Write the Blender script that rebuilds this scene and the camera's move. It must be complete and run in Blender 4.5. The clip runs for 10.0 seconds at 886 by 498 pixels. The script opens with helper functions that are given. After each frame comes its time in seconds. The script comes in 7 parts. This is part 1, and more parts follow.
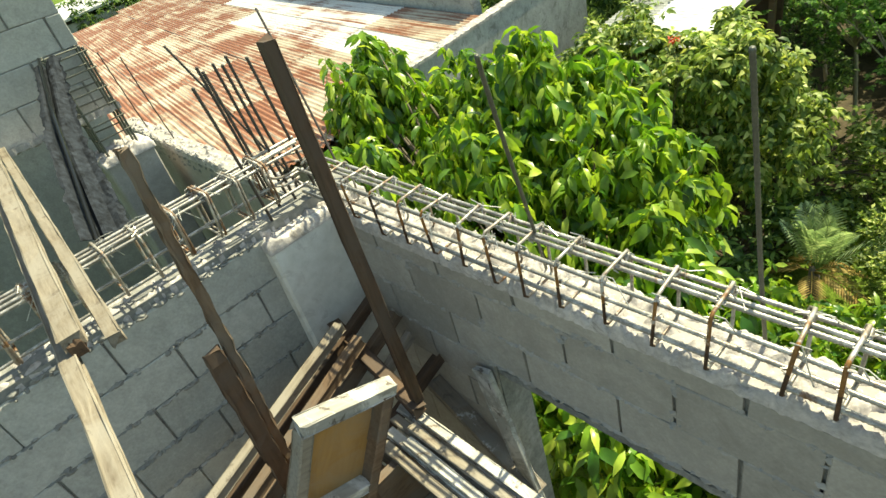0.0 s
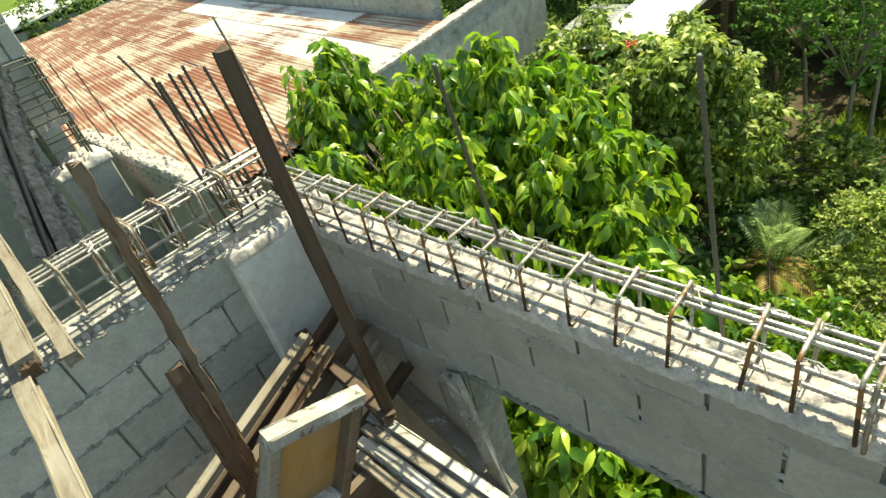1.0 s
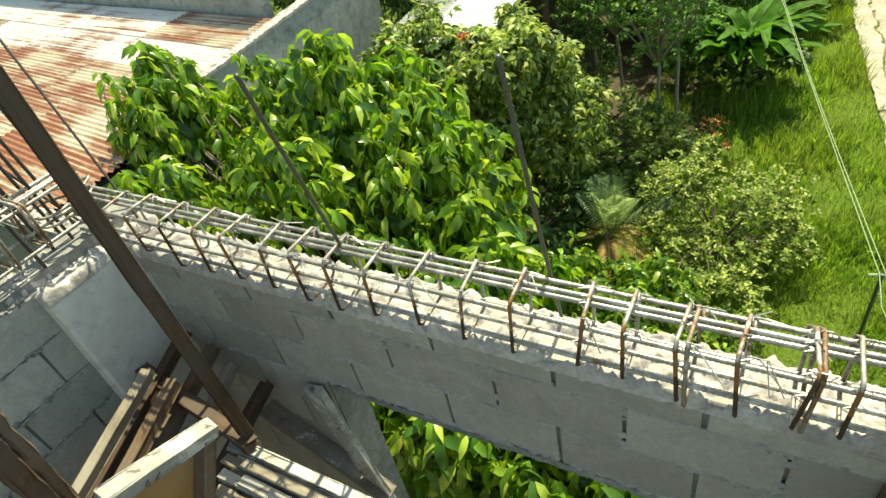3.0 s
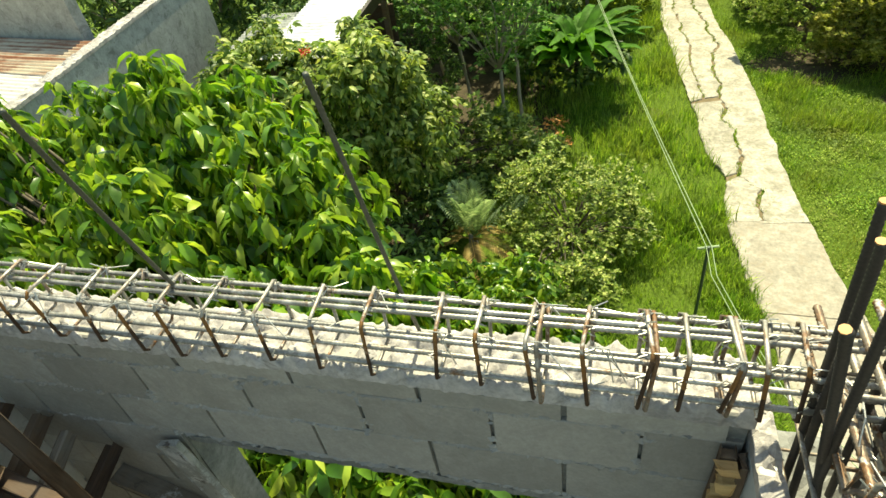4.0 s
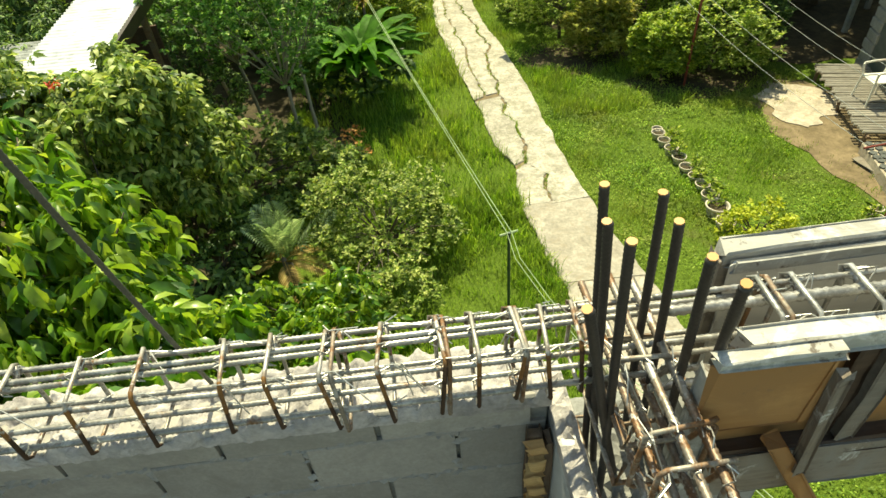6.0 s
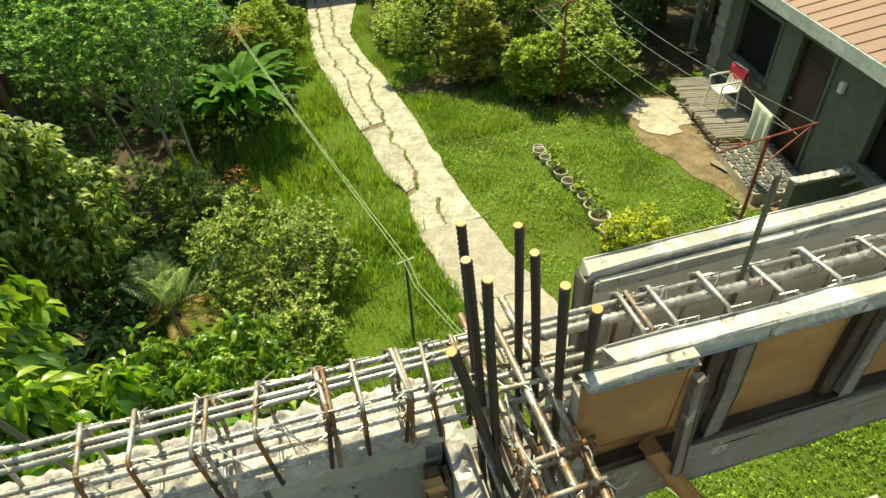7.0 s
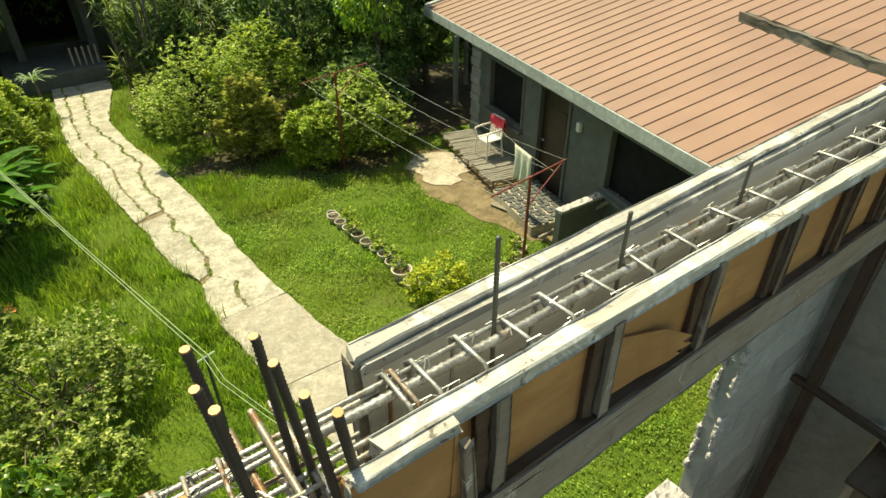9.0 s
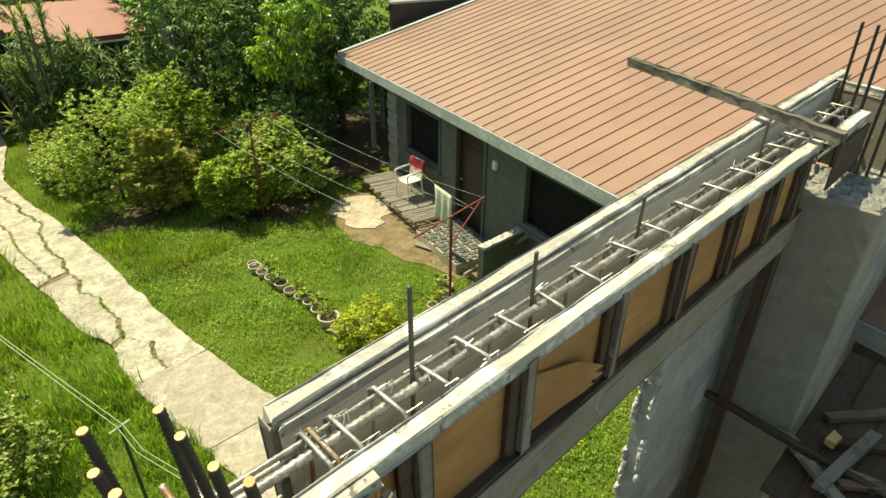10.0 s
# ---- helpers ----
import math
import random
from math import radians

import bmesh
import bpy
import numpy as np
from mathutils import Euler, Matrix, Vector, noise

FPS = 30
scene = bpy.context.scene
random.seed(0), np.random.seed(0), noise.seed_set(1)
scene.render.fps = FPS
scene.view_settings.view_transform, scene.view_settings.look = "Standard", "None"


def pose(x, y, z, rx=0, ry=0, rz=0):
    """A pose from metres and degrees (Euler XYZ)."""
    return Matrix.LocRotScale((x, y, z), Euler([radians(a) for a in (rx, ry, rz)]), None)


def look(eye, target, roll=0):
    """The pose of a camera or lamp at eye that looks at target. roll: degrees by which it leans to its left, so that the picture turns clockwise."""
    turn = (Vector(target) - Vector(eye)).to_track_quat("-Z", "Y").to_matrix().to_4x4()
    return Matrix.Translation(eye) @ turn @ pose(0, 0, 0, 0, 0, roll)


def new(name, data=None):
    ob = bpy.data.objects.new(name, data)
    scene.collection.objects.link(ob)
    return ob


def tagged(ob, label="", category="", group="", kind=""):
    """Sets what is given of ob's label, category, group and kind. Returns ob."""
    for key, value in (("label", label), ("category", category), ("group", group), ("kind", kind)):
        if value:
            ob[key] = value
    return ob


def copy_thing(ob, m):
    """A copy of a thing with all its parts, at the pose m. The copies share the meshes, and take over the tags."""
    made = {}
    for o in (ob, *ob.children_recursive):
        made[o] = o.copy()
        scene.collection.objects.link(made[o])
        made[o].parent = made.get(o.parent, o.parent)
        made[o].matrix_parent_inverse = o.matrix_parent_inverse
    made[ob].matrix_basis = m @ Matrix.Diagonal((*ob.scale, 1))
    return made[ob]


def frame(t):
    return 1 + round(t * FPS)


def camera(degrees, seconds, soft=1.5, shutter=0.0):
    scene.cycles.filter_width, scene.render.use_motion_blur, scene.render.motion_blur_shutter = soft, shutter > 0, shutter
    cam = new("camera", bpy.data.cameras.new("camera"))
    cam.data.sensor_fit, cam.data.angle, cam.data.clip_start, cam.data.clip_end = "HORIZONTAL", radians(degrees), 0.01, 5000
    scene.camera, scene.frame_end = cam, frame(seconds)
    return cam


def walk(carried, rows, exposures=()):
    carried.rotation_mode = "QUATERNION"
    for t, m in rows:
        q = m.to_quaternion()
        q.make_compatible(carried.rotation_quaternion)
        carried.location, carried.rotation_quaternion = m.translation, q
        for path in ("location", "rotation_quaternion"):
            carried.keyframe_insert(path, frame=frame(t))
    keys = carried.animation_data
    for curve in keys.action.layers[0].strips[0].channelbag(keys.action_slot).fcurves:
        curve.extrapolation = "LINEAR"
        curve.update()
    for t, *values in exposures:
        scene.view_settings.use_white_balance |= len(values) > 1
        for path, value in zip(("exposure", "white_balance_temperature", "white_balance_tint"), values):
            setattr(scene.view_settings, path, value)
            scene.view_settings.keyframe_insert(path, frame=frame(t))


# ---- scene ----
cam = camera(73.3, 10.0)
PATH = [
    (0, (-0.106, -1.066, 5.474), (-1.455, -0.113, 4.347), -16.3),
    (0.5, (-0.104, -1.064, 5.48), (-1.428, -0.076, 4.354), -15.8),
    (1, (-0.096, -1.056, 5.479), (-1.376, -0.024, 4.34), -15.8),
    (1.5, (-0.084, -1.038, 5.473), (-1.286, 0.058, 4.309), -15.5),
    (2, (-0.078, -1.023, 5.474), (-1.205, 0.13, 4.291), -15.1),
    (2.2, (-0.071, -1.012, 5.466), (-1.174, 0.156, 4.275), -15.1),
    (3.3, (-0.06, -0.971, 5.474), (-0.864, 0.365, 4.223), -11.9),
    (3.5, (-0.041, -0.956, 5.465), (-0.763, 0.429, 4.217), -11.2),
    (4, (-0.019, -0.918, 5.448), (-0.546, 0.526, 4.168), -9.7),
    (4.5, (0.002, -0.89, 5.437), (-0.383, 0.584, 4.141), -8.5),
    (5, (0.024, -0.87, 5.43), (-0.198, 0.611, 4.104), -6.6),
    (5.5, (0.052, -0.855, 5.428), (-0.039, 0.635, 4.097), -6.1),
    (5.7, (0.061, -0.857, 5.426), (0.028, 0.643, 4.104), -5.5),
    (6.8, (0.136, -0.841, 5.441), (0.44, 0.661, 4.156), -4.0),
    (7, (0.151, -0.838, 5.444), (0.534, 0.665, 4.181), -2.9),
    (7.5, (0.192, -0.839, 5.455), (0.751, 0.623, 4.211), -1.3),
    (8, (0.238, -0.832, 5.456), (0.979, 0.572, 4.24), -0.1),
    (8.5, (0.27, -0.837, 5.471), (1.141, 0.543, 4.314), -0.0),
    (9, (0.297, -0.852, 5.485), (1.285, 0.484, 4.372), -0.1),
    (9.5, (0.317, -0.853, 5.492), (1.42, 0.427, 4.423), 0.4),
    (10, (0.318, -0.886, 5.521), (1.535, 0.347, 4.521), 0.5),
]
walk(cam, [(t, look(eye, target, roll)) for t, eye, target, roll in PATH],
     exposures=((0, 1.20, 8500, -8), (2, 1.15, 8500, -9), (4.5, 1.0, 8700, -10), (7, 0.88, 9000, -11), (10, 0.82, 9200, -9)))

# ---- light ----
world = bpy.data.worlds.new("sky")
scene.world = world
world.use_nodes = True
SUN_TO = Vector((-0.03, 0.50, 0.86)).normalized()
wn = world.node_tree.nodes
sky = wn.new("ShaderNodeTexSky")
sky.sky_type, sky.sun_disc = "NISHITA", False
sky.sun_elevation = math.asin(SUN_TO.z)
sky.sun_rotation = math.atan2(SUN_TO.x, SUN_TO.y)
world.node_tree.links.new(sky.outputs[0], wn["Background"].inputs[0])
wn["Background"].inputs[1].default_value = 0.125
sun = new("sun", bpy.data.lights.new("sun", "SUN"))
sun.data.energy, sun.data.angle, sun.data.color = 4.3, radians(0.6), (1.0, 0.95, 0.86)
sun.matrix_world = look(SUN_TO * 60, (0, 0, 0))


# ---- materials ----
def mat(name, rough=0.8, metal=0.0, spec=0.5):
    m = bpy.data.materials.new(name)
    m.use_nodes = True
    nt = m.node_tree
    b = nt.nodes["Principled BSDF"]
    b.inputs["Roughness"].default_value = rough
    b.inputs["Metallic"].default_value = metal
    b.inputs["Specular IOR Level"].default_value = spec
    return m, nt, b


def coords(nt, scale=(1, 1, 1), kind="Object"):
    tc = nt.nodes.new("ShaderNodeTexCoord")
    mp = nt.nodes.new("ShaderNodeMapping")
    mp.inputs["Scale"].default_value = scale
    nt.links.new(tc.outputs[kind], mp.inputs[0])
    return mp.outputs[0]


def noise_tex(nt, vec, scale, detail=4.0, rough=0.6, dist=0.0):
    n = nt.nodes.new("ShaderNodeTexNoise")
    n.inputs["Scale"].default_value = scale
    n.inputs["Detail"].default_value = detail
    n.inputs["Roughness"].default_value = rough
    n.inputs["Distortion"].default_value = dist
    if vec is not None:
        nt.links.new(vec, n.inputs["Vector"])
    return n.outputs[0]


def ramp(nt, fac, stops):
    r = nt.nodes.new("ShaderNodeValToRGB")
    el = r.color_ramp.elements
    while len(el) < len(stops):
        el.new(0.5)
    for e, (p, c) in zip(el, stops):
        e.position = p
        e.color = (*c, 1) if len(c) == 3 else c
    nt.links.new(fac, r.inputs[0])
    return r.outputs[0]


def mix(nt, fac, a, b, mode="MIX"):
    n = nt.nodes.new("ShaderNodeMix")
    n.data_type, n.blend_type = "RGBA", mode
    for sock, val in ((n.inputs[0], fac), (n.inputs[6], a), (n.inputs[7], b)):
        if isinstance(val, (int, float)):
            sock.default_value = val
        elif isinstance(val, tuple):
            sock.default_value = (*val, 1)
        else:
            nt.links.new(val, sock)
    return n.outputs[2]


def bump(nt, b, height, strength=0.4, distance=0.01):
    n = nt.nodes.new("ShaderNodeBump")
    n.inputs["Strength"].default_value = strength
    n.inputs["Distance"].default_value = distance
    nt.links.new(height, n.inputs["Height"])
    nt.links.new(n.outputs[0], b.inputs["Normal"])


def info_random(nt):
    return nt.nodes.new("ShaderNodeObjectInfo").outputs["Random"]


def island_random(nt):
    return nt.nodes.new("ShaderNodeNewGeometry").outputs["Random Per Island"]


def concrete_mat(name, lo, hi, grain=60.0, rough=0.9, bumpy=0.5, stain_shade=None, vary=0.0, speck=0.5):
    m, nt, b = mat(name, rough, 0.0, 0.25)
    v = coords(nt)
    if vary:
        off = nt.nodes.new("ShaderNodeVectorMath")
        off.operation = "ADD"
        nt.links.new(v, off.inputs[0])
        sc = nt.nodes.new("ShaderNodeMath")
        sc.operation = "MULTIPLY"
        sc.inputs[1].default_value = 37.0
        nt.links.new(info_random(nt), sc.inputs[0])
        nt.links.new(sc.outputs[0], off.inputs[1])
        v = off.outputs[0]
    big = noise_tex(nt, v, 3.6, 5, 0.65, 0.6)
    fine = noise_tex(nt, v, grain, 6, 0.7)
    c = ramp(nt, big, [(0.3, lo), (0.7, hi)])
    c = mix(nt, speck, c, ramp(nt, fine, [(0.3, (0.25, 0.25, 0.25)), (0.7, (0.75, 0.75, 0.75))]), "OVERLAY")
    mid = noise_tex(nt, v, grain * 0.22, 5, 0.65, 0.8)
    c = mix(nt, speck * 0.7, c, ramp(nt, mid, [(0.34, (0.25, 0.25, 0.25)), (0.66, (0.75, 0.75, 0.75))]), "OVERLAY")
    if stain_shade:
        s = noise_tex(nt, v, 5.5, 6, 0.75, 1.2)
        c = mix(nt, ramp(nt, s, [(0.52, (0, 0, 0)), (0.68, (1, 1, 1))]), c, stain_shade)
    if vary:
        c = mix(nt, vary, c, ramp(nt, info_random(nt), [(0, (0.2, 0.2, 0.2)), (1, (0.8, 0.8, 0.8))]), "OVERLAY")
    nt.links.new(c, b.inputs["Base Color"])
    bump(nt, b, mix(nt, 0.4, fine, noise_tex(nt, v, grain * 0.25, 5, 0.7)), bumpy, 0.006)
    return m


M_BLOCK = concrete_mat("concrete_block", (0.29, 0.273, 0.247), (0.365, 0.344, 0.315), 90, bumpy=0.35, vary=0.22, stain_shade=(0.285, 0.265, 0.24), speck=0.22)
M_BLOCK_DARK = concrete_mat("side_block", (0.30, 0.305, 0.29), (0.385, 0.39, 0.37), 80, bumpy=0.45, vary=0.25, stain_shade=(0.33, 0.33, 0.31), speck=0.3)
M_MORTAR = concrete_mat("mortar", (0.17, 0.17, 0.16), (0.28, 0.275, 0.26), 40, bumpy=0.9)
# the dark spots in this mortar paint in shade between its lumps
M_SLURRY = concrete_mat("pale_mortar", (0.31, 0.285, 0.275), (0.58, 0.54, 0.525), 60, bumpy=1.0, stain_shade=(0.21, 0.195, 0.185), speck=0.4)
M_PLASTER = concrete_mat("column_concrete", (0.58, 0.58, 0.555), (0.68, 0.68, 0.655), 25, bumpy=0.25, stain_shade=(0.46, 0.45, 0.43), speck=0.25)
M_OLDWALL = concrete_mat("weathered_render", (0.29, 0.30, 0.285), (0.42, 0.43, 0.41), 40, bumpy=0.3, stain_shade=(0.19, 0.195, 0.175), speck=0.3)
M_PATH = concrete_mat("path_concrete", (0.25, 0.228, 0.183), (0.455, 0.42, 0.36), 22, bumpy=0.9, stain_shade=(0.22, 0.205, 0.145), vary=0.2, speck=0.6)
M_PATH_NEW = concrete_mat("path_concrete_smooth", (0.28, 0.25, 0.205), (0.39, 0.355, 0.30), 22, bumpy=0.3, stain_shade=(0.30, 0.25, 0.19), vary=0.1)
M_SOIL = concrete_mat("garden_soil", (0.12, 0.09, 0.05), (0.24, 0.18, 0.11), 15, bumpy=1.0)
# soil of the pots and ground discs; the discs carry painted shade
M_EARTH_SHADE = concrete_mat("earth_and_shade", (0.035, 0.028, 0.016), (0.085, 0.066, 0.036), 18, bumpy=1.0)
M_PATCH = concrete_mat("sandy_concrete", (0.33, 0.28, 0.22), (0.47, 0.41, 0.33), 15, bumpy=0.4, stain_shade=(0.27, 0.21, 0.14))
M_HOUSE = concrete_mat("house_render", (0.10, 0.11, 0.097), (0.15, 0.155, 0.138), 30, bumpy=0.25, stain_shade=(0.12, 0.12, 0.105), speck=0.25)
M_COL_FAR = concrete_mat("warm_grey_column_concrete", (0.25, 0.235, 0.195), (0.32, 0.30, 0.255), 20, bumpy=0.25, stain_shade=(0.22, 0.205, 0.17), speck=0.25)
# near-black colour that paints in the shade inside openings
M_ROOM_SHADE = concrete_mat("room_shade_black", (0.006, 0.006, 0.006), (0.014, 0.014, 0.014), 10)
M_TRIM = concrete_mat("fascia_paint", (0.30, 0.33, 0.32), (0.40, 0.43, 0.42), 12, rough=0.5, bumpy=0.1)


def steel_mat(name, grey, rust_lo, rust_hi, rough=0.45, cement=0.0):
    m, nt, b = mat(name, rough, 0.55, 0.5)
    v = coords(nt)
    n = noise_tex(nt, v, 9.0, 6, 0.7, 0.8)
    fine = noise_tex(nt, v, 160.0, 3, 0.6)
    rust = ramp(nt, fine, [(0.3, (0.10, 0.045, 0.018)), (0.7, (0.26, 0.13, 0.055))])
    c = mix(nt, ramp(nt, n, [(rust_lo, (0, 0, 0)), (rust_hi, (1, 1, 1))]), ramp(nt, fine, [(0.3, tuple(g * 0.7 for g in grey)), (0.7, grey)]), rust)
    if cement:
        s = noise_tex(nt, v, 22.0, 5, 0.7)
        c = mix(nt, ramp(nt, s, [(0.62 - cement, (0, 0, 0)), (0.70 - cement, (1, 1, 1))]), c, (0.50, 0.48, 0.45))
    nt.links.new(c, b.inputs["Base Color"])
    nt.links.new(ramp(nt, n, [(rust_lo, (0.6, 0.6, 0.6)), (rust_hi, (0.1, 0.1, 0.1))]), b.inputs["Metallic"])
    bump(nt, b, fine, 0.35, 0.002)
    return m


M_BAR = steel_mat("rebar_steel", (0.35, 0.335, 0.31), 0.56, 0.68, 0.42, cement=0.12)
M_BAR_WORN = steel_mat("worn_rebar_steel", (0.30, 0.265, 0.225), 0.46, 0.60, 0.5, cement=0.07)
M_BAR_DARK = steel_mat("dark_rebar_steel", (0.085, 0.075, 0.07), 0.62, 0.74, 0.6)
M_BAR_GREY = steel_mat("dull_rebar_steel", (0.13, 0.135, 0.115), 0.66, 0.76, 0.55)
M_STIRRUP = steel_mat("stirrup_steel", (0.42, 0.38, 0.33), 0.47, 0.60, 0.5, cement=0.11)
M_STIR_BEND = steel_mat("orange_rusted_stirrup", (0.34, 0.17, 0.06), 0.52, 0.70, 0.7, cement=0.04)
# rust brown darkened to hold the shade on the hoops' front legs
M_STIR_LEG_SHADE = steel_mat("rusted_shaded_stirrup", (0.10, 0.062, 0.042), 0.52, 0.75, 0.75)
M_RUST = steel_mat("rusty_steel", (0.36, 0.32, 0.27), 0.42, 0.56, 0.6, cement=0.05)
M_WIRE = steel_mat("tie_wire", (0.55, 0.54, 0.51), 0.60, 0.72, 0.4)
M_CUT = mat("cut_steel_end", 0.5)[0]
M_CUT.node_tree.nodes["Principled BSDF"].inputs["Base Color"].default_value = (0.56, 0.27, 0.085, 1)


def wood_mat(name, dark, light, weather=None, rough=0.8, axis=(6, 60, 60), white=0.0, chips=0.0):
    m, nt, b = mat(name, rough, 0.0, 0.25)
    v = coords(nt, axis)
    v1 = coords(nt)
    g = noise_tex(nt, v, 1.0, 6, 0.65, 0.5)
    c = ramp(nt, g, [(0.28, dark), (0.72, light)])
    if weather:
        w = noise_tex(nt, v1, 4.0, 5, 0.7, 0.8)
        c = mix(nt, ramp(nt, w, [(0.42, (0, 0, 0)), (0.62, (1, 1, 1))]), c, weather)
    if white:
        w = noise_tex(nt, v1, 7.0, 6, 0.75, 0.8)
        c = mix(nt, ramp(nt, w, [(0.66 - white, (0, 0, 0)), (0.76 - white, (1, 1, 1))]), c, (0.62, 0.60, 0.565))
    if chips:
        w = noise_tex(nt, v1, 16.0, 5, 0.7, 0.6)
        c = mix(nt, ramp(nt, w, [(0.60, (0, 0, 0)), (0.66, (chips, chips, chips))]), c, (0.13, 0.105, 0.085))
    c = mix(nt, 0.25, c, ramp(nt, info_random(nt), [(0, (0.25, 0.25, 0.25)), (1, (0.75, 0.75, 0.75))]), "OVERLAY")
    nt.links.new(c, b.inputs["Base Color"])
    bump(nt, b, mix(nt, 0.5, g, noise_tex(nt, v1, 30.0, 5, 0.7)), 0.6, 0.005)
    return m


M_WOOD_WORN = wood_mat("worn_grey_brown_wood", (0.045, 0.036, 0.028), (0.15, 0.12, 0.092), (0.19, 0.172, 0.15), chips=0.9)
M_WOOD_PALE = wood_mat("weathered_pale_wood", (0.12, 0.095, 0.07), (0.31, 0.27, 0.215), (0.255, 0.23, 0.195), chips=0.8)
M_WOOD_GREY = wood_mat("grey_cement_wood", (0.15, 0.115, 0.085), (0.29, 0.24, 0.19), (0.25, 0.225, 0.195), white=0.06, chips=0.6)
M_WOOD_DARK = wood_mat("dark_brown_wood", (0.045, 0.028, 0.018), (0.13, 0.08, 0.052), (0.09, 0.065, 0.05))
M_WOOD_BROWN = wood_mat("brown_wood", (0.09, 0.055, 0.035), (0.22, 0.15, 0.10), (0.15, 0.12, 0.095))
M_WOOD_WHITE = wood_mat("cement_coated_wood", (0.25, 0.23, 0.20), (0.45, 0.43, 0.39), (0.40, 0.385, 0.355), white=0.16, chips=0.9)
M_FORM_FACE = wood_mat("cement_grey_board", (0.46, 0.44, 0.41), (0.56, 0.54, 0.505), (0.52, 0.50, 0.47), chips=0.25)
M_WOOD_NEW = wood_mat("fresh_lumber", (0.50, 0.30, 0.12), (0.72, 0.50, 0.24))
M_PLY = wood_mat("plywood", (0.30, 0.14, 0.05), (0.48, 0.265, 0.108), (0.34, 0.18, 0.075), axis=(3, 25, 14), chips=0.25)
M_PLY_YELLOW = wood_mat("stained_plywood", (0.27, 0.145, 0.045), (0.43, 0.25, 0.09), (0.33, 0.22, 0.12), axis=(14, 14, 3))


def leaf_mat(name, dark, mid, bright, rough=0.4, trans=0.35, spec=0.3, patch=0.0):
    m, nt, b = mat(name, min(0.7, rough + 0.1), 0.0, spec)
    r = island_random(nt)
    c = ramp(nt, r, [(0.0, dark), (0.55, mid), (1.0, bright)])
    n = noise_tex(nt, coords(nt), 1.6, 2, 0.5)
    c = mix(nt, 0.5, c, ramp(nt, n, [(0.3, (0.3, 0.3, 0.3)), (0.7, (0.72, 0.72, 0.66))]), "OVERLAY")
    n2 = noise_tex(nt, coords(nt), 6.5, 3, 0.6)
    c = mix(nt, 0.6, c, ramp(nt, n2, [(0.32, (0.22, 0.22, 0.22)), (0.68, (0.78, 0.78, 0.70))]), "OVERLAY")
    if patch:
        w = noise_tex(nt, coords(nt), 0.55, 5, 0.6, 1.0)
        c = mix(nt, ramp(nt, w, [(0.45, (0, 0, 0)), (0.70, (patch, patch, patch))]), c, (0.36, 0.34, 0.09))
        w = noise_tex(nt, coords(nt), 1.7, 4, 0.65, 0.8)
        c = mix(nt, ramp(nt, w, [(0.50, (0, 0, 0)), (0.66, (patch, patch, patch))]), c, (0.13, 0.20, 0.055))
    nt.links.new(c, b.inputs["Base Color"])
    tr = nt.nodes.new("ShaderNodeBsdfTranslucent")
    nt.links.new(mix(nt, 1.0, c, (1.0, 1.0, 0.62), "MULTIPLY"), tr.inputs[0])
    ms = nt.nodes.new("ShaderNodeMixShader")
    ms.inputs[0].default_value = trans
    nt.links.new(b.outputs[0], ms.inputs[1])
    nt.links.new(tr.outputs[0], ms.inputs[2])
    nt.links.new(ms.outputs[0], nt.nodes["Material Output"].inputs[0])
    return m


M_LEAF_BIG = leaf_mat("glossy_big_leaves", (0.042, 0.13, 0.022), (0.19, 0.35, 0.042), (0.48, 0.60, 0.10), 0.22, 0.48, 0.65)
M_LEAF_MID = leaf_mat("tree_leaves", (0.06, 0.12, 0.03), (0.24, 0.34, 0.08), (0.58, 0.62, 0.22), 0.35, 0.42)
M_LEAF_FEATHER = leaf_mat("feathery_leaves", (0.08, 0.20, 0.05), (0.22, 0.42, 0.105), (0.52, 0.68, 0.27), 0.45, 0.55)
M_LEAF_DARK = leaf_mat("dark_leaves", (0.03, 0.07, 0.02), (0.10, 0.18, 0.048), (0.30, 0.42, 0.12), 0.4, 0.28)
M_LEAF_SMALL = leaf_mat("small_shrub_leaves", (0.06, 0.12, 0.026), (0.24, 0.335, 0.072), (0.66, 0.69, 0.27), 0.38, 0.42)
M_LEAF_GARDEN = leaf_mat("garden_shrub_leaves", (0.08, 0.16, 0.035), (0.36, 0.48, 0.11), (0.72, 0.76, 0.30), 0.38, 0.5)
M_LEAF_YEL = leaf_mat("yellow_green_leaves", (0.11, 0.20, 0.03), (0.32, 0.43, 0.07), (0.60, 0.64, 0.15), 0.4, 0.45)
M_LEAF_GOLD = leaf_mat("golden_leaves", (0.20, 0.27, 0.025), (0.44, 0.50, 0.05), (0.68, 0.68, 0.13), 0.4, 0.45)
M_LEAF_RED = leaf_mat("bronze_leaves", (0.17, 0.22, 0.045), (0.40, 0.41, 0.11), (0.62, 0.55, 0.19), 0.45, 0.52)
M_LEAF_FERN = leaf_mat("strap_leaves", (0.05, 0.14, 0.025), (0.12, 0.28, 0.04), (0.32, 0.48, 0.12), 0.5, 0.5, 0.15)
M_LEAF_PALM = leaf_mat("grey_palm_leaves", (0.20, 0.30, 0.18), (0.31, 0.43, 0.27), (0.48, 0.58, 0.40), 0.4, 0.5)
M_LEAF_DRY = leaf_mat("dry_palm_leaves", (0.25, 0.16, 0.05), (0.38, 0.26, 0.09), (0.48, 0.35, 0.14), 0.6, 0.3)
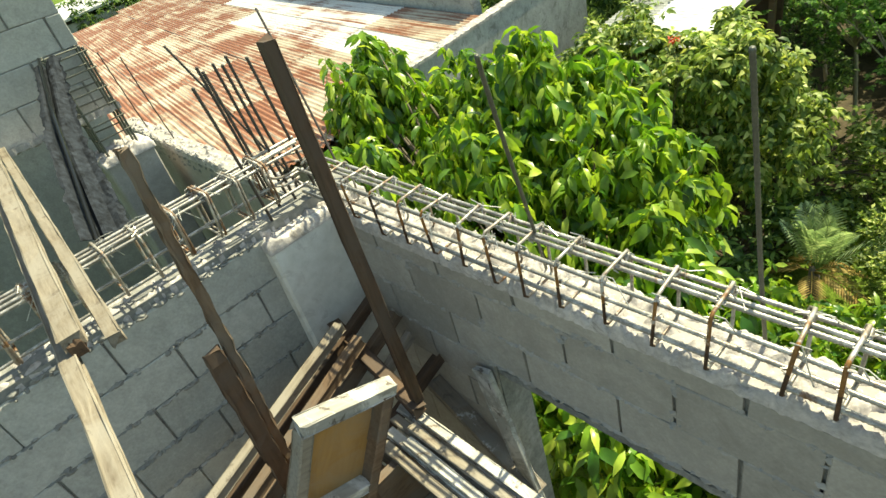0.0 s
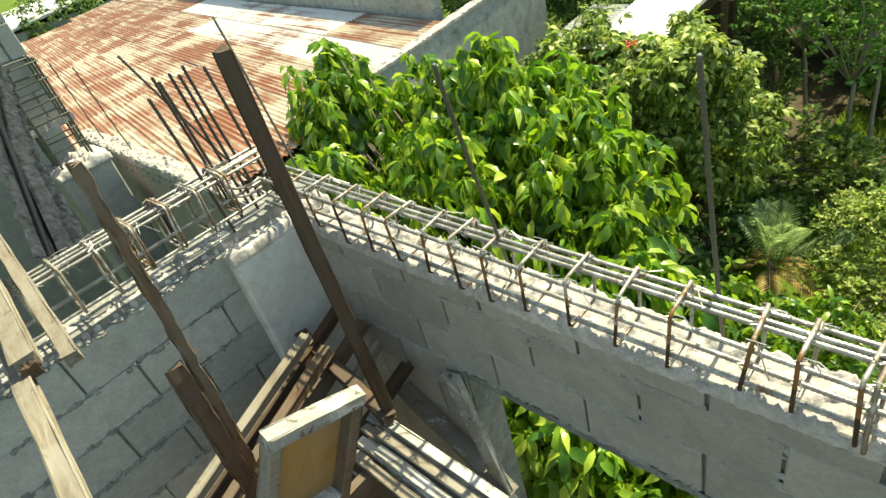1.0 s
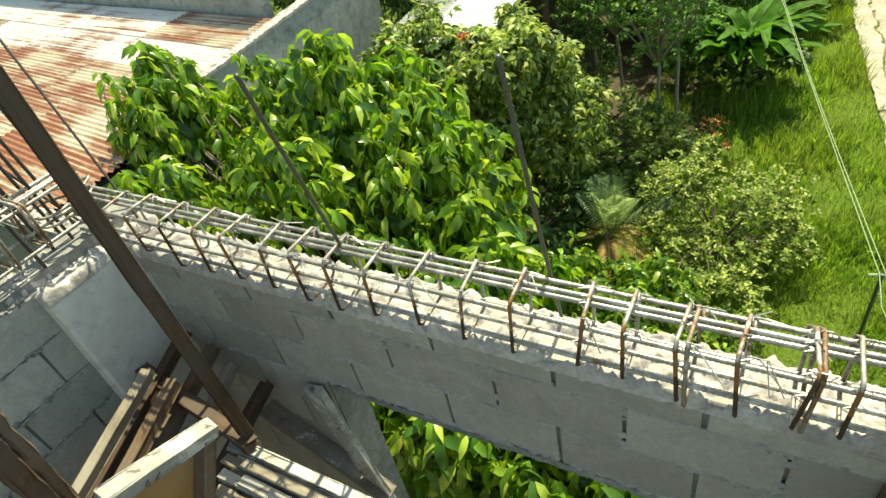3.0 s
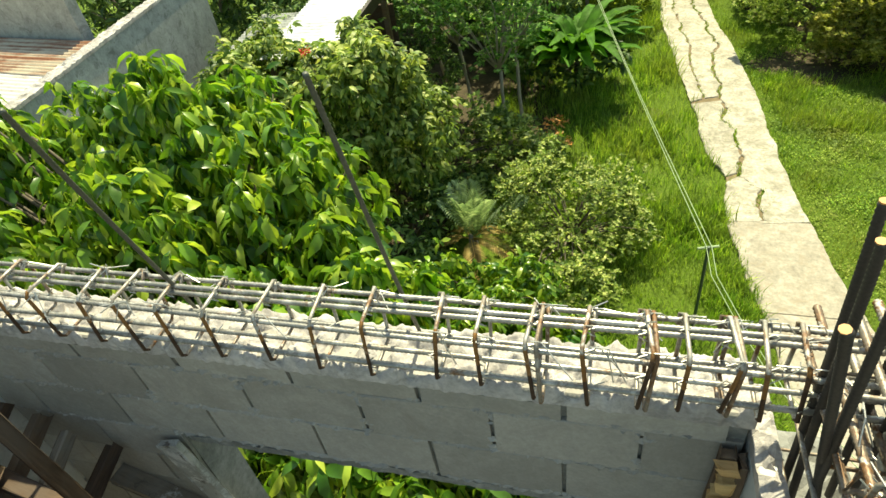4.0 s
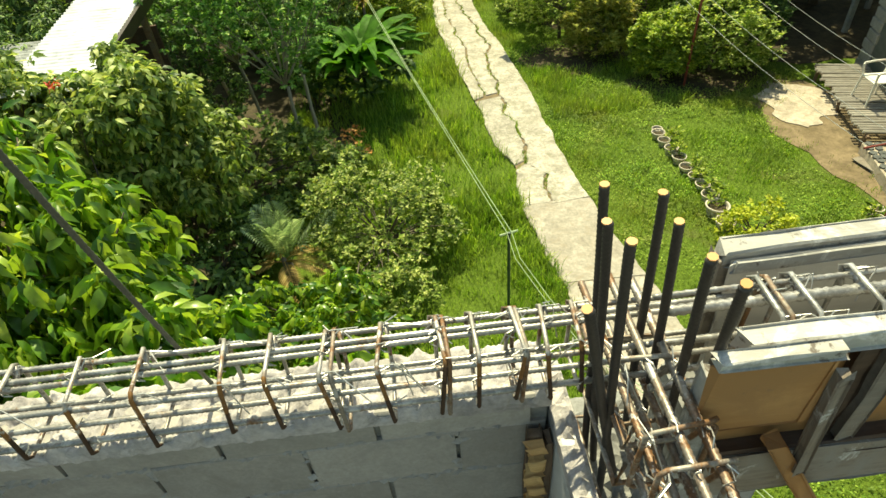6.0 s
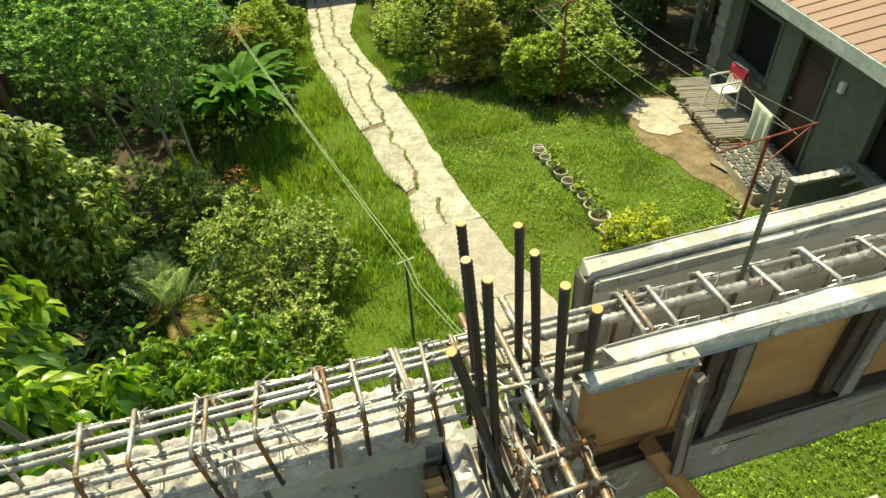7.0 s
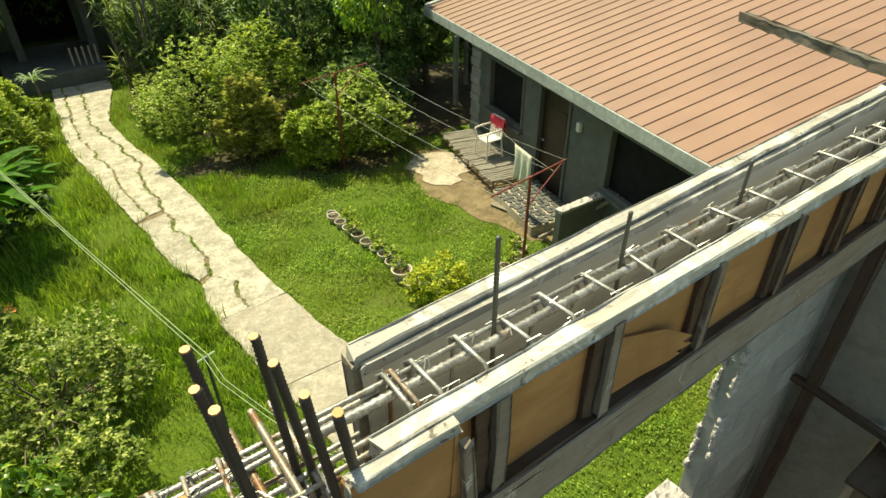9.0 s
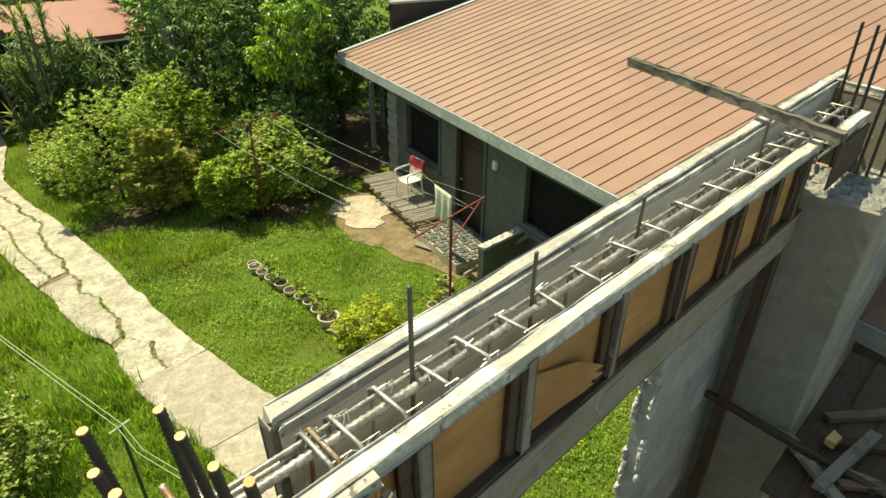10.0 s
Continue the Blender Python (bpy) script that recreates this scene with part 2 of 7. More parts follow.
M_FLOWER = leaf_mat("orange_flowers", (0.45, 0.18, 0.05), (0.66, 0.30, 0.11), (0.74, 0.42, 0.20), 0.5, 0.3)
M_RED_LEAF = leaf_mat("red_new_leaf", (0.42, 0.03, 0.01), (0.52, 0.05, 0.02), (0.60, 0.09, 0.03), 0.4, 0.35)
M_GRASS_LONG = leaf_mat("long_grass", (0.10, 0.20, 0.03), (0.235, 0.40, 0.052), (0.47, 0.61, 0.13), 0.45, 0.45, 0.25, 0.45)
M_GRASS_SHORT = leaf_mat("short_grass", (0.085, 0.17, 0.028), (0.195, 0.34, 0.05), (0.43, 0.55, 0.11), 0.5, 0.4, 0.2, 0.72)
M_BARK_PALE = wood_mat("pale_bark", (0.20, 0.17, 0.13), (0.42, 0.37, 0.29), (0.30, 0.27, 0.21), axis=(20, 20, 5))
M_BARK = wood_mat("tree_bark", (0.07, 0.055, 0.04), (0.20, 0.165, 0.13), (0.14, 0.12, 0.10), axis=(20, 20, 5))


def ground_mat():
    m, nt, b = mat("grassy_ground", 0.95, 0.0, 0.1)
    v = coords(nt)
    n = noise_tex(nt, v, 0.9, 6, 0.65, 0.8)
    f = noise_tex(nt, v, 22.0, 6, 0.75)
    c = ramp(nt, f, [(0.30, (0.045, 0.07, 0.012)), (0.55, (0.11, 0.17, 0.025)), (0.75, (0.18, 0.25, 0.045))])
    c = mix(nt, ramp(nt, n, [(0.56, (0, 0, 0)), (0.74, (0.8, 0.8, 0.8))]), c, (0.12, 0.105, 0.05))
    nt.links.new(c, b.inputs["Base Color"])
    bump(nt, b, f, 1.0, 0.03)
    return m


M_GROUND = ground_mat()


def plain(name, col, rough=0.6, metal=0.0, var=0.25, scale=8.0):
    m, nt, b = mat(name, rough, metal)
    n = noise_tex(nt, coords(nt), scale, 5, 0.65, 0.4)
    c = ramp(nt, n, [(0.3, tuple(x * (1 - var) for x in col)), (0.7, tuple(min(1, x * (1 + var)) for x in col))])
    nt.links.new(c, b.inputs["Base Color"])
    bump(nt, b, noise_tex(nt, coords(nt), scale * 12, 4, 0.6), 0.15, 0.003)
    return m


M_ROOF_BROWN = plain("brown_roof_paint", (0.262, 0.150, 0.105), 0.45, 0.0, 0.14, 0.8)
M_ROOF_RED = plain("maroon_roof_paint", (0.24, 0.065, 0.045), 0.5, 0.0, 0.15, 2)
M_PLASTIC = plain("white_plastic", (0.72, 0.70, 0.64), 0.4, 0, 0.08)
M_CLOTH_RED = plain("red_cloth", (0.55, 0.03, 0.06), 0.85, 0, 0.15)
M_TOWEL = plain("pale_towel", (0.55, 0.55, 0.46), 0.95, 0, 0.15, 20)
M_RED_IRON = plain("red_oxide_iron", (0.22, 0.045, 0.028), 0.6, 0.1, 0.3)
M_ROPE = plain("pale_green_rope", (0.33, 0.42, 0.24), 0.8, 0, 0.15, 60)
M_GREEN_POLE = plain("dark_green_pole", (0.025, 0.06, 0.035), 0.5, 0, 0.3)
M_CLAY = plain("clay_pot", (0.54, 0.48, 0.39), 0.85, 0, 0.3, 14)
M_TARP = plain("grey_black_tarp", (0.019, 0.023, 0.030), 0.85, 0, 0.8, 30)
M_TARP.node_tree.nodes["Principled BSDF"].inputs["Specular IOR Level"].default_value = 0.15
M_ZINC = plain("bright_zinc_sheet", (0.55, 0.56, 0.58), 0.45, 0.25, 0.35, 4)
M_GLASS_DARK = plain("dark_window_glass", (0.008, 0.009, 0.009), 0.15, 0, 0.2)
M_GLASS_DARK.node_tree.nodes["Principled BSDF"].inputs["Specular IOR Level"].default_value = 0.25
M_DOOR = plain("dark_wood_door", (0.032, 0.020, 0.014), 0.5, 0, 0.35, 6)
M_STONE = plain("dark_slate_piece", (0.085, 0.092, 0.09), 0.6, 0, 0.4, 9)
M_BAMBOO = wood_mat("weathered_bamboo", (0.24, 0.22, 0.185), (0.50, 0.46, 0.40), axis=(30, 5, 30))


def rusty_roof_mat(name="rusty_corrugated_iron", lo=0.475, hi=0.555, white=(0.54, 0.465, 0.355)):
    m, nt, b = mat(name, 0.6, 0.1, 0.4)
    off = nt.nodes.new("ShaderNodeVectorMath")
    off.operation = "MULTIPLY_ADD"
    off.inputs[1].default_value = (0.0, 3.1, 17.0)
    nt.links.new(info_random(nt), off.inputs[0])
    nt.links.new(coords(nt), off.inputs[2])
    sc = nt.nodes.new("ShaderNodeMapping")
    sc.inputs["Scale"].default_value = (0.20, 13.0, 1.0)
    nt.links.new(off.outputs[0], sc.inputs[0])
    streak = noise_tex(nt, sc.outputs[0], 1.4, 6, 0.72, 0.2)
    patch = noise_tex(nt, off.outputs[0], 0.6, 5, 0.65, 0.5)
    f = noise_tex(nt, coords(nt), 30.0, 5, 0.7)
    rust = ramp(nt, f, [(0.3, (0.15, 0.052, 0.025)), (0.7, (0.31, 0.125, 0.060))])
    cream = ramp(nt, f, [(0.3, tuple(w * 0.8 for w in white)), (0.7, white)])
    c = mix(nt, ramp(nt, mix(nt, 0.5, streak, patch), [(lo, (0, 0, 0)), (hi, (1, 1, 1))]), rust, cream)
    nt.links.new(c, b.inputs["Base Color"])
    bump(nt, b, f, 0.2, 0.004)
    return m


M_RUSTY = rusty_roof_mat()
M_BLEACHED = rusty_roof_mat("bleached_corrugated_iron", 0.40, 0.48, (0.72, 0.69, 0.64))
M_ROOF_PALE = plain("pale_corrugated_sheet", (0.66, 0.64, 0.60), 0.5, 0.2, 0.2, 2)


# ---- mesh helpers ----
def link_mesh(name, me, material, parent=None, label="", kind=""):
    me.materials.clear()
    me.materials.append(material)
    ob = new(name, me)
    if parent is not None:
        ob.parent = parent
    return tagged(ob, label, kind=kind)


def part(name, bm, material, parent, label="", smooth=False, kind=""):
    bm.normal_update()
    bmesh.ops.recalc_face_normals(bm, faces=bm.faces)
    me = bpy.data.meshes.new(name)
    bm.to_mesh(me)
    bm.free()
    if smooth:
        me.shade_smooth()
    return link_mesh(name, me, material, parent, label, kind)


def thing(name, label, category, at=(0, 0, 0), group="", kind=""):
    ob = new(name)
    ob.empty_display_size = 0.1
    ob.matrix_basis = Matrix.Translation(at) if not isinstance(at, Matrix) else at
    return tagged(ob, label, category, group, kind)


def add_box(bm, size, m=None, bev=0.0):
    """A box centred on m, with chamfered edges."""
    m = m or Matrix()
    hx, hy, hz = (s / 2 for s in size)
    if bev <= 0:
        vs = [bm.verts.new(m @ Vector((x * hx, y * hy, z * hz))) for x in (-1, 1) for y in (-1, 1) for z in (-1, 1)]
        for f in ((0, 1, 3, 2), (4, 6, 7, 5), (0, 4, 5, 1), (2, 3, 7, 6), (0, 2, 6, 4), (1, 5, 7, 3)):
            bm.faces.new([vs[i] for i in f])
        return
    b = min(bev, hx * 0.9, hy * 0.9, hz * 0.9)
    v = {}
    for x in (-1, 1):
        for y in (-1, 1):
            for z in (-1, 1):
                v[x, y, z, 0] = bm.verts.new(m @ Vector((x * hx, y * (hy - b), z * (hz - b))))
                v[x, y, z, 1] = bm.verts.new(m @ Vector((x * (hx - b), y * hy, z * (hz - b))))
                v[x, y, z, 2] = bm.verts.new(m @ Vector((x * (hx - b), y * (hy - b), z * hz)))
    S = ((-1, -1), (1, -1), (1, 1), (-1, 1))
    for s in (-1, 1):
        bm.faces.new([v[s, a, c, 0] for a, c in S])
        bm.faces.new([v[a, s, c, 1] for a, c in S])
        bm.faces.new([v[a, c, s, 2] for a, c in S])
    for a in (-1, 1):
        for c in (-1, 1):
            bm.faces.new([v[a, c, -1, 0], v[a, c, 1, 0], v[a, c, 1, 1], v[a, c, -1, 1]])
            bm.faces.new([v[a, -1, c, 0], v[a, 1, c, 0], v[a, 1, c, 2], v[a, -1, c, 2]])
            bm.faces.new([v[-1, a, c, 1], v[1, a, c, 1], v[1, a, c, 2], v[-1, a, c, 2]])
            for e in (-1, 1):
                bm.faces.new([v[a, c, e, 0], v[a, c, e, 1], v[a, c, e, 2]])


def add_tube(bm, pts, r, n=6, cap=True):
    """A round bar along pts; r is one radius or one a point."""
    pts = [Vector(p) for p in pts]
    k = len(pts)
    rs = r if isinstance(r, (list, tuple)) else [r] * k
    t0 = (pts[1] - pts[0]).normalized()
    up = t0.orthogonal().normalized()
    rings = []
    for i, p in enumerate(pts):
        a, c = pts[max(i - 1, 0)], pts[min(i + 1, k - 1)]
        t = (c - a).normalized()
        up = (up - t * up.dot(t)).normalized()
        side = t.cross(up)
        rings.append([bm.verts.new(p + (up * math.cos(j * math.tau / n) + side * math.sin(j * math.tau / n)) * rs[i]) for j in range(n)])
    for i in range(k - 1):
        for j in range(n):
            bm.faces.new([rings[i][j], rings[i][(j + 1) % n], rings[i + 1][(j + 1) % n], rings[i + 1][j]])
    if cap:
        bm.faces.new(rings[0][::-1])
        bm.faces.new(rings[-1])


def add_rebar(bm, a, b, r, pitch=0.011, n=7, sag=0.0, wob=0.0):
    """A ribbed bar from a to b."""
    a, b = Vector(a), Vector(b)
    length = (b - a).length
    k = max(2, int(length / pitch) * 2)
    ph = random.uniform(0, 6)
    pts, rs = [], []
    for i in range(k + 1):
        s = i / k
        p = a.lerp(b, s)
        p.z -= sag * math.sin(math.pi * s)
        p += Vector((math.sin(s * 5 + ph), math.cos(s * 4 + ph * 2), math.sin(s * 6 + ph * 3))) * wob
        pts.append(p)
        rs.append(r * (1.11 if i % 2 else 0.89))
    add_tube(bm, pts, rs, n)


def add_lumber(bm, length, w, h, m, seed=0, rough=0.004, bev=0.004, bend=0.0):
    """A sawn plank along x from the origin of m, with uneven edges."""
    rnd = random.Random(seed)
    k = max(2, int(length / (0.12 if rough < 0.005 else 0.045)))
    prof = [(-1, -1), (1, -1), (1, 1), (-1, 1)]
    rings = []
    for i in range(k + 1):
        x = length * i / k
        ring = []
        for a, c in prof:
            for da, dc in (((1, 0), (0, 1)) if a * c > 0 else ((0, 1), (1, 0))):
                y = a * (w / 2 - bev * da) + rnd.uniform(-rough, rough) * 0.6
                z = c * (h / 2 - bev * dc) + rnd.uniform(-rough, rough) * 0.6 + bend * math.sin(math.pi * i / k)
                ring.append(bm.verts.new(m @ Vector((x + (rnd.uniform(-0.012, 0.012) if i in (0, k) else 0), y, z))))
        rings.append(ring)
    n = len(rings[0])
    for i in range(k):
        for j in range(n):
            bm.faces.new([rings[i][j], rings[i][(j + 1) % n], rings[i + 1][(j + 1) % n], rings[i + 1][j]])
    bm.faces.new(rings[0][::-1])
    bm.faces.new(rings[-1])


def along(a, b, roll=0.0):
    """The pose at a whose x axis points to b."""
    a, b = Vector(a), Vector(b)
    x = (b - a).normalized()
    ref = Vector((0, 0, 1)) if abs(x.z) < 0.95 else Vector((0, 1, 0))
    y = ref.cross(x).normalized()
    z = x.cross(y)
    m = Matrix((x, y, z)).transposed().to_4x4()
    return Matrix.Translation(a) @ m @ Matrix.Rotation(radians(roll), 4, "X")


def plank(name, a, b, w, h, material, label, category="plank", group="", roll=0.0, seed=0, rough=0.004, bend=0.0):
    bm = bmesh.new()
    add_lumber(bm, (Vector(b) - Vector(a)).length, w, h, Matrix(), seed, rough, bend=bend)
    ob = part(name, bm, material, None)
    ob.matrix_basis = along(a, b, roll)
    return tagged(ob, label, category, group)


def add_rubble(bm, x0, x1, y0, y1, z0, z1, step, seed, m=None):
    """A rough, lumpy mortar bed: a height field with skirts."""
    m = m or Matrix()
    rnd = random.Random(seed)
    nx, ny = max(2, int((x1 - x0) / step)), max(2, int((y1 - y0) / step))
    g = []
    for i in range(nx + 1):
        row = []
        for j in range(ny + 1):
            x, y = x0 + (x1 - x0) * i / nx, y0 + (y1 - y0) * j / ny
            h = noise.fractal(Vector((x * 19, y * 19, seed)), 0.6, 2.3, 5) * 0.62 + 0.45
            edge = j in (0, ny) or i in (0, nx)
            z = z0 + (z1 - z0) * (max(0.0, min(1.3, h)) * (0.55 if edge else 1.0)) + rnd.uniform(-0.0015, 0.0015)
            wob = noise.noise(Vector((x * 40, y * 3, seed + 7))) * 0.009 if edge else 0
            row.append(bm.verts.new(m @ Vector((x, y + wob, z))))
        g.append(row)
    for i in range(nx):
        for j in range(ny):
            bm.faces.new([g[i][j], g[i + 1][j], g[i + 1][j + 1], g[i][j + 1]])
    loop = [g[i][0] for i in range(nx + 1)] + [g[nx][j] for j in range(1, ny + 1)] + [g[i][ny] for i in range(nx - 1, -1, -1)] + [g[0][j] for j in range(ny - 1, 0, -1)]
    inv = m.inverted()
    low = []
    for v in loop:
        p = inv @ v.co
        low.append(bm.verts.new(m @ Vector((p.x, p.y, z0 - 0.03))))
    for i in range(len(loop)):
        k = (i + 1) % len(loop)
        bm.faces.new([loop[i], low[i], low[k], loop[k]])


def brick_mesh(name, size, bev, material, seed=0, jit=0.002):
    bm = bmesh.new()
    add_box(bm, size, None, bev)
    rnd = random.Random(seed)
    for v in bm.verts:
        v.co += Vector([rnd.uniform(-jit, jit) for _ in range(3)])
    me = bpy.data.meshes.new(name)
    bm.normal_update()
    bm.to_mesh(me)
    bm.free()
    me.materials.append(material)
    return me


def lay_blocks(wall, origin, xdir, length, z0, z1, thick, material, course=0.2, unit=0.4, shift=0.0, gap=0.008, skip=None, proud=0.0, seed=0, hgap=0.0015, bev=0.002):
    """Blocks in running bond, each an object under the wall. origin: foot of the wall's near face; the blocks go back along the normal."""
    rnd = random.Random(seed)
    xdir = Vector(xdir).normalized()
    nrm = Vector((0, 0, 1)).cross(xdir)
    rot = Matrix((xdir, nrm, Vector((0, 0, 1)))).transposed().to_4x4()
    cache = {}
    row = 0
    z = z0
    while z < z1 - 0.03:
        h = min(course, z1 - z)
        x = -unit + ((row % 2) * 0.5 * unit + shift) % unit
        while x < length - 0.02:
            a, b = max(0.0, x), min(length, x + unit)
            x += unit
            if b - a < 0.05 or (skip and skip(a, b, z, z + h)):
                continue
            key = (round(b - a, 3), round(h, 3), rnd.randrange(2))
            if key not in cache:
                cache[key] = brick_mesh("block", (b - a - gap, thick, h - hgap), bev, material, len(cache), 0.0026)
            ob = new("block", cache[key])
            ob.parent = wall
            p = Vector(origin) + xdir * ((a + b) / 2) + nrm * (thick / 2 - proud + rnd.uniform(-0.0012, 0.0012))
            ob.matrix_basis = Matrix.Translation((p.x, p.y, z + h / 2)) @ rot
        z += course
        row += 1


def add_smears(bm, rnd, n, spots, normal, size=(0.012, 0.045), proud=0.006):
    """Small crusts of squeezed mortar lying on a wall at the given spots."""
    normal = Vector(normal)
    side = normal.cross(Vector((0, 0, 1))).normalized()
    for _ in range(n):
        c = Vector(rnd.choice(spots)) + side * rnd.uniform(-0.02, 0.02) + Vector((0, 0, rnd.uniform(-0.012, 0.012)))
        w, h, o = rnd.uniform(*size), rnd.uniform(size[0] * 0.5, size[1] * 0.45), rnd.uniform(0, 6)
        rim = []
        for k in range(7):
            a = o + k * math.tau / 7
            s = rnd.uniform(0.7, 1.2)
            rim.append(bm.verts.new(c + side * (w * s * math.cos(a)) + Vector((0, 0, h * s * math.sin(a))) - normal * 0.004))
        tip = bm.verts.new(c + normal * proud * rnd.uniform(0.5, 1.5) + side * rnd.uniform(-0.3, 0.3) * w)
        for k in range(7):
            bm.faces.new([rim[k], rim[(k + 1) % 7], tip])


# ---- foliage helpers ----
LEAF_V = np.array([(0, 0, 0), (0.27, 0.11, 0.045), (0.30, 0, 0.0), (0.29, -0.11, 0.035), (0.62, 0.12, -0.06), (0.68, 0, -0.14), (0.66, -0.12, -0.09), (0.96, 0.02, -0.46)], float)
LEAF_F = [(0, 2, 1), (0, 3, 2), (1, 2, 5, 4), (2, 3, 6, 5), (4, 5, 7), (5, 6, 7)]
OVAL_V = np.array([(0, 0, 0), (0.45, 0.26, 0.05), (0.5, 0, -0.02), (0.45, -0.26, 0.05), (1.0, 0, -0.12)], float)
OVAL_F = [(0, 2, 1), (0, 3, 2), (1, 2, 4), (2, 3, 4)]
BLADE_V = np.array([(0, 0.035, 0), (0, -0.035, 0), (0.10, 0.03, 0.5), (0.10, -0.03, 0.5), (0.38, 0, 0.95)], float)
BLADE_F = [(0, 1, 3, 2), (2, 3, 4)]


def frames(yaw, pitch, roll):
    """N rotation matrices: x axis along the leaf; pitch up, then yaw."""
    cy, sy, cp, sp, cr, sr = np.cos(yaw), np.sin(yaw), np.cos(pitch), np.sin(pitch), np.cos(roll), np.sin(roll)
    x = np.stack([cy * cp, sy * cp, sp], -1)
    y0 = np.stack([-sy, cy, 0 * sy], -1)
    z0 = np.cross(x, y0)
    y = y0 * cr[:, None] + z0 * sr[:, None]
    return np.stack([x, y, np.cross(x, y)], -1)


def scatter(name, tv, tf, rot, size, pos, material, parent=None, label="", kind="", wide=None):
    """One mesh of many small copies of a template."""
    n, k = len(pos), len(tv)
    t = np.repeat(tv[None], n, 0)
    if wide is not None:
        t = t * np.stack([np.ones(n), wide, np.ones(n)], -1)[:, None, :]
    co = np.einsum("nij,nkj->nki", rot, t) * np.asarray(size)[:, None, None] + pos[:, None, :]
    loops = np.concatenate([np.array(f) for f in tf])
    lens = np.array([len(f) for f in tf])
    me = bpy.data.meshes.new(name)
    me.vertices.add(n * k)
    me.vertices.foreach_set("co", co.astype(np.float32).ravel())
    all_loops = (loops[None] + (np.arange(n) * k)[:, None]).ravel()
    me.loops.add(len(all_loops))
    me.loops.foreach_set("vertex_index", all_loops.astype(np.int32))
    all_lens = np.tile(lens, n)
    me.polygons.add(len(all_lens))
    starts = np.concatenate([[0], np.cumsum(all_lens)[:-1]])
    me.polygons.foreach_set("loop_start", starts.astype(np.int32))
    me.update(calc_edges=True)
    me.validate()
    return link_mesh(name, me, material, parent, label, kind)


def lumpy(rng, blobs, n, inner=0.72, low=-0.75):
    """Points near the outside of a union of ellipsoids, with their outward directions."""
    w = np.array([(r[0] * r[1] + r[1] * r[2] + r[0] * r[2]) for _, r in blobs])
    which = rng.choice(len(blobs), n * 3, p=w / w.sum())
    d = rng.normal(size=(n * 3, 3))
    d /= np.linalg.norm(d, axis=1)[:, None]
    c = np.array([b[0] for b in blobs], float)[which]
    r = np.array([b[1] for b in blobs], float)[which]
    lump = 1 + 0.13 * np.sin(d[:, 0] * 7 + which) * np.cos(d[:, 1] * 6 + 2 * which) + 0.10 * np.sin(d[:, 2] * 9 + 3 * which)
    p = c + d * r * (lump * rng.uniform(inner, 1.03, n * 3))[:, None]
    keep = (d[:, 2] > low) & (p[:, 2] > 0.05)
    for i, (bc, br) in enumerate(blobs):
        inside = (((p - np.array(bc)) / np.array(br)) ** 2).sum(1) < 0.42
        keep &= ~(inside & (which != i))
    p, d = p[keep][:n], d[keep][:n]
    return p, d


def whorls(rng, p, d, per, droop, size):
    """Leaves in rosettes round each shoot tip."""
    n = len(p)
    yaw0 = rng.uniform(0, math.tau, n)
    yaw = (yaw0[:, None] + np.arange(per)[None] * math.tau / per + rng.normal(0, 0.25, (n, per)))
    pitch = rng.normal(droop, 0.35, (n, per))
    out = np.arctan2(d[:, 1], d[:, 0])
    lean = 0.55 * np.cos(yaw - out[:, None])
    pitch = pitch + 0.25 * lean + 0.35 * d[:, 2:3]
    roll = rng.normal(0, 0.6, (n, per))
    sz = size * rng.uniform(0.65, 1.15, (n, per))
    pos = np.repeat(p[:, None], per, 1) + rng.normal(0, size * 0.10, (n, per, 3))
    pos[:, :, 2] += rng.uniform(-0.25, 0.05, (n, per)) * size
    return frames(yaw.ravel(), pitch.ravel(), roll.ravel()), sz.ravel(), pos.reshape(-1, 3)


def add_limbs(parent, base, blobs, r0, seed, material=M_BARK):
    rnd = random.Random(seed)
    base = Vector(base)
    top = sum((Vector(b[0]) for b in blobs), Vector()) / len(blobs)
    fork = base.lerp(top, 0.5)
    fork.z = base.z + (min(b[0][2] for b in blobs) - base.z) * 0.75
    bm = bmesh.new()
    pts = [base.lerp(fork, s) + Vector((rnd.uniform(-1, 1), rnd.uniform(-1, 1), 0)) * 0.04 * s for s in (0, 0.25, 0.5, 0.75, 1)]
    add_tube(bm, pts, [r0 * 1.25, r0, r0 * 0.9, r0 * 0.85, r0 * 0.8], 9)
    part("trunk", bm, material, parent, smooth=True)
    for c, r in blobs:
        bm = bmesh.new()
        for k in range(4):
            end = Vector(c) + Vector((rnd.uniform(-0.7, 0.7) * r[0], rnd.uniform(-0.7, 0.7) * r[1], rnd.uniform(0, 0.7) * r[2]))
            mid = fork.lerp(end, 0.5) + Vector((rnd.uniform(-0.15, 0.15), rnd.uniform(-0.15, 0.15), 0.1))
            add_tube(bm, [fork, fork.lerp(mid, 0.5), mid, mid.lerp(end, 0.6), end], [r0 * 0.42, r0 * 0.32, r0 * 0.2, r0 * 0.11, r0 * 0.04], 6)
        part("limb", bm, material, parent, smooth=True)


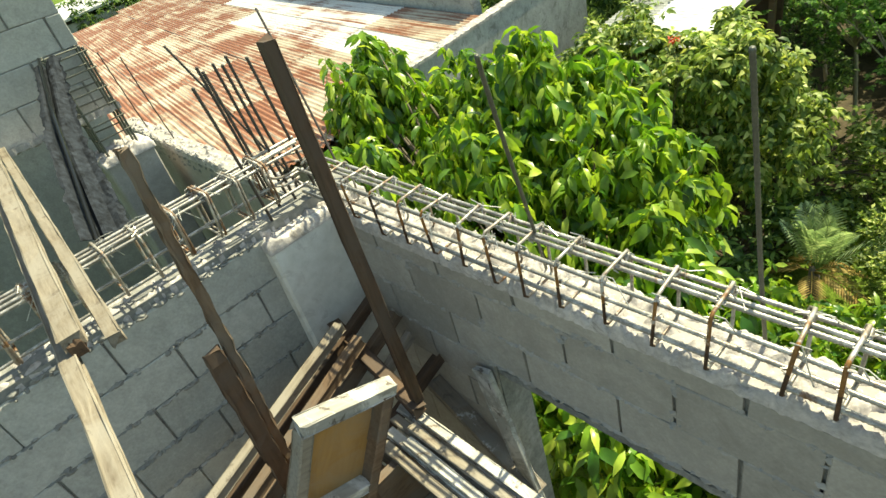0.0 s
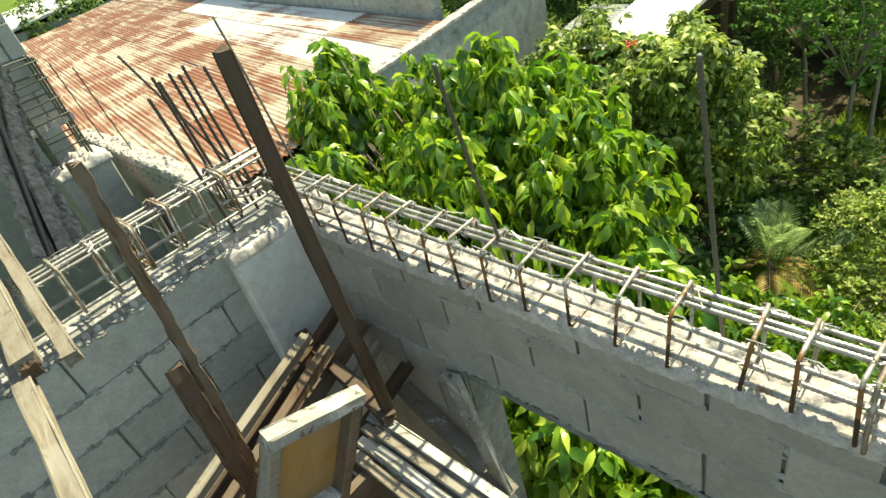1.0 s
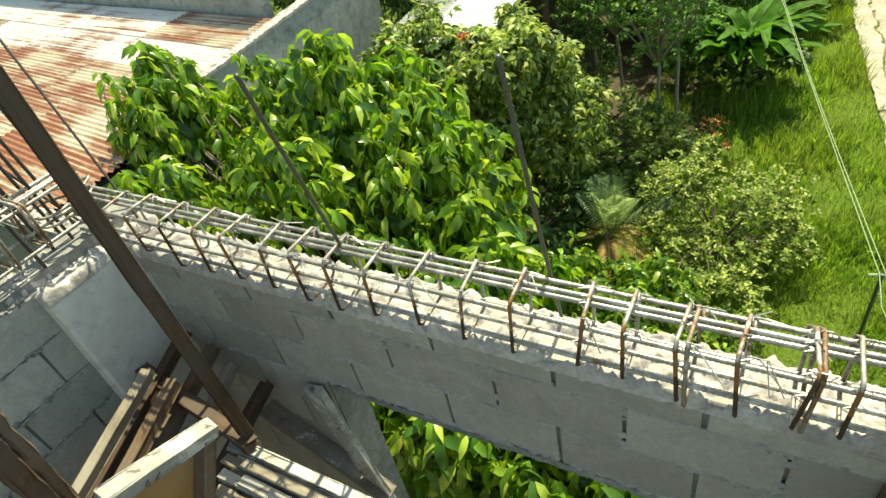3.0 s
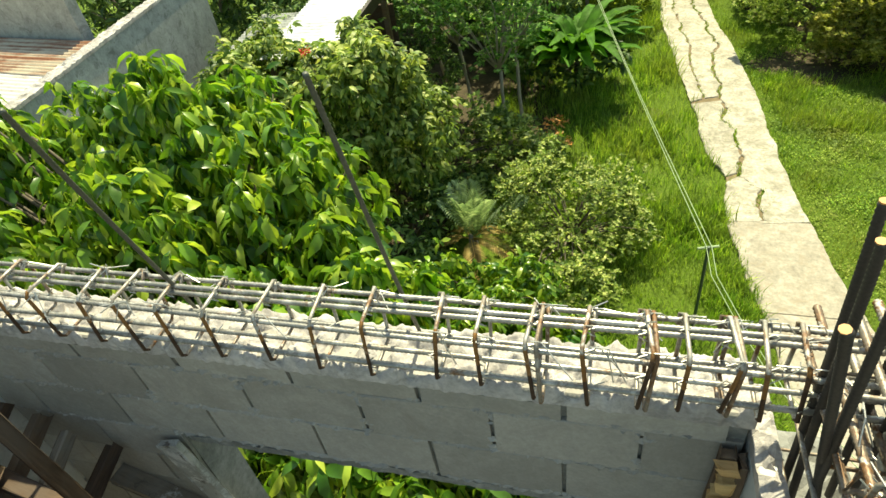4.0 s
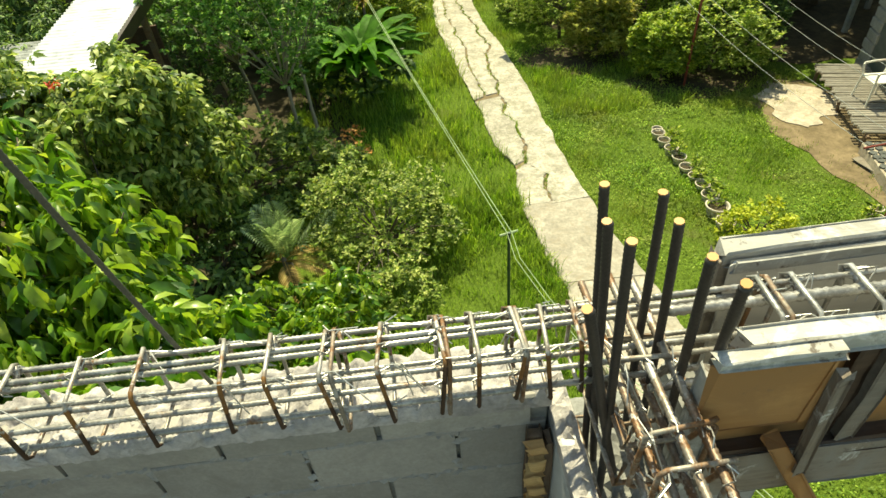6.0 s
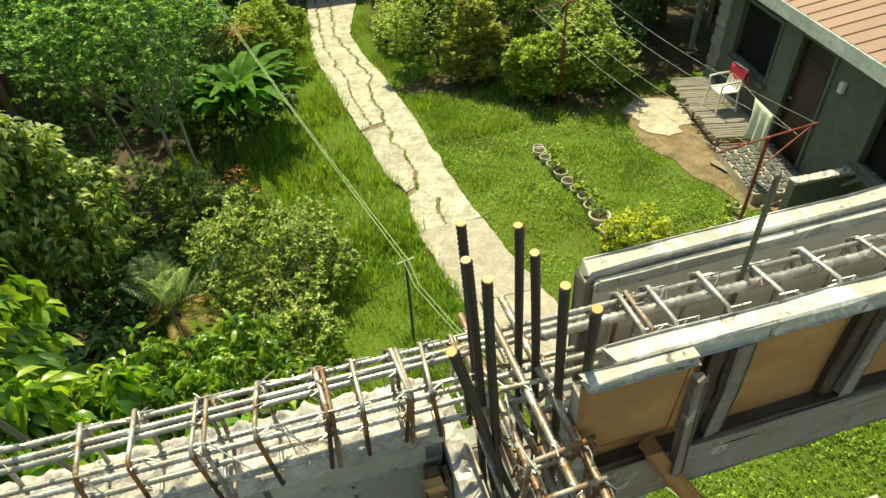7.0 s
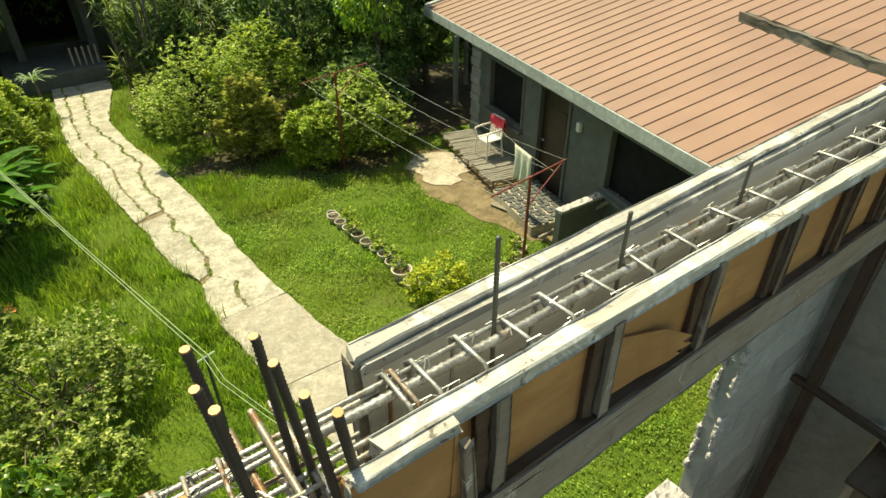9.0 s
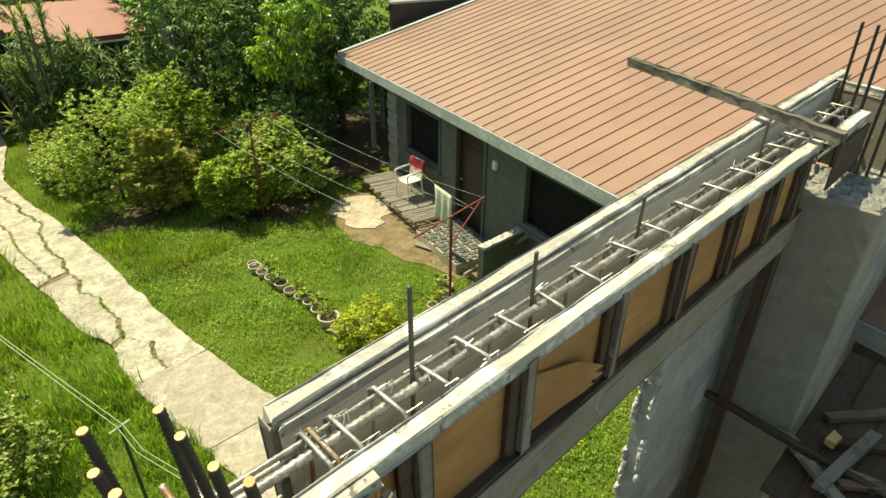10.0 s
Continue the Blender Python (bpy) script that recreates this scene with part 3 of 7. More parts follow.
def ragged(blobs, seed, n):
    """The blobs with small ones added on their outside, for an uneven outline."""
    rnd = random.Random(seed)
    out = list(blobs)
    for _ in range(n):
        c, r = rnd.choice(blobs)
        a, e = rnd.uniform(0, math.tau), rnd.uniform(-0.2, 1.3)
        f, s = rnd.uniform(0.85, 1.12), rnd.uniform(0.22, 0.42)
        out.append(((c[0] + r[0] * f * math.cos(a) * math.cos(e), c[1] + r[1] * f * math.sin(a) * math.cos(e), max(0.15, c[2] + r[2] * f * math.sin(e))), tuple(v * s for v in r)))
    return out


def tree(name, label, category, base, blobs, n, per, size, droop, leafm, r0, seed, template="leaf", group="", inner=0.72, wide=1.0, bark=None, rag=5):
    rng = np.random.default_rng(seed)
    ob = thing(name, label, category, base, group)
    b0 = Vector(base)
    local = [((c[0] - b0.x, c[1] - b0.y, c[2] - b0.z), r) for c, r in blobs]
    add_limbs(ob, (0, 0, 0), local, r0, seed, bark or M_BARK)
    p, d = lumpy(rng, ragged(local, seed, rag), n, inner)
    rot, sz, pos = whorls(rng, p, d, per, droop, size)
    tv, tf = (LEAF_V, LEAF_F) if template == "leaf" else (OVAL_V, OVAL_F)
    wd = rng.uniform(0.8, 1.25, len(pos)) * wide
    scatter("crown", tv, tf, rot, sz, pos, leafm, ob, kind="stuff", wide=wd)
    return ob

# ---- the building: walls and columns ----
def box_ob(name, lo, hi, material, parent=None, label="", bev=0.0, kind=""):
    bm = bmesh.new()
    c = [(a + b) / 2 for a, b in zip(lo, hi)]
    add_box(bm, [b - a for a, b in zip(lo, hi)], Matrix.Translation(c), bev)
    return part(name, bm, material, parent, label, kind=kind)


XL = -2.40
bm = bmesh.new()
add_box(bm, (400, 400, 0.4), Matrix.Translation((0, 60, -0.2)))
ground = part("ground", bm, M_GROUND, None)
tagged(ground, "garden ground with grass and bare earth", "ground", kind="structure")
box_ob("floor", (XL, -4.2, 0.005), (6.5, 0.0, 0.12), M_MORTAR, None, kind="structure")["label"] = "rough concrete floor inside the unfinished building"

wall_front = thing("wall_front", "grey concrete block wall with a beam over a window opening", "wall", kind="structure")
bm = bmesh.new()
add_box(bm, (2.67, 0.155, 0.49), Matrix.Translation((-0.995, 0.0925, 3.885)))
add_box(bm, (0.83, 0.155, 3.63), Matrix.Translation((-1.915, 0.0925, 1.815)))
add_box(bm, (1.82, 0.155, 1.6), Matrix.Translation((-0.59, 0.0925, 0.8)))
part("mortar_core", bm, M_MORTAR, wall_front)
box_ob("cast_band", (-2.33, -0.001, 4.122), (0.345, 0.171, 4.172), M_BLOCK, wall_front, "smeared grey mortar band", bev=0.006)
lay_blocks(wall_front, (-2.33, 0.0, 0), (1, 0, 0), 2.67, 3.65, 4.125, 0.12, M_BLOCK, shift=0.23, seed=3, gap=0.013)
lay_blocks(wall_front, (-2.33, 0.0, 0), (1, 0, 0), 0.83, 2.45, 3.65, 0.12, M_BLOCK, shift=0.23, seed=4, gap=0.012)
bm = bmesh.new()
add_rubble(bm, -2.33, 0.345, -0.006, 0.172, 4.158, 4.208, 0.008, 5)
part("mortar_bed", bm, M_SLURRY, wall_front, "lumpy pale pink-grey mortar", smooth=True)
bm = bmesh.new()
rnd = random.Random(2)
spots = [(x, 0.0, z) for z in (3.65, 3.85, 4.05) for x in np.arange(-2.3, 0.25, 0.05)] + [(x, 0.0, z) for x in (-1.9, -1.5, -1.1, -0.7, -0.3, 0.1) for z in (3.87, 3.9, 4.0, 4.03)]
add_smears(bm, rnd, 420, spots, (0, -1, 0), (0.006, 0.035), 0.006)
part("mortar_smears", bm, M_BLOCK, wall_front, kind="stuff")
bm = bmesh.new()
add_rubble(bm, -1.49, 0.34, 0.012, 0.16, 3.615, 3.64, 0.03, 15)
part("lintel_soffit", bm, M_MORTAR, wall_front)

wall_left = thing("wall_left", "grey concrete block wall with open mortar joints", "wall", kind="structure")
box_ob("mortar_core", (XL - 0.15, -4.2, 0.0), (XL - 0.012, 0.15, 4.27), M_MORTAR, wall_left)
lay_blocks(wall_left, (XL, -3.2, 0), (0, 1, 0), 2.86, 2.43, 4.26, 0.12, M_BLOCK_DARK, shift=0.12, seed=8, gap=0.008, hgap=0.004, bev=0.004)
bm = bmesh.new()
spots = [(XL, y, z) for z in np.arange(2.83, 4.3, 0.2) for y in np.arange(-2.0, -0.36, 0.04)]
add_smears(bm, rnd, 800, spots, (1, 0, 0), (0.008, 0.040), 0.010)
part("mortar_smears", bm, M_MORTAR, wall_left, kind="stuff")
bm = bmesh.new()
add_rubble(bm, 0, 3.0, 0.012, 0.16, 4.245, 4.288, 0.009, 9, Matrix.Translation((XL, -3.2, 0)) @ Matrix.Rotation(radians(90), 4, "Z"))
part("mortar_bed", bm, M_SLURRY, wall_left, "rough whitish mortar", smooth=True)

col = thing("column_corner", "pale grey concrete corner column with a broken top", "column", kind="structure")
box_ob("shaft", (-2.56, -0.37, 0.0), (-2.33, 0.16, 4.22), M_PLASTER, col, bev=0.012)
bm = bmesh.new()
add_rubble(bm, -2.56, -2.325, -0.375, 0.165, 4.205, 4.245, 0.010, 11)
part("broken_top", bm, M_SLURRY, col, "rough broken pale concrete", smooth=True)

col = thing("column_middle", "grey concrete column stub with a rough top", "column", kind="structure")
box_ob("shaft", (0.40, -0.36, 0.0), (0.62, 0.17, 3.88), M_PLASTER, col, bev=0.01)
box_ob("side_shell", (0.348, -0.42, 0.0), (0.398, 0.17, 4.085), M_PLASTER, col, "smooth pale plastered side", bev=0.006)
bm = bmesh.new()
add_rubble(bm, 0.346, 0.402, -0.42, 0.16, 4.08, 4.125, 0.012, 19)
part("shell_rim", bm, M_SLURRY, col, "lumpy white mortar rim")
bm = bmesh.new()
add_rubble(bm, 0.402, 0.618, -0.355, 0.165, 3.88, 3.93, 0.02, 12)
part("broken_top", bm, M_MORTAR, col, "rough grey concrete")

wall_right = thing("wall_right", "grey block wall under a timber beam form, with a doorway", "wall", kind="structure")
bm = bmesh.new()
add_box(bm, (2.78, 0.14, 0.41), Matrix.Translation((2.03, -0.02, 3.965)))
add_box(bm, (0.90, 0.064, 3.76), Matrix.Translation((2.975, -0.06, 1.88)))
add_box(bm, (0.24, 0.14, 2.56), Matrix.Translation((2.40, -0.02, 1.28)))
add_box(bm, (1.34, 0.14, 1.2), Matrix.Translation((1.61, -0.02, 0.6)))
add_box(bm, (0.30, 0.14, 3.76), Matrix.Translation((0.79, -0.02, 1.88)))
part("mortar_core", bm, M_MORTAR, wall_right)
lay_blocks(wall_right, (0.64, -0.1, 0), (1, 0, 0), 2.78, 3.76, 4.16, 0.12, M_BLOCK, shift=0.1, seed=21, gap=0.006)
lay_blocks(wall_right, (2.52, -0.1, 0), (1, 0, 0), 0.90, 2.16, 3.76, 0.08, M_BLOCK_DARK, shift=0.2, seed=22, gap=0.006)
lay_blocks(wall_right, (0.64, -0.1, 0), (1, 0, 0), 0.30, 2.16, 3.76, 0.12, M_BLOCK, shift=0.2, seed=23, gap=0.006)
bm = bmesh.new()
for k, (y0, y1) in enumerate(((-0.110, -0.092), (-0.030, -0.014))):
    for z in np.arange(2.76, 3.72, 0.075):
        if math.sin(z * 13 + k * 1.7) < -0.35:
            continue
        add_rubble(bm, 0, 0.075 + 0.03 * math.sin(z * 19 + k * 2), -0.010 - 0.006 * math.sin(z * 31), 0.010 + 0.006 * math.sin(z * 23 + k), 0.0, 0.026 + 0.016 * math.sin(z * 41 + k), 0.006, int(z * 100) + k,
                   Matrix.Translation((2.515, (y0 + y1) / 2, z)) @ Matrix.Rotation(radians(-90), 4, "Y"))
part("jamb_mortar", bm, M_SLURRY, wall_right, "white mortar squeezed out along the jamb")
bm = bmesh.new()
add_rubble(bm, 2.28, 2.52, -0.11, 0.05, 2.56, 2.60, 0.014, 31)
part("sill_mortar", bm, M_SLURRY, wall_right)

col = thing("column_far", "smooth grey concrete column with rough broken top", "column", kind="structure")
box_ob("shaft", (3.42, -0.56, 0.0), (3.85, -0.09, 4.33), M_COL_FAR, col, bev=0.01)
bm = bmesh.new()
add_rubble(bm, 3.43, 3.84, -0.55, -0.10, 4.32, 4.37, 0.02, 41)
part("broken_top", bm, M_MORTAR, col, "rough grey concrete")
wall_inner = thing("wall_inner", "shaded grey block wall of the inner room", "wall", kind="structure")
box_ob("mortar_core", (3.85, -0.45, 0.0), (7.0, -0.30, 4.2), M_MORTAR, wall_inner)
lay_blocks(wall_inner, (3.86, -0.46, 0), (1, 0, 0), 2.8, 1.65, 4.2, 0.10, M_BLOCK_DARK, shift=0.0, seed=33)
wall_back = thing("wall_back", "plain grey block wall closing the building", "wall", kind="structure")
box_ob("mortar_core", (XL, -4.35, 0.0), (7.0, -4.2, 3.9), M_MORTAR, wall_back)
box_ob("end_core", (6.5, -4.2, 0.0), (6.65, -0.45, 3.9), M_MORTAR, wall_back)

# the neighbouring unit: a block wall over an opening, its low front wall and a column stub
wall_tall = thing("wall_tall", "shaded grey block wall over an opening next door", "wall", kind="structure")
box_ob("mortar_core", (-4.65, -3.4, 4.55), (-4.512, -0.19, 6.4), M_MORTAR, wall_tall)
lay_blocks(wall_tall, (-4.5, -2.98, 0), (0, 1, 0), 2.80, 4.52, 6.4, 0.12, M_BLOCK_DARK, shift=0.3, seed=17, gap=0.012, hgap=0.005, bev=0.004)
bm = bmesh.new()
add_rubble(bm, 0, 2.8, -0.16, 0.008, 0.0, 0.03, 0.02, 53, Matrix.Translation((-4.5, -2.98, 4.53)) @ Matrix.Rotation(radians(90), 4, "Z") @ Matrix.Rotation(radians(180), 4, "X") @ Matrix.Translation((0, 0.152, 0)))
part("ragged_foot", bm, M_SLURRY, wall_tall, "ragged whitish mortar along the lower edge")
box_ob("inner_wall", (-5.75, -3.4, 0.0), (-5.6, -0.05, 6.2), M_BLOCK_DARK, wall_tall, "dim wall inside the opening")
wall_low = thing("wall_low", "low grey front wall with rough white mortar on top", "wall", kind="structure")
box_ob("body", (-5.45, -0.03, 0.0), (-2.56, 0.09, 4.17), M_BLOCK, wall_low)
bm = bmesh.new()
add_rubble(bm, -5.45, -2.57, -0.035, 0.095, 4.15, 4.195, 0.012, 51)
part("mortar_bed", bm, M_SLURRY, wall_low, "rough white mortar")
bm = bmesh.new()
add_smears(bm, rnd, 160, [(x, -0.03, 4.15 - 0.05 * (k % 3)) for k, x in enumerate(np.arange(-5.2, -2.7, 0.03))], (0, -1, 0), (0.008, 0.045), 0.008)
part("mortar_smears", bm, M_MORTAR, wall_low, kind="stuff")
stub = thing("column_stub", "rough grey concrete column stub", "column", kind="structure")
box_ob("shaft", (-4.50, -0.47, 0.0), (-4.23, -0.15, 4.28), M_BLOCK, stub, bev=0.01)
bm = bmesh.new()
add_rubble(bm, -4.505, -4.22, -0.48, -0.14, 4.275, 4.325, 0.012, 52)
part("broken_top", bm, M_SLURRY, stub, smooth=True)


# ---- reinforcement ----
def stirrup_pts(y0, y1, z0, z1, lean=0.0, hook=0.05):
    """A closed hoop in the y-z plane with bent hooks."""
    c = 0.012
    pts = [(0.010, y1 - hook, z1 - hook * 0.8), (0.006, y1 - c, z1 - 0.004), (0.004, y1, z1 - c * 2), (0, y1, z0 + c), (0, y1 - c, z0), (0, y0 + c, z0), (0, y0, z0 + c), (lean * 0.5, y0, (z0 + z1) / 2),
           (lean, y0, z1 - c), (lean, y0 + c, z1), (lean * 0.4, y1 - c, z1 + 0.002), (-0.006, y1 + 0.004, z1 - c), (-0.012, y1 - hook * 0.7, z1 - hook)]
    return pts


def cage(name, label, x0, x1, rows, xs, box, bar_r, st_r, m=Matrix(), seed=0, barm=M_BAR, stm=M_STIRRUP, legs=0.0, double=0.0, rust_shade=0.0):
    """A reinforcement cage along x: bars, hoops and tie wires. rows: (y, z) of the bars; box: y0, y1, z0, z1 of the hoops."""
    rnd = random.Random(seed)
    ob = thing(name, label, "rebar cage", m)
    for y, z, *thick in rows:
        bm = bmesh.new()
        add_rebar(bm, (x0 + rnd.uniform(-0.05, 0.03), y, z), (x1 + rnd.uniform(-0.03, 0.08), y + rnd.uniform(-0.008, 0.008), z + rnd.uniform(-0.008, 0.008)), bar_r * (thick[0] if thick else rnd.uniform(0.92, 1.05)), 0.011 * (1.8 if thick else 1.0), wob=0.0025)
        part("bar", bm, barm, ob, smooth=True)
    y0, y1, z0, z1 = box
    g = bar_r + st_r
    for x in xs:
        bm = bmesh.new()
        dz = rnd.uniform(-0.006, 0.010)
        lean = rnd.uniform(-0.02, 0.02)
        pts = [(px + x, py, pz + dz) for px, py, pz in stirrup_pts(y0 - g, y1 + g, z0 - g - legs * rnd.uniform(0.3, 1.2), z1 + g, lean)]
        add_tube(bm, pts, st_r, 6)
        hoop = part("stirrup", bm, stm, ob, smooth=True)
        if rust_shade:
            hoop.data.materials.append(M_STIR_BEND)
            hoop.data.materials.append(M_STIR_LEG_SHADE)
            # orange rust at the bend, shade-darkened rust on the front leg below
            bend_z = z1 - rust_shade * rnd.uniform(0.1, 1.2)
            for f in hoop.data.polygons:
                if f.center.y < y0 + 0.02 and f.center.z < bend_z + 0.035:
                    f.material_index = 1 if f.center.z > bend_z - 0.025 else 2
        if rnd.random() < double:
            bm = bmesh.new()
            off = rnd.uniform(0.010, 0.018)
            add_tube(bm, [(px + x + off, py + rnd.uniform(-0.002, 0.002), pz + dz) for px, py, pz in stirrup_pts(y0 - g, y1 + g, z0 - g - legs * rnd.uniform(0.3, 1.4), z1 + g, lean * 0.5)], st_r, 6)
            part("stirrup", bm, M_RUST, ob, smooth=True)
        bm = bmesh.new()
        for y, z, *thick in rows:
            if rnd.random() < 0.85:
                q = Vector((x, y, z))
                r = bar_r + 0.003
                loop = [q + Vector((0.012 * math.sin(k * 2.1), r * math.cos(k * 1.05), r * math.sin(k * 1.05))) for k in range(8)]
                tail = [loop[-1] + Vector((rnd.uniform(-0.03, 0.03), rnd.uniform(-0.03, 0.01), rnd.uniform(-0.01, 0.03))) * s for s in (0.5, 1.0)]
                add_tube(bm, loop + tail, 0.0016, 4)
        for _ in range(rnd.choice((3, 4, 5, 6))):
            a = Vector((x, rnd.choice((y0, y1)), z1 + 0.012))
            add_tube(bm, [a, a + Vector((rnd.uniform(0.02, 0.05), -0.01, 0.012)), a + Vector((rnd.uniform(-0.05, 0.10), rnd.uniform(-0.06, 0.02), rnd.uniform(-0.07, 0.010)))], 0.0016, 4)
        if len(bm.verts):
            part("tie_wire", bm, M_WIRE, ob, kind="stuff")
        else:
            bm.free()
    return ob


AX = [-2.22, -2.05, -1.88, -1.72, -1.57, -1.42, -1.28, -1.155, -1.015, -0.86, -0.72, -0.575, -0.40, -0.29, -0.165, -0.04, 0.07, 0.155, 0.24, 0.32, 0.39]
cage("beam_cage", "grey steel beam cage, stirrups rusty with shade-darkened legs, lying along the wall top", -2.45, 0.78,
     [(0.055, 4.42), (0.015, 4.425), (-0.06, 4.412), (-0.062, 4.345), (-0.062, 4.288), (0.055, 4.28), (0.0, 4.415)], AX,
     (-0.06, 0.055, 4.285, 4.42), 0.0075, 0.0052, seed=4, legs=0.04, double=0.15, rust_shade=0.045)
LX = [0.15 + 0.135 * k for k in range(20)]
cage("beam_cage", "grey steel beam cage with paired stirrups on the side wall", 0.0, 2.9,
     [(0.01, 4.53), (0.045, 4.535), (0.13, 4.53), (0.0, 4.36), (0.13, 4.37), (0.09, 4.535)], LX,
     (0.0, 0.13, 4.36, 4.53), 0.0075, 0.0055, Matrix.Translation((XL + 0.03, -2.95, 0)) @ Matrix.Rotation(radians(90), 4, "Z"), seed=6, double=0.5)
BX = [0.74, 0.81, 0.935, 1.065, 1.20, 1.36, 1.55, 1.735, 1.945, 2.155, 2.41, 2.66, 2.92, 3.12, 3.34, 3.56, 3.8, 4.05, 4.3]
cage("beam_cage", "blue-grey steel beam cage inside the timber form", 0.55, 4.6,
     [(-0.042, 4.528, 0.7), (-0.080, 4.524, 1.3), (-0.14, 4.36), (-0.03, 4.36)], BX,
     (-0.140, -0.038, 4.36, 4.525), 0.0092, 0.0058, seed=7, stm=M_BAR, double=0.1)
CX = [0.20, 0.345, 0.425, 0.56, 0.72, 0.95, 1.2, 1.5, 1.8, 2.1]
cage("cross_beam_cage", "grey steel cross beam cage starting at the middle column", -0.06, 2.35,
     [(-0.015, 4.455), (0.035, 4.45), (-0.055, 4.28), (0.04, 4.27), (0.0, 4.29), (-0.065, 4.41)], CX,
     (-0.06, 0.045, 4.26, 4.45), 0.0095, 0.0055, Matrix.Translation((0.50, 0.05, 0)) @ Matrix.Rotation(radians(-90), 4, "Z"), seed=9, stm=M_RUST, barm=M_BAR_WORN)


def starter(name, tip, foot, r, material, label, group, cut=True, n=8):
    bm = bmesh.new()
    add_rebar(bm, foot, tip, r, 0.012, n, wob=0.002)
    ob = part(name, bm, material, None, smooth=True)
    tagged(ob, label, "rebar", group)
    if cut:
        bm = bmesh.new()
        t, f = Vector(tip), Vector(foot)
        d = (t - f).normalized()
        add_tube(bm, [t, t + d * 0.003], r * 0.98, 8)
        part("cut_end", bm, M_CUT, ob, "freshly cut orange end")
    return ob


for (tx, ty, fx, fy, tz) in ((0.379, -0.073, 0.410, -0.050, 4.846), (0.368, -0.132, 0.412, -0.090, 4.816), (0.375, -0.220, 0.408, -0.185, 4.847), (0.484, -0.069, 0.515, -0.045, 4.813),
                             (0.489, -0.133, 0.535, -0.085, 4.80), (0.497, -0.234, 0.545, -0.175, 4.811), (0.523, -0.289, 0.592, -0.190, 4.805), (0.298, -0.281, 0.390, -0.195, 4.781)):
    k = (3.92 - 4.4) / (4.4 - tz)
    starter("column_rebar", (tx, ty, tz), (max(0.415, fx + (fx - tx) * k), fy + (fy - ty) * k, 3.90), 0.0088, M_BAR_DARK, "dark brown ribbed column bar with a freshly cut orange end", "middle column bars")
for tx, ty, tz in ((-2.47, -0.31, 4.90), (-2.66, -0.20, 4.925), (-2.55, -0.22, 4.92), (-2.62, -0.143, 4.92), (-2.60, -0.085, 4.93), (-2.53, -0.144, 4.92), (-2.50, -0.045, 4.915)):
    starter("column_rebar", (tx, ty, tz), (tx + 0.055, ty + 0.045, 4.20), 0.0072, M_BAR_DARK, "dark grey ribbed column bar standing in the corner column", "corner column bars", cut=False)
bm = bmesh.new()
for z in (4.40, 4.44):
    loop = [(-2.50 + 0.10 * math.cos(a), -0.05 + 0.14 * math.sin(a), z + 0.02 * math.sin(2 * a)) for a in np.linspace(0, 6.1, 22)]
    add_tube(bm, loop, 0.006, 6)
ob = part("column_hoop", bm, M_STIRRUP, None, smooth=True)
tagged(ob, "rusty brown hoop round the corner bars", "rebar hoop")
starter("thin_rod", (-2.885, 0.258, 5.0), (-2.30, 0.10, 4.12), 0.006, M_BAR_DARK, "thin dark rod leaning behind the corner column", "", cut=False)
starter("thin_rod", (-2.92, -0.20, 5.0), (-2.70, 0.06, 4.16), 0.006, M_BAR_DARK, "thin dark rod beside the corner bars", "", cut=False)
starter("wall_dowel", (-0.950, -0.261, 5.104), (-1.235, 0.13, 4.15), 0.0055, M_BAR_GREY, "ribbed grey dowel standing on the front wall", "front wall dowels", cut=False)
starter("wall_dowel", (-0.50, -0.10, 5.08), (-0.515, 0.145, 4.15), 0.0055, M_BAR_GREY, "ribbed grey dowel standing on the front wall", "front wall dowels", cut=False)
for x, z in ((1.03, 4.80), (1.495, 4.70), (2.085, 4.68), (3.17, 4.70)):
    starter("beam_dowel", (x, -0.062, z), (x, -0.065, 4.16), 0.0062, M_BAR_GREY, "thin grey dowel rising out of the beam form", "beam dowels", cut=False)
for x, y in ((4.40, -0.06), (4.36, -0.14), (4.20, -0.22), (4.22, -0.30), (4.15, -0.36), (4.05, -0.44)):
    starter("column_rebar", (x - 0.13, y, 5.0), (x + 0.02, y + 0.02, 4.16), 0.0088, M_BAR_DARK, "dark column bar beyond the timber form", "far column bars", cut=False)
for k, z in enumerate((4.02, 4.18, 4.33)):
    bm = bmesh.new()
    add_tube(bm, [(0.505 + 0.09 * a, -0.12 + 0.13 * b, z + 0.006 * i) for i, (a, b) in enumerate(((-1, -1), (1, -1), (1, 1), (-1, 1), (-1, -1.1), (-0.6, -0.8)))], 0.006, 6)
    tagged(part("column_hoop", bm, M_RUST, None, smooth=True), "rusty square hoop round the middle column bars", "rebar hoop", "middle column hoops")
# cage of the neighbouring column
ob = thing("column_cage", "dark steel column cage standing on a concrete stub", "rebar cage")
cx, cy = -4.37, -0.315
for dx, dy in ((-0.09, -0.10), (0.09, -0.10), (-0.09, 0.10), (0.09, 0.10), (0.0, -0.1), (0.0, 0.1)):
    bm = bmesh.new()
    add_rebar(bm, (cx + dx, cy + dy, 4.28), (cx + dx - 0.02, cy + dy, 4.93), 0.0085, 0.014, 6)
    part("bar", bm, M_BAR_GREY, ob, smooth=True)
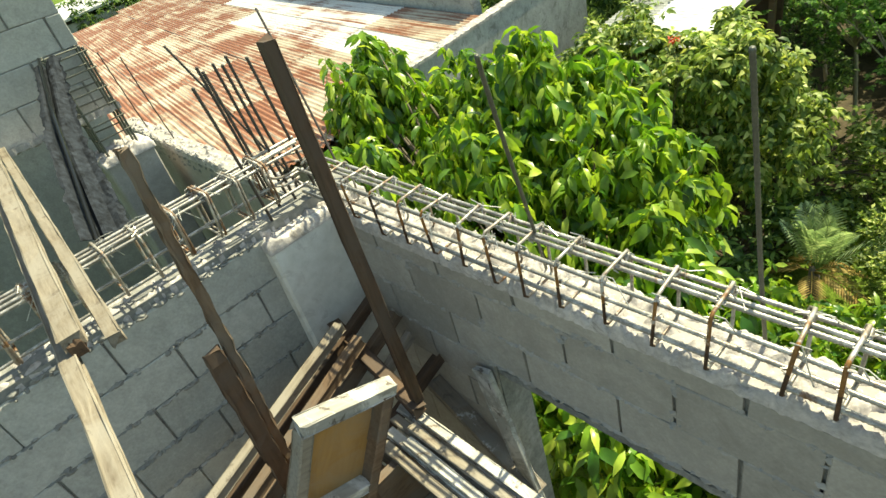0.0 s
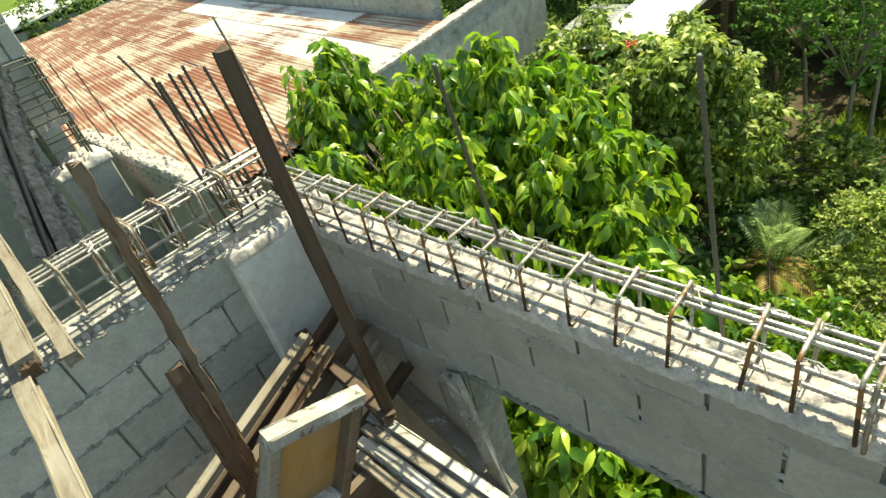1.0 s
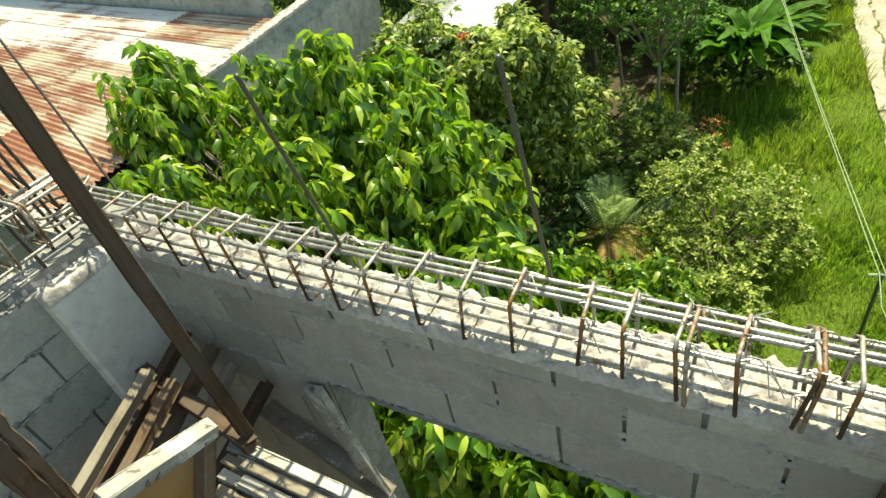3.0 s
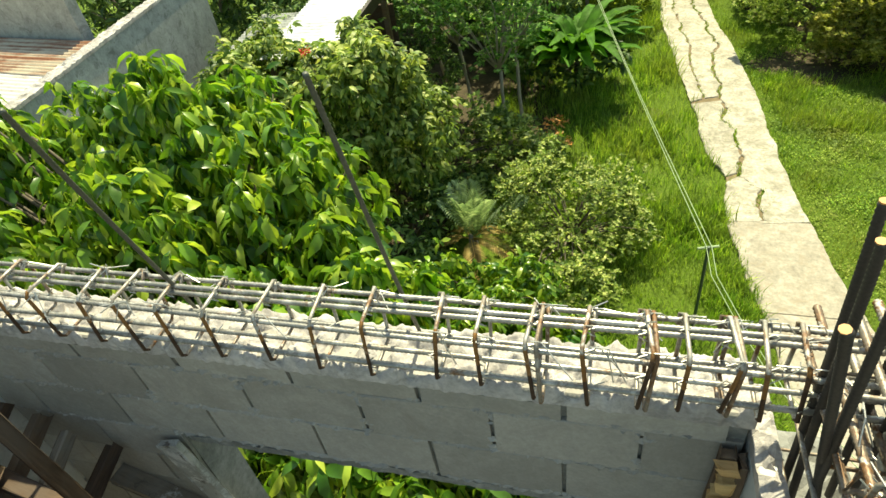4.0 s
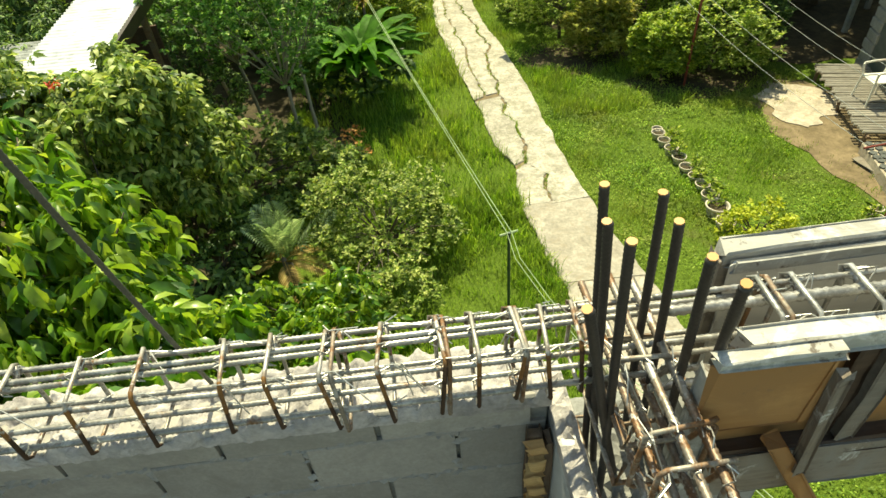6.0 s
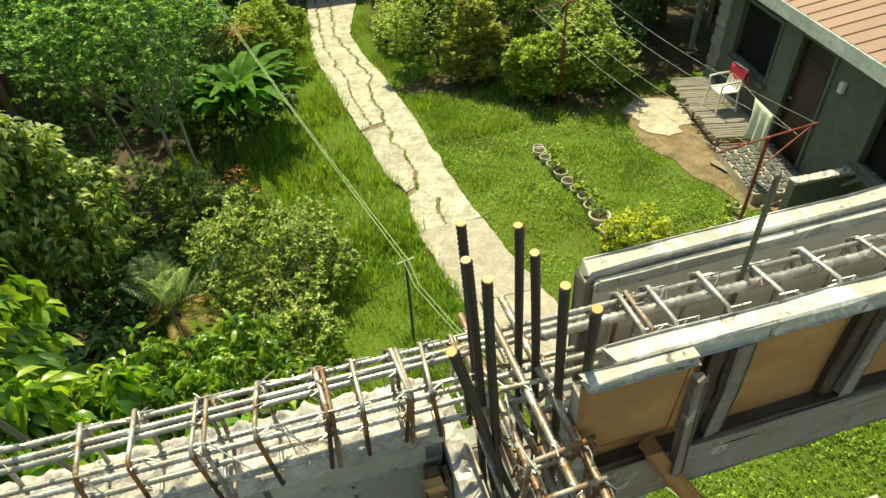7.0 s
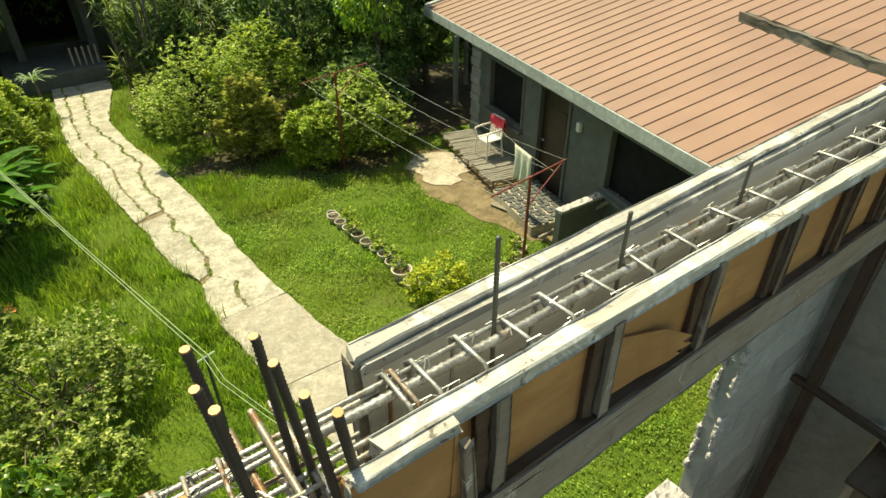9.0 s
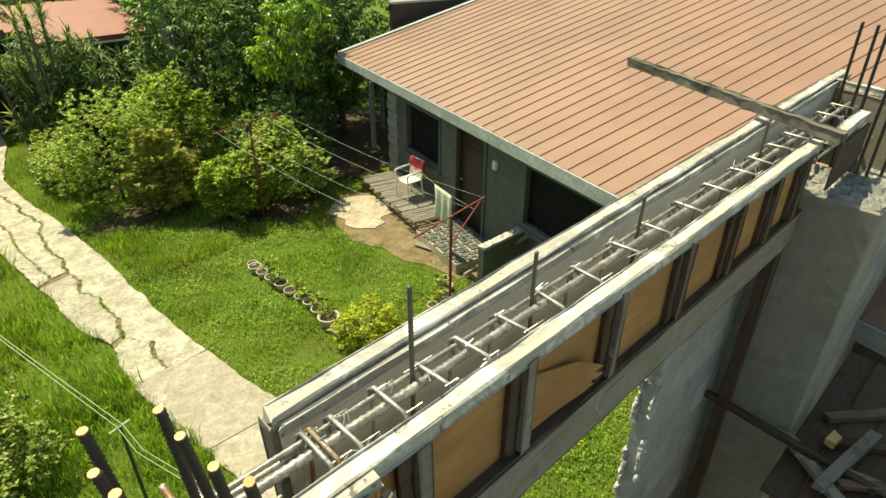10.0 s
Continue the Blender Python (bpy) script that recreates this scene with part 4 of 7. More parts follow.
for z in (4.40, 4.49, 4.58, 4.68, 4.80, 4.90):
    bm = bmesh.new()
    add_tube(bm, [(cx + 0.1 * a, cy + 0.11 * b, z + 0.004 * i) for i, (a, b) in enumerate(((-1, -1), (1, -1), (1, 1), (-1, 1), (-1, -1)))], 0.005, 5)
    part("stirrup", bm, M_BAR_GREY, ob)
for tx in (-5.02, -4.50):
    starter("thin_rod", (tx, 0.0, 4.77), (tx + 0.06, 0.04, 4.16), 0.0045, M_BAR_DARK, "thin dark rod standing in the low front wall", "low wall rods", cut=False)

# ---- timber form of the right-hand beam ----
form = thing("outer_form", "cement-whitened board form on the outer side of the beam", "formwork",
             Matrix.Translation((0.705, 0, 4.547)) @ Matrix.Rotation(radians(-1.4), 4, "Y") @ Matrix.Translation((-0.70, 0, -4.585)))
bm = bmesh.new()
add_lumber(bm, 4.05, 0.018, 0.44, Matrix.Translation((0.72, 0.03, 4.345)), 1, 0.002, 0.002)
part("board", bm, M_FORM_FACE, form, "smooth pale grey board face")
bm = bmesh.new()
add_lumber(bm, 4.08, 0.055, 0.05, Matrix.Translation((0.715, 0.066, 4.560)), 2, 0.0040, 0.005)
part("top_rail", bm, M_WOOD_WHITE, form, "rail thick with dried cement")
bm = bmesh.new()
add_lumber(bm, 4.05, 0.010, 0.030, Matrix.Translation((0.72, 0.021, 4.557)), 3, 0.003, 0.002)
part("sheet_edge", bm, M_WOOD_WHITE, form)
for x in np.arange(0.72, 4.7, 0.5):
    bm = bmesh.new()
    add_lumber(bm, 0.42, 0.05, 0.05, Matrix.Translation((x, 0.066, 4.135)) @ Matrix.Rotation(radians(-90), 4, "Y"), int(x * 10), 0.003)
    part("batten", bm, M_WOOD_GREY, form)

form = thing("inner_form", "timber and plywood form with a cement-stained top rail", "formwork")
bm = bmesh.new()
add_lumber(bm, 2.79, 0.012, 0.40, Matrix.Translation((0.62, -0.207, 4.375)), 4, 0.0015, 0.001)
part("plywood_sheet", bm, M_PLY, form, "orange-brown plywood sheet")
# unseen layer added so the sheet bounces grey light, not orange
bm = bmesh.new()
add_lumber(bm, 2.79, 0.004, 0.38, Matrix.Translation((0.62, -0.196, 4.375)), 4, 0.001, 0.001)
part("cement_skin", bm, M_WOOD_WHITE, form, "assumed dried cement on the unseen inner face, added for grey bounce")
bm = bmesh.new()
add_lumber(bm, 2.81, 0.052, 0.05, Matrix.Translation((0.615, -0.220, 4.572)), 5, 0.0040, 0.005)
part("top_rail", bm, M_WOOD_WHITE, form, "grey-white rail with chipped cement")
bm = bmesh.new()
add_lumber(bm, 2.79, 0.046, 0.06, Matrix.Translation((0.62, -0.2265, 4.215)), 6, 0.004, 0.005)
part("bottom_rail", bm, M_WOOD_DARK, form)
bm = bmesh.new()
add_lumber(bm, 2.79, 0.052, 0.165, Matrix.Translation((0.62, -0.226, 4.148)), 8, 0.004, 0.003)
part("bottom_board", bm, M_WOOD_GREY, form)
for k, x in enumerate((0.905, 1.265, 1.695, 2.13, 2.55, 2.93, 3.28)):
    bm = bmesh.new()
    add_lumber(bm, 0.305, 0.05, 0.040, Matrix.Translation((x, -0.226, 4.246)) @ Matrix.Rotation(radians(-90), 4, "Y") , 20 + k, 0.004)
    part("batten", bm, M_WOOD_BROWN if k > 2 else M_WOOD_GREY, form)
    bm = bmesh.new()
    add_lumber(bm, 0.305, 0.030, 0.044, Matrix.Translation((x - 0.043, -0.219, 4.246)) @ Matrix.Rotation(radians(-90), 4, "Y"), 40 + k, 0.005)
    part("batten", bm, M_WOOD_DARK, form)
bm = bmesh.new()
rnd = random.Random(5)
p = [bm.verts.new((1.292 + 0.30 * a, -0.216 - 0.045 * a * a, 4.262 + 0.215 * b)) for a, b in ((0, 0), (0.45, 0.04), (0.80, 0.12), (0.92, 0.20), (0.86, 0.25), (1.02, 0.33), (0.90, 0.40), (1.0, 0.47), (0.84, 0.60), (0.66, 0.74), (0.3, 0.86), (0, 1))]
f = bm.faces.new(p)
ext = bmesh.ops.extrude_face_region(bm, geom=[f])
bmesh.ops.translate(bm, vec=(0, -0.005, 0), verts=[v for v in ext["geom"] if isinstance(v, bmesh.types.BMVert)])
part("torn_ply", bm, M_PLY, form, "torn splintered plywood flap")
# short end board beside the column
ob = thing("end_board", "short form board with a cement-whitened top edge beside the column", "formwork")
bm = bmesh.new()
add_lumber(bm, 0.205, 0.016, 0.20, Matrix.Translation((0.545, -0.268, 4.485)), 9, 0.002)
part("board", bm, M_PLY, ob)
bm = bmesh.new()
add_lumber(bm, 0.215, 0.034, 0.026, Matrix.Translation((0.540, -0.266, 4.594)), 10, 0.004)
part("rail", bm, M_WOOD_WHITE, ob)
bm = bmesh.new()
add_lumber(bm, 0.40, 0.045, 0.04, Matrix.Translation((0.560, -0.245, 4.14)) @ Matrix.Rotation(radians(-90), 4, "Y"), 11, 0.004)
part("upright", bm, M_WOOD_WHITE, ob)
plank("timber_stake", (0.80, -0.280, 4.20), (0.773, -0.280, 4.54), 0.028, 0.026, M_WOOD_GREY, "grey timber stake nailed to the inner form", "timber stake", seed=12)
plank("timber_brace", (0.95, -0.262, 3.92), (0.73, -0.262, 4.30), 0.045, 0.04, M_PLY, "fresh orange timber brace under the inner form", "timber brace", seed=13)
for z, h in ((4.015, 0.035), (3.94, 0.055), (3.865, 0.05), (3.80, 0.045), (3.73, 0.05)):
    plank("wedge_block", (0.278, -0.052, z), (0.318 + 0.1 * (4.02 - z) ** 2, -0.054, z + 0.006), 0.03, h, M_WOOD_NEW, "small bright sawn wedge on the timber strip", "wood block", "wedge blocks", seed=int(z * 100))
plank("timber_strip", (0.298, -0.022, 1.6), (0.298, -0.022, 4.05), 0.042, 0.03, M_WOOD_BROWN, "brown strip carrying fresh wedges beside the middle column", "timber strip", seed=14)
plank("timber_strip", (0.333, -0.035, 1.6), (0.333, -0.035, 4.03), 0.022, 0.05, M_WOOD_BROWN, "brown timber strip beside the middle column", "timber strip", seed=15)
plank("form_end", (4.53, 0.02, 4.36), (4.28, -0.78, 4.36), 0.018, 0.46, M_WOOD_GREY, "dark form board closing the beam form", "formwork", seed=141)
plank("form_end", (4.58, 0.09, 4.615), (4.28, -0.80, 4.61), 0.04, 0.045, M_WOOD_WHITE, "cement-whitened cross board closing the form", "formwork", seed=140)
plank("loose_rafter", (3.745, 0.97, 4.705), (3.31, -0.33, 4.655), 0.042, 0.052, M_WOOD_WORN, "long weathered grey-brown timber lying across the beam form", "timber", seed=16, rough=0.006)
plank("timber_prop", (3.30, -0.19, 0.12), (3.33, -0.21, 4.30), 0.06, 0.06, M_WOOD_DARK, "dark brown timber prop standing against the far column", "timber prop", seed=17)
plank("shutter_rail", (3.41, -0.27, 4.608), (3.92, -0.27, 4.612), 0.05, 0.05, M_WOOD_WHITE, "pale form rail behind the far column", "formwork", seed=18)
plank("shutter_board", (3.42, -0.31, 4.475), (3.92, -0.305, 4.475), 0.016, 0.22, M_WOOD_DARK, "plywood form side behind the far column", "formwork", seed=19)

# ---- timber in the corner ----
plank("timber_post", (-1.605, -0.332, 3.70), (-1.635, -0.346, 5.135), 0.042, 0.042, M_WOOD_DARK, "tall dark brown square timber post near the corner", "timber post", seed=31, rough=0.003)
plank("timber_post", (-1.82, -0.86, 2.9), (-1.80, -0.765, 5.0), 0.036, 0.034, M_WOOD_BROWN, "rough brown timber post with a frayed edge", "timber post", seed=32, rough=0.008)
plank("post_splint", (-1.80, -0.89, 3.1), (-1.775, -0.855, 4.33), 0.035, 0.060, M_WOOD_DARK, "dark board nailed to the rough timber post", "timber board", seed=33, rough=0.008)
holed = plank("scaffold_plank", (-4.3, -0.93, 4.650), (-1.73, -1.125, 4.640), 0.060, 0.045, M_WOOD_PALE, "pale weathered scaffold plank with a holed end on the wall cage", "scaffold plank", "scaffold planks", seed=34, rough=0.0035)
plank("scaffold_plank", (-4.1, -0.99, 4.600), (-0.70, -1.232, 4.590), 0.046, 0.04, M_WOOD_PALE, "long pale scaffold plank running inwards over the wall cage", "scaffold plank", "scaffold planks", seed=35, rough=0.0035)
plank("scaffold_plank", (-4.2, -0.89, 4.600), (-1.70, -1.042, 4.595), 0.042, 0.045, M_WOOD_PALE, "pale weathered scaffold plank with a split end", "scaffold plank", "scaffold planks", seed=36, rough=0.0035)
bm = bmesh.new()
end = (Vector((-1.73, -1.125, 4.640)) - Vector((-4.3, -0.93, 4.650))).length
# no hole is cut: a dark lump gives the hole's shade
add_rubble(bm, end - 0.035, end + 0.012, -0.020, 0.018, -0.014, 0.026, 0.006, 77)
part("rotten_core", bm, M_WOOD_DARK, holed, "dark lump painted as the shade of the end hole")
# deck that carries the stacked timber
ob = thing("scaffold_deck", "plank deck on brown bearers in the corner", "scaffold deck", (0, 0, 0))
for k in range(7):
    bm = bmesh.new()
    add_lumber(bm, 1.75, 0.14, 0.025, Matrix.Translation((-2.38, -0.42 - 0.155 * k, 3.265)), 40 + k)
    part("board", bm, M_WOOD_PALE, ob)
for x in (-2.2, -0.85):
    bm = bmesh.new()
    add_lumber(bm, 1.2, 0.06, 0.08, Matrix.Translation((x, -1.35, 3.21)) @ Matrix.Rotation(radians(90), 4, "Z"), 50)
    part("bearer", bm, M_WOOD_BROWN, ob)
for x, y in ((-2.2, -1.2), (-0.85, -1.2), (-2.2, -0.46), (-0.85, -0.46)):
    bm = bmesh.new()
    add_lumber(bm, 3.05, 0.07, 0.07, Matrix.Translation((x, y, 0.12)) @ Matrix.Rotation(radians(-90), 4, "Y"), 51)
    part("leg", bm, M_WOOD_BROWN, ob)
for k, (a, b, w, h, mm) in enumerate((
        ((-2.13, -0.30, 3.80), (-1.98, -1.30, 3.55), 0.05, 0.05, M_WOOD_PALE), ((-2.03, -0.28, 3.75), (-1.85, -1.30, 3.50), 0.055, 0.05, M_WOOD_BROWN),
        ((-2.22, -0.05, 3.74), (-2.02, -1.20, 3.45), 0.05, 0.05, M_WOOD_DARK), ((-2.10, -0.03, 3.67), (-1.90, -1.2, 3.40), 0.05, 0.06, M_WOOD_BROWN),
        ((-1.98, -0.06, 3.62), (-1.78, -1.2, 3.36), 0.05, 0.05, M_WOOD_GREY), ((-1.86, -0.03, 3.50), (-1.72, -1.2, 3.30), 0.06, 0.05, M_WOOD_DARK))):
    plank("stacked_timber", a, b, w, h, mm, "sawn timber lying in a stack by the corner", "timber", "corner timber stack", seed=60 + k, roll=5 * k)
# strips take pale and whitish wood so that they read as sunlit
for k in range(7):
    plank("wood_strip", (-1.72 + 0.03 * k, -0.36 - 0.055 * (k % 4), 3.592 + 0.034 * (k // 4)), (-0.98 + 0.05 * k, -0.365 - 0.057 * (k % 4), 3.592 + 0.034 * (k // 4)), 0.042, 0.032,
          M_WOOD_WHITE if k % 2 == 0 else M_WOOD_PALE, "narrow strip coloured pale as if sunlit, in a bundle along the wall", "timber strip", "strip bundle", seed=70 + k)
for x in (-1.55, -1.12):
    plank("strip_bearer", (x, -0.35, 3.427), (x, -0.66, 3.427), 0.04, 0.295, M_WOOD_BROWN, "brown board on edge under the strips", "timber bearer", "strip bearers", seed=int(-x * 50))
plank("leaning_board", (-1.30, -0.05, 2.4), (-1.55, -0.03, 3.62), 0.10, 0.03, M_WOOD_WHITE, "grey board leaning along the window jamb", "board", seed=81)
# made-up rail, added in the dark corner to hold the post
plank("timber_rail", (-2.32, -0.25, 3.67), (-1.575, -0.355, 3.665), 0.06, 0.05, M_WOOD_DARK, "dark timber rail added to carry the tall post", "timber rail", seed=84)
plank("wall_rail", (-1.95, -0.04, 3.30), (-1.36, -0.04, 2.90), 0.09, 0.03, M_WOOD_GREY, "grey board leaning below the window", "board", seed=83)
# small formwork panel: a frame round a yellowish sheet
a, b = Vector((-1.44, -0.80, 4.18)), Vector((-1.455, -0.47, 4.035))
xax = (b - a).normalized()
wid = (b - a).length
dn = Vector((-0.16, -0.16, -1.0))
zax = (dn - xax * dn.dot(xax)).normalized()
yax = zax.cross(xax)
pm = Matrix.Translation(a) @ Matrix((xax, yax, zax)).transposed().to_4x4()
ob = thing("framed_board", "small shutter panel, pale frame round stained yellow plywood", "formwork", pm)
for nm, sx, sz, cx2, cz2, mm in (("top_rail", wid, 0.05, wid / 2, 0.025, M_WOOD_WHITE), ("stile", 0.045, 1.1, 0.022, 0.60, M_WOOD_PALE), ("stile", 0.045, 1.1, wid - 0.022, 0.60, M_WOOD_BROWN),
                                 ("middle_rail", wid - 0.09, 0.045, wid / 2, 0.45, M_WOOD_WHITE)):
    bm = bmesh.new()
    if sx > sz:
        add_lumber(bm, sx, 0.06, sz, Matrix.Translation((cx2 - sx / 2, 0, cz2)), 90, 0.004)
    else:
        add_lumber(bm, sz, 0.06, sx, Matrix.Translation((cx2, 0, cz2 - sz / 2)) @ Matrix.Rotation(radians(-90), 4, "Y"), 91, 0.004)
    part(nm, bm, mm, ob)
bm = bmesh.new()
add_box(bm, (wid - 0.02, 0.008, 1.1), Matrix.Translation((wid / 2, -0.03, 0.6)), 0.001)
part("sheet", bm, M_PLY_YELLOW, ob)
# timber heap on the inner floor beyond the far column
for k, (a, b, w, h, mm) in enumerate((
        ((3.444, -0.50, 2.93), (3.05, -1.02, 2.92), 0.07, 0.035, M_WOOD_GREY), ((3.70, -0.90, 2.985), (3.12, -0.79, 2.96), 0.06, 0.045, M_WOOD_PALE),
        ((3.35, -0.82, 2.92), (3.47, -1.30, 2.915), 0.07, 0.04, M_WOOD_PALE), ((3.26, -0.86, 2.925), (3.62, -1.32, 2.93), 0.05, 0.04, M_WOOD_BROWN),
        ((3.55, -0.72, 2.90), (3.95, -1.25, 2.905), 0.06, 0.045, M_WOOD_DARK), ((3.75, -0.66, 2.90), (4.3, -1.1, 2.90), 0.06, 0.045, M_WOOD_BROWN))):
    plank("heaped_timber", a, b, w, h, mm, "loose sawn timber heaped on a deck in the inner room", "timber", "inner timber heap", seed=100 + k)
plank("wood_offcut", (3.46, -0.74, 2.975), (3.54, -0.755, 2.985), 0.05, 0.045, M_WOOD_NEW, "small fresh orange offcut lying on the timber heap", "wood block", seed=108)
ob = thing("scaffold_deck", "plank deck in the inner room carrying timber", "scaffold deck")
for k in range(5):
    bm = bmesh.new()
    add_lumber(bm, 1.6, 0.15, 0.025, Matrix.Translation((3.0, -0.65 - 0.16 * k, 2.86)), 110 + k)
    part("board", bm, M_WOOD_DARK, ob)
for x, y in ((3.1, -0.65), (4.5, -0.65), (3.1, -1.3), (4.5, -1.3)):
    bm = bmesh.new()
    add_lumber(bm, 2.73, 0.06, 0.06, Matrix.Translation((x, y, 0.12)) @ Matrix.Rotation(radians(-90), 4, "Y"), 120)
    part("leg", bm, M_WOOD_BROWN, ob)
plank("scaffold_pole", (3.30, -0.11, 3.02), (3.34, -1.0, 2.93), 0.04, 0.04, M_WOOD_DARK, "dark pole lying slanted against the wall", "pole", seed=130)
# plastic sheet hung from the neighbouring column cage down to the side wall cage
ob = thing("tarp", "long crumpled dark grey plastic sheet hung on a pole", "tarp")


def tarp_edge(s, top, mid, low):
    """A point on one edge: a bow through three places."""
    a, b, c = Vector(top), Vector(mid), Vector(low)
    return a.lerp(b, s * 2) if s < 0.5 else b.lerp(c, s * 2 - 1)


bm = bmesh.new()
g = []
for i in range(61):
    row = []
    for j in range(15):
        s, u = i / 60, j / 14
        p = tarp_edge(s, (-4.30, -0.50, 4.91), (-3.40, -0.75, 4.74), (-2.62, -0.925, 4.515)).lerp(tarp_edge(s, (-4.30, -0.35, 4.925), (-3.40, -0.60, 4.665), (-2.62, -0.740, 4.455)), u)
        fold = 0.022 * abs(math.sin(u * 6.5 + s * 2)) + 0.022 * noise.fractal(Vector((s * 6, u * 2, 2)), 0.8, 2.2, 4) - 0.05 * math.exp(-((u - 0.34) / 0.07) ** 2)
        rag = 0.02 * noise.noise(Vector((s * 26, 7.0 * (u > 0.5), 1))) if j in (0, 14) else 0
        row.append(bm.verts.new(p + Vector((0.6 * fold, rag, 0.8 * fold))))
    g.append(row)
for i in range(60):
    for j in range(14):
        bm.faces.new([g[i][j], g[i + 1][j], g[i + 1][j + 1], g[i][j + 1]])
ext = bmesh.ops.extrude_face_region(bm, geom=bm.faces[:])
bmesh.ops.translate(bm, vec=(0.002, 0.0, 0.003), verts=[v for v in ext["geom"] if isinstance(v, bmesh.types.BMVert)])
part("sheet", bm, M_TARP, ob)
bm = bmesh.new()
add_tube(bm, [(-4.33, -0.452, 4.945), (-3.55, -0.645, 4.79), (-2.9, -0.80, 4.61), (-2.55, -0.885, 4.50)], 0.010, 7)
part("pole", bm, M_GLASS_DARK, ob, "black pole")

# ---- the garden path ----
PY = [2.0, 4.4, 5.1, 5.8, 6.5, 7.25, 7.95, 9.2, 10.6, 12.0, 13.8, 15.9, 19.4]
PXL = [1.95, 1.76, 1.64, 1.57, 1.53, 1.61, 1.38, 1.33, 1.15, 1.02, 0.85, 0.99, 1.22]
QY = [2.0, 4.3, 5.1, 5.9, 7.0, 8.3, 9.7, 11.0, 12.3, 13.0, 14.0, 15.0, 17.6, 19.4]
QXR = [3.05, 2.84, 2.70, 2.59, 2.50, 2.44, 2.41, 2.33, 2.22, 2.09, 1.98, 1.96, 2.58, 2.72]
CY = [5.6, 6.2, 6.9, 7.2, 7.77, 8.1, 8.9, 10.1, 11.17, 12.1, 13.2, 15.0, 17.0, 19.4]
CXC = [1.97, 1.96, 2.05, 1.81, 1.96, 1.89, 1.83, 1.81, 1.78, 1.95, 1.80, 1.55, 1.75, 1.85]


def jag(y, seed, amp):
    return amp * (noise.noise(Vector((y * 2.3, seed, 0))) + 0.6 * noise.noise(Vector((y * 7.1, seed, 3))) + 0.35 * noise.noise(Vector((y * 19.0, seed, 5))))


def path_left(y):
    return float(np.interp(y, PY, PXL)) + jag(y, 1.3, 0.035)


def path_right(y):
    return float(np.interp(y, QY, QXR)) + jag(y, 4.7, 0.03)


def path_crack(y):
    return float(np.interp(y, CY, CXC)) + jag(y, 8.1, 0.12)


def path_side_crack(y):
    return (path_left(y) * 0.58 + path_crack(y) * 0.42) + jag(y, 12.0, 0.06)


def slab(parent, left, right, y0, y1, slant0, slant1, z, material, gap=0.018):
    bm = bmesh.new()
    n = max(3, int((y1 - y0) / 0.07))
    top, inner = [], []
    ys = [y0 + (y1 - y0) * i / n for i in range(n + 1)]
    ring = []
    for i, y in enumerate(ys):
        s = slant0 * (1 - i / n) + slant1 * (i / n)
        ring.append((left(y) + gap, y - s + (gap if i == 0 else -gap if i == n else 0)))
    for i, y in reversed(list(enumerate(ys))):
        s = slant0 * (1 - i / n) + slant1 * (i / n)
        ring.append((right(y) - gap, y + s + (gap if i == 0 else -gap if i == n else 0)))
    vt = [bm.verts.new((x, y, z - 0.012)) for x, y in ring]
    cx = sum(p[0] for p in ring) / len(ring)
    vi = []
    for k, (x, y) in enumerate(ring):
        dx = 0.012 if x < cx else -0.012
        vi.append(bm.verts.new((x + dx, y + (0.008 if y < (y0 + y1) / 2 else -0.008) * (k in (0, n, n + 1, 2 * n + 1)), z + 0.004 * noise.noise(Vector((x * 3, y * 3, 0))))))
    vb = [bm.verts.new((x, y, -0.03)) for x, y in ring]
    m = len(ring)
    for k in range(m):
        j = (k + 1) % m
        bm.faces.new([vb[k], vb[j], vt[j], vt[k]])
        bm.faces.new([vt[k], vt[j], vi[j], vi[k]])
    for k in range(n):
        bm.faces.new([vi[k], vi[k + 1], vi[m - 2 - k], vi[m - 1 - k]])
    return part("slab", bm, material, parent)


path = thing("path", "cracked sunlit concrete garden path with grassy joints", "path", kind="structure")
slab(path, path_left, path_right, 2.0, 4.40, 0, -0.012, 0.052, M_PATH_NEW, 0.0015)
slab(path, path_left, path_right, 4.40, 6.14, -0.012, -0.02, 0.051, M_PATH_NEW, 0.0015)
cuts = [6.08, 18.9]
for i in range(len(cuts) - 1):
    slab(path, path_crack, path_right, cuts[i], cuts[i + 1], 0.04 * (-1) ** i, -0.04 * (-1) ** i, 0.055 + 0.006 * (i % 3), M_PATH)
slab(path, path_left, path_crack, 6.08, 7.15, 0.0, 0.08, 0.052, M_PATH)
slab(path, path_left, path_crack, 7.22, 9.55, 0.05, 0.06, 0.050, M_PATH)
slab(path, path_left, path_side_crack, 9.58, 18.9, 0.05, 0.03, 0.056, M_PATH)
slab(path, path_side_crack, path_crack, 9.70, 18.9, 0.03, 0.04, 0.050, M_PATH)
bm = bmesh.new()
n = 80
vl = [bm.verts.new((path_left(y) + 0.03, y, 0.03)) for y in np.linspace(2.0, 18.34, n)]
vr = [bm.verts.new((path_right(y) - 0.03, y, 0.03)) for y in np.linspace(2.0, 18.34, n)]
for k in range(n - 1):
    bm.faces.new([vl[k], vr[k], vr[k + 1], vl[k + 1]])
part("joint_earth", bm, M_SOIL, path, "dark earth in the cracks")

# ---- lawn ----
rng = np.random.default_rng(11)


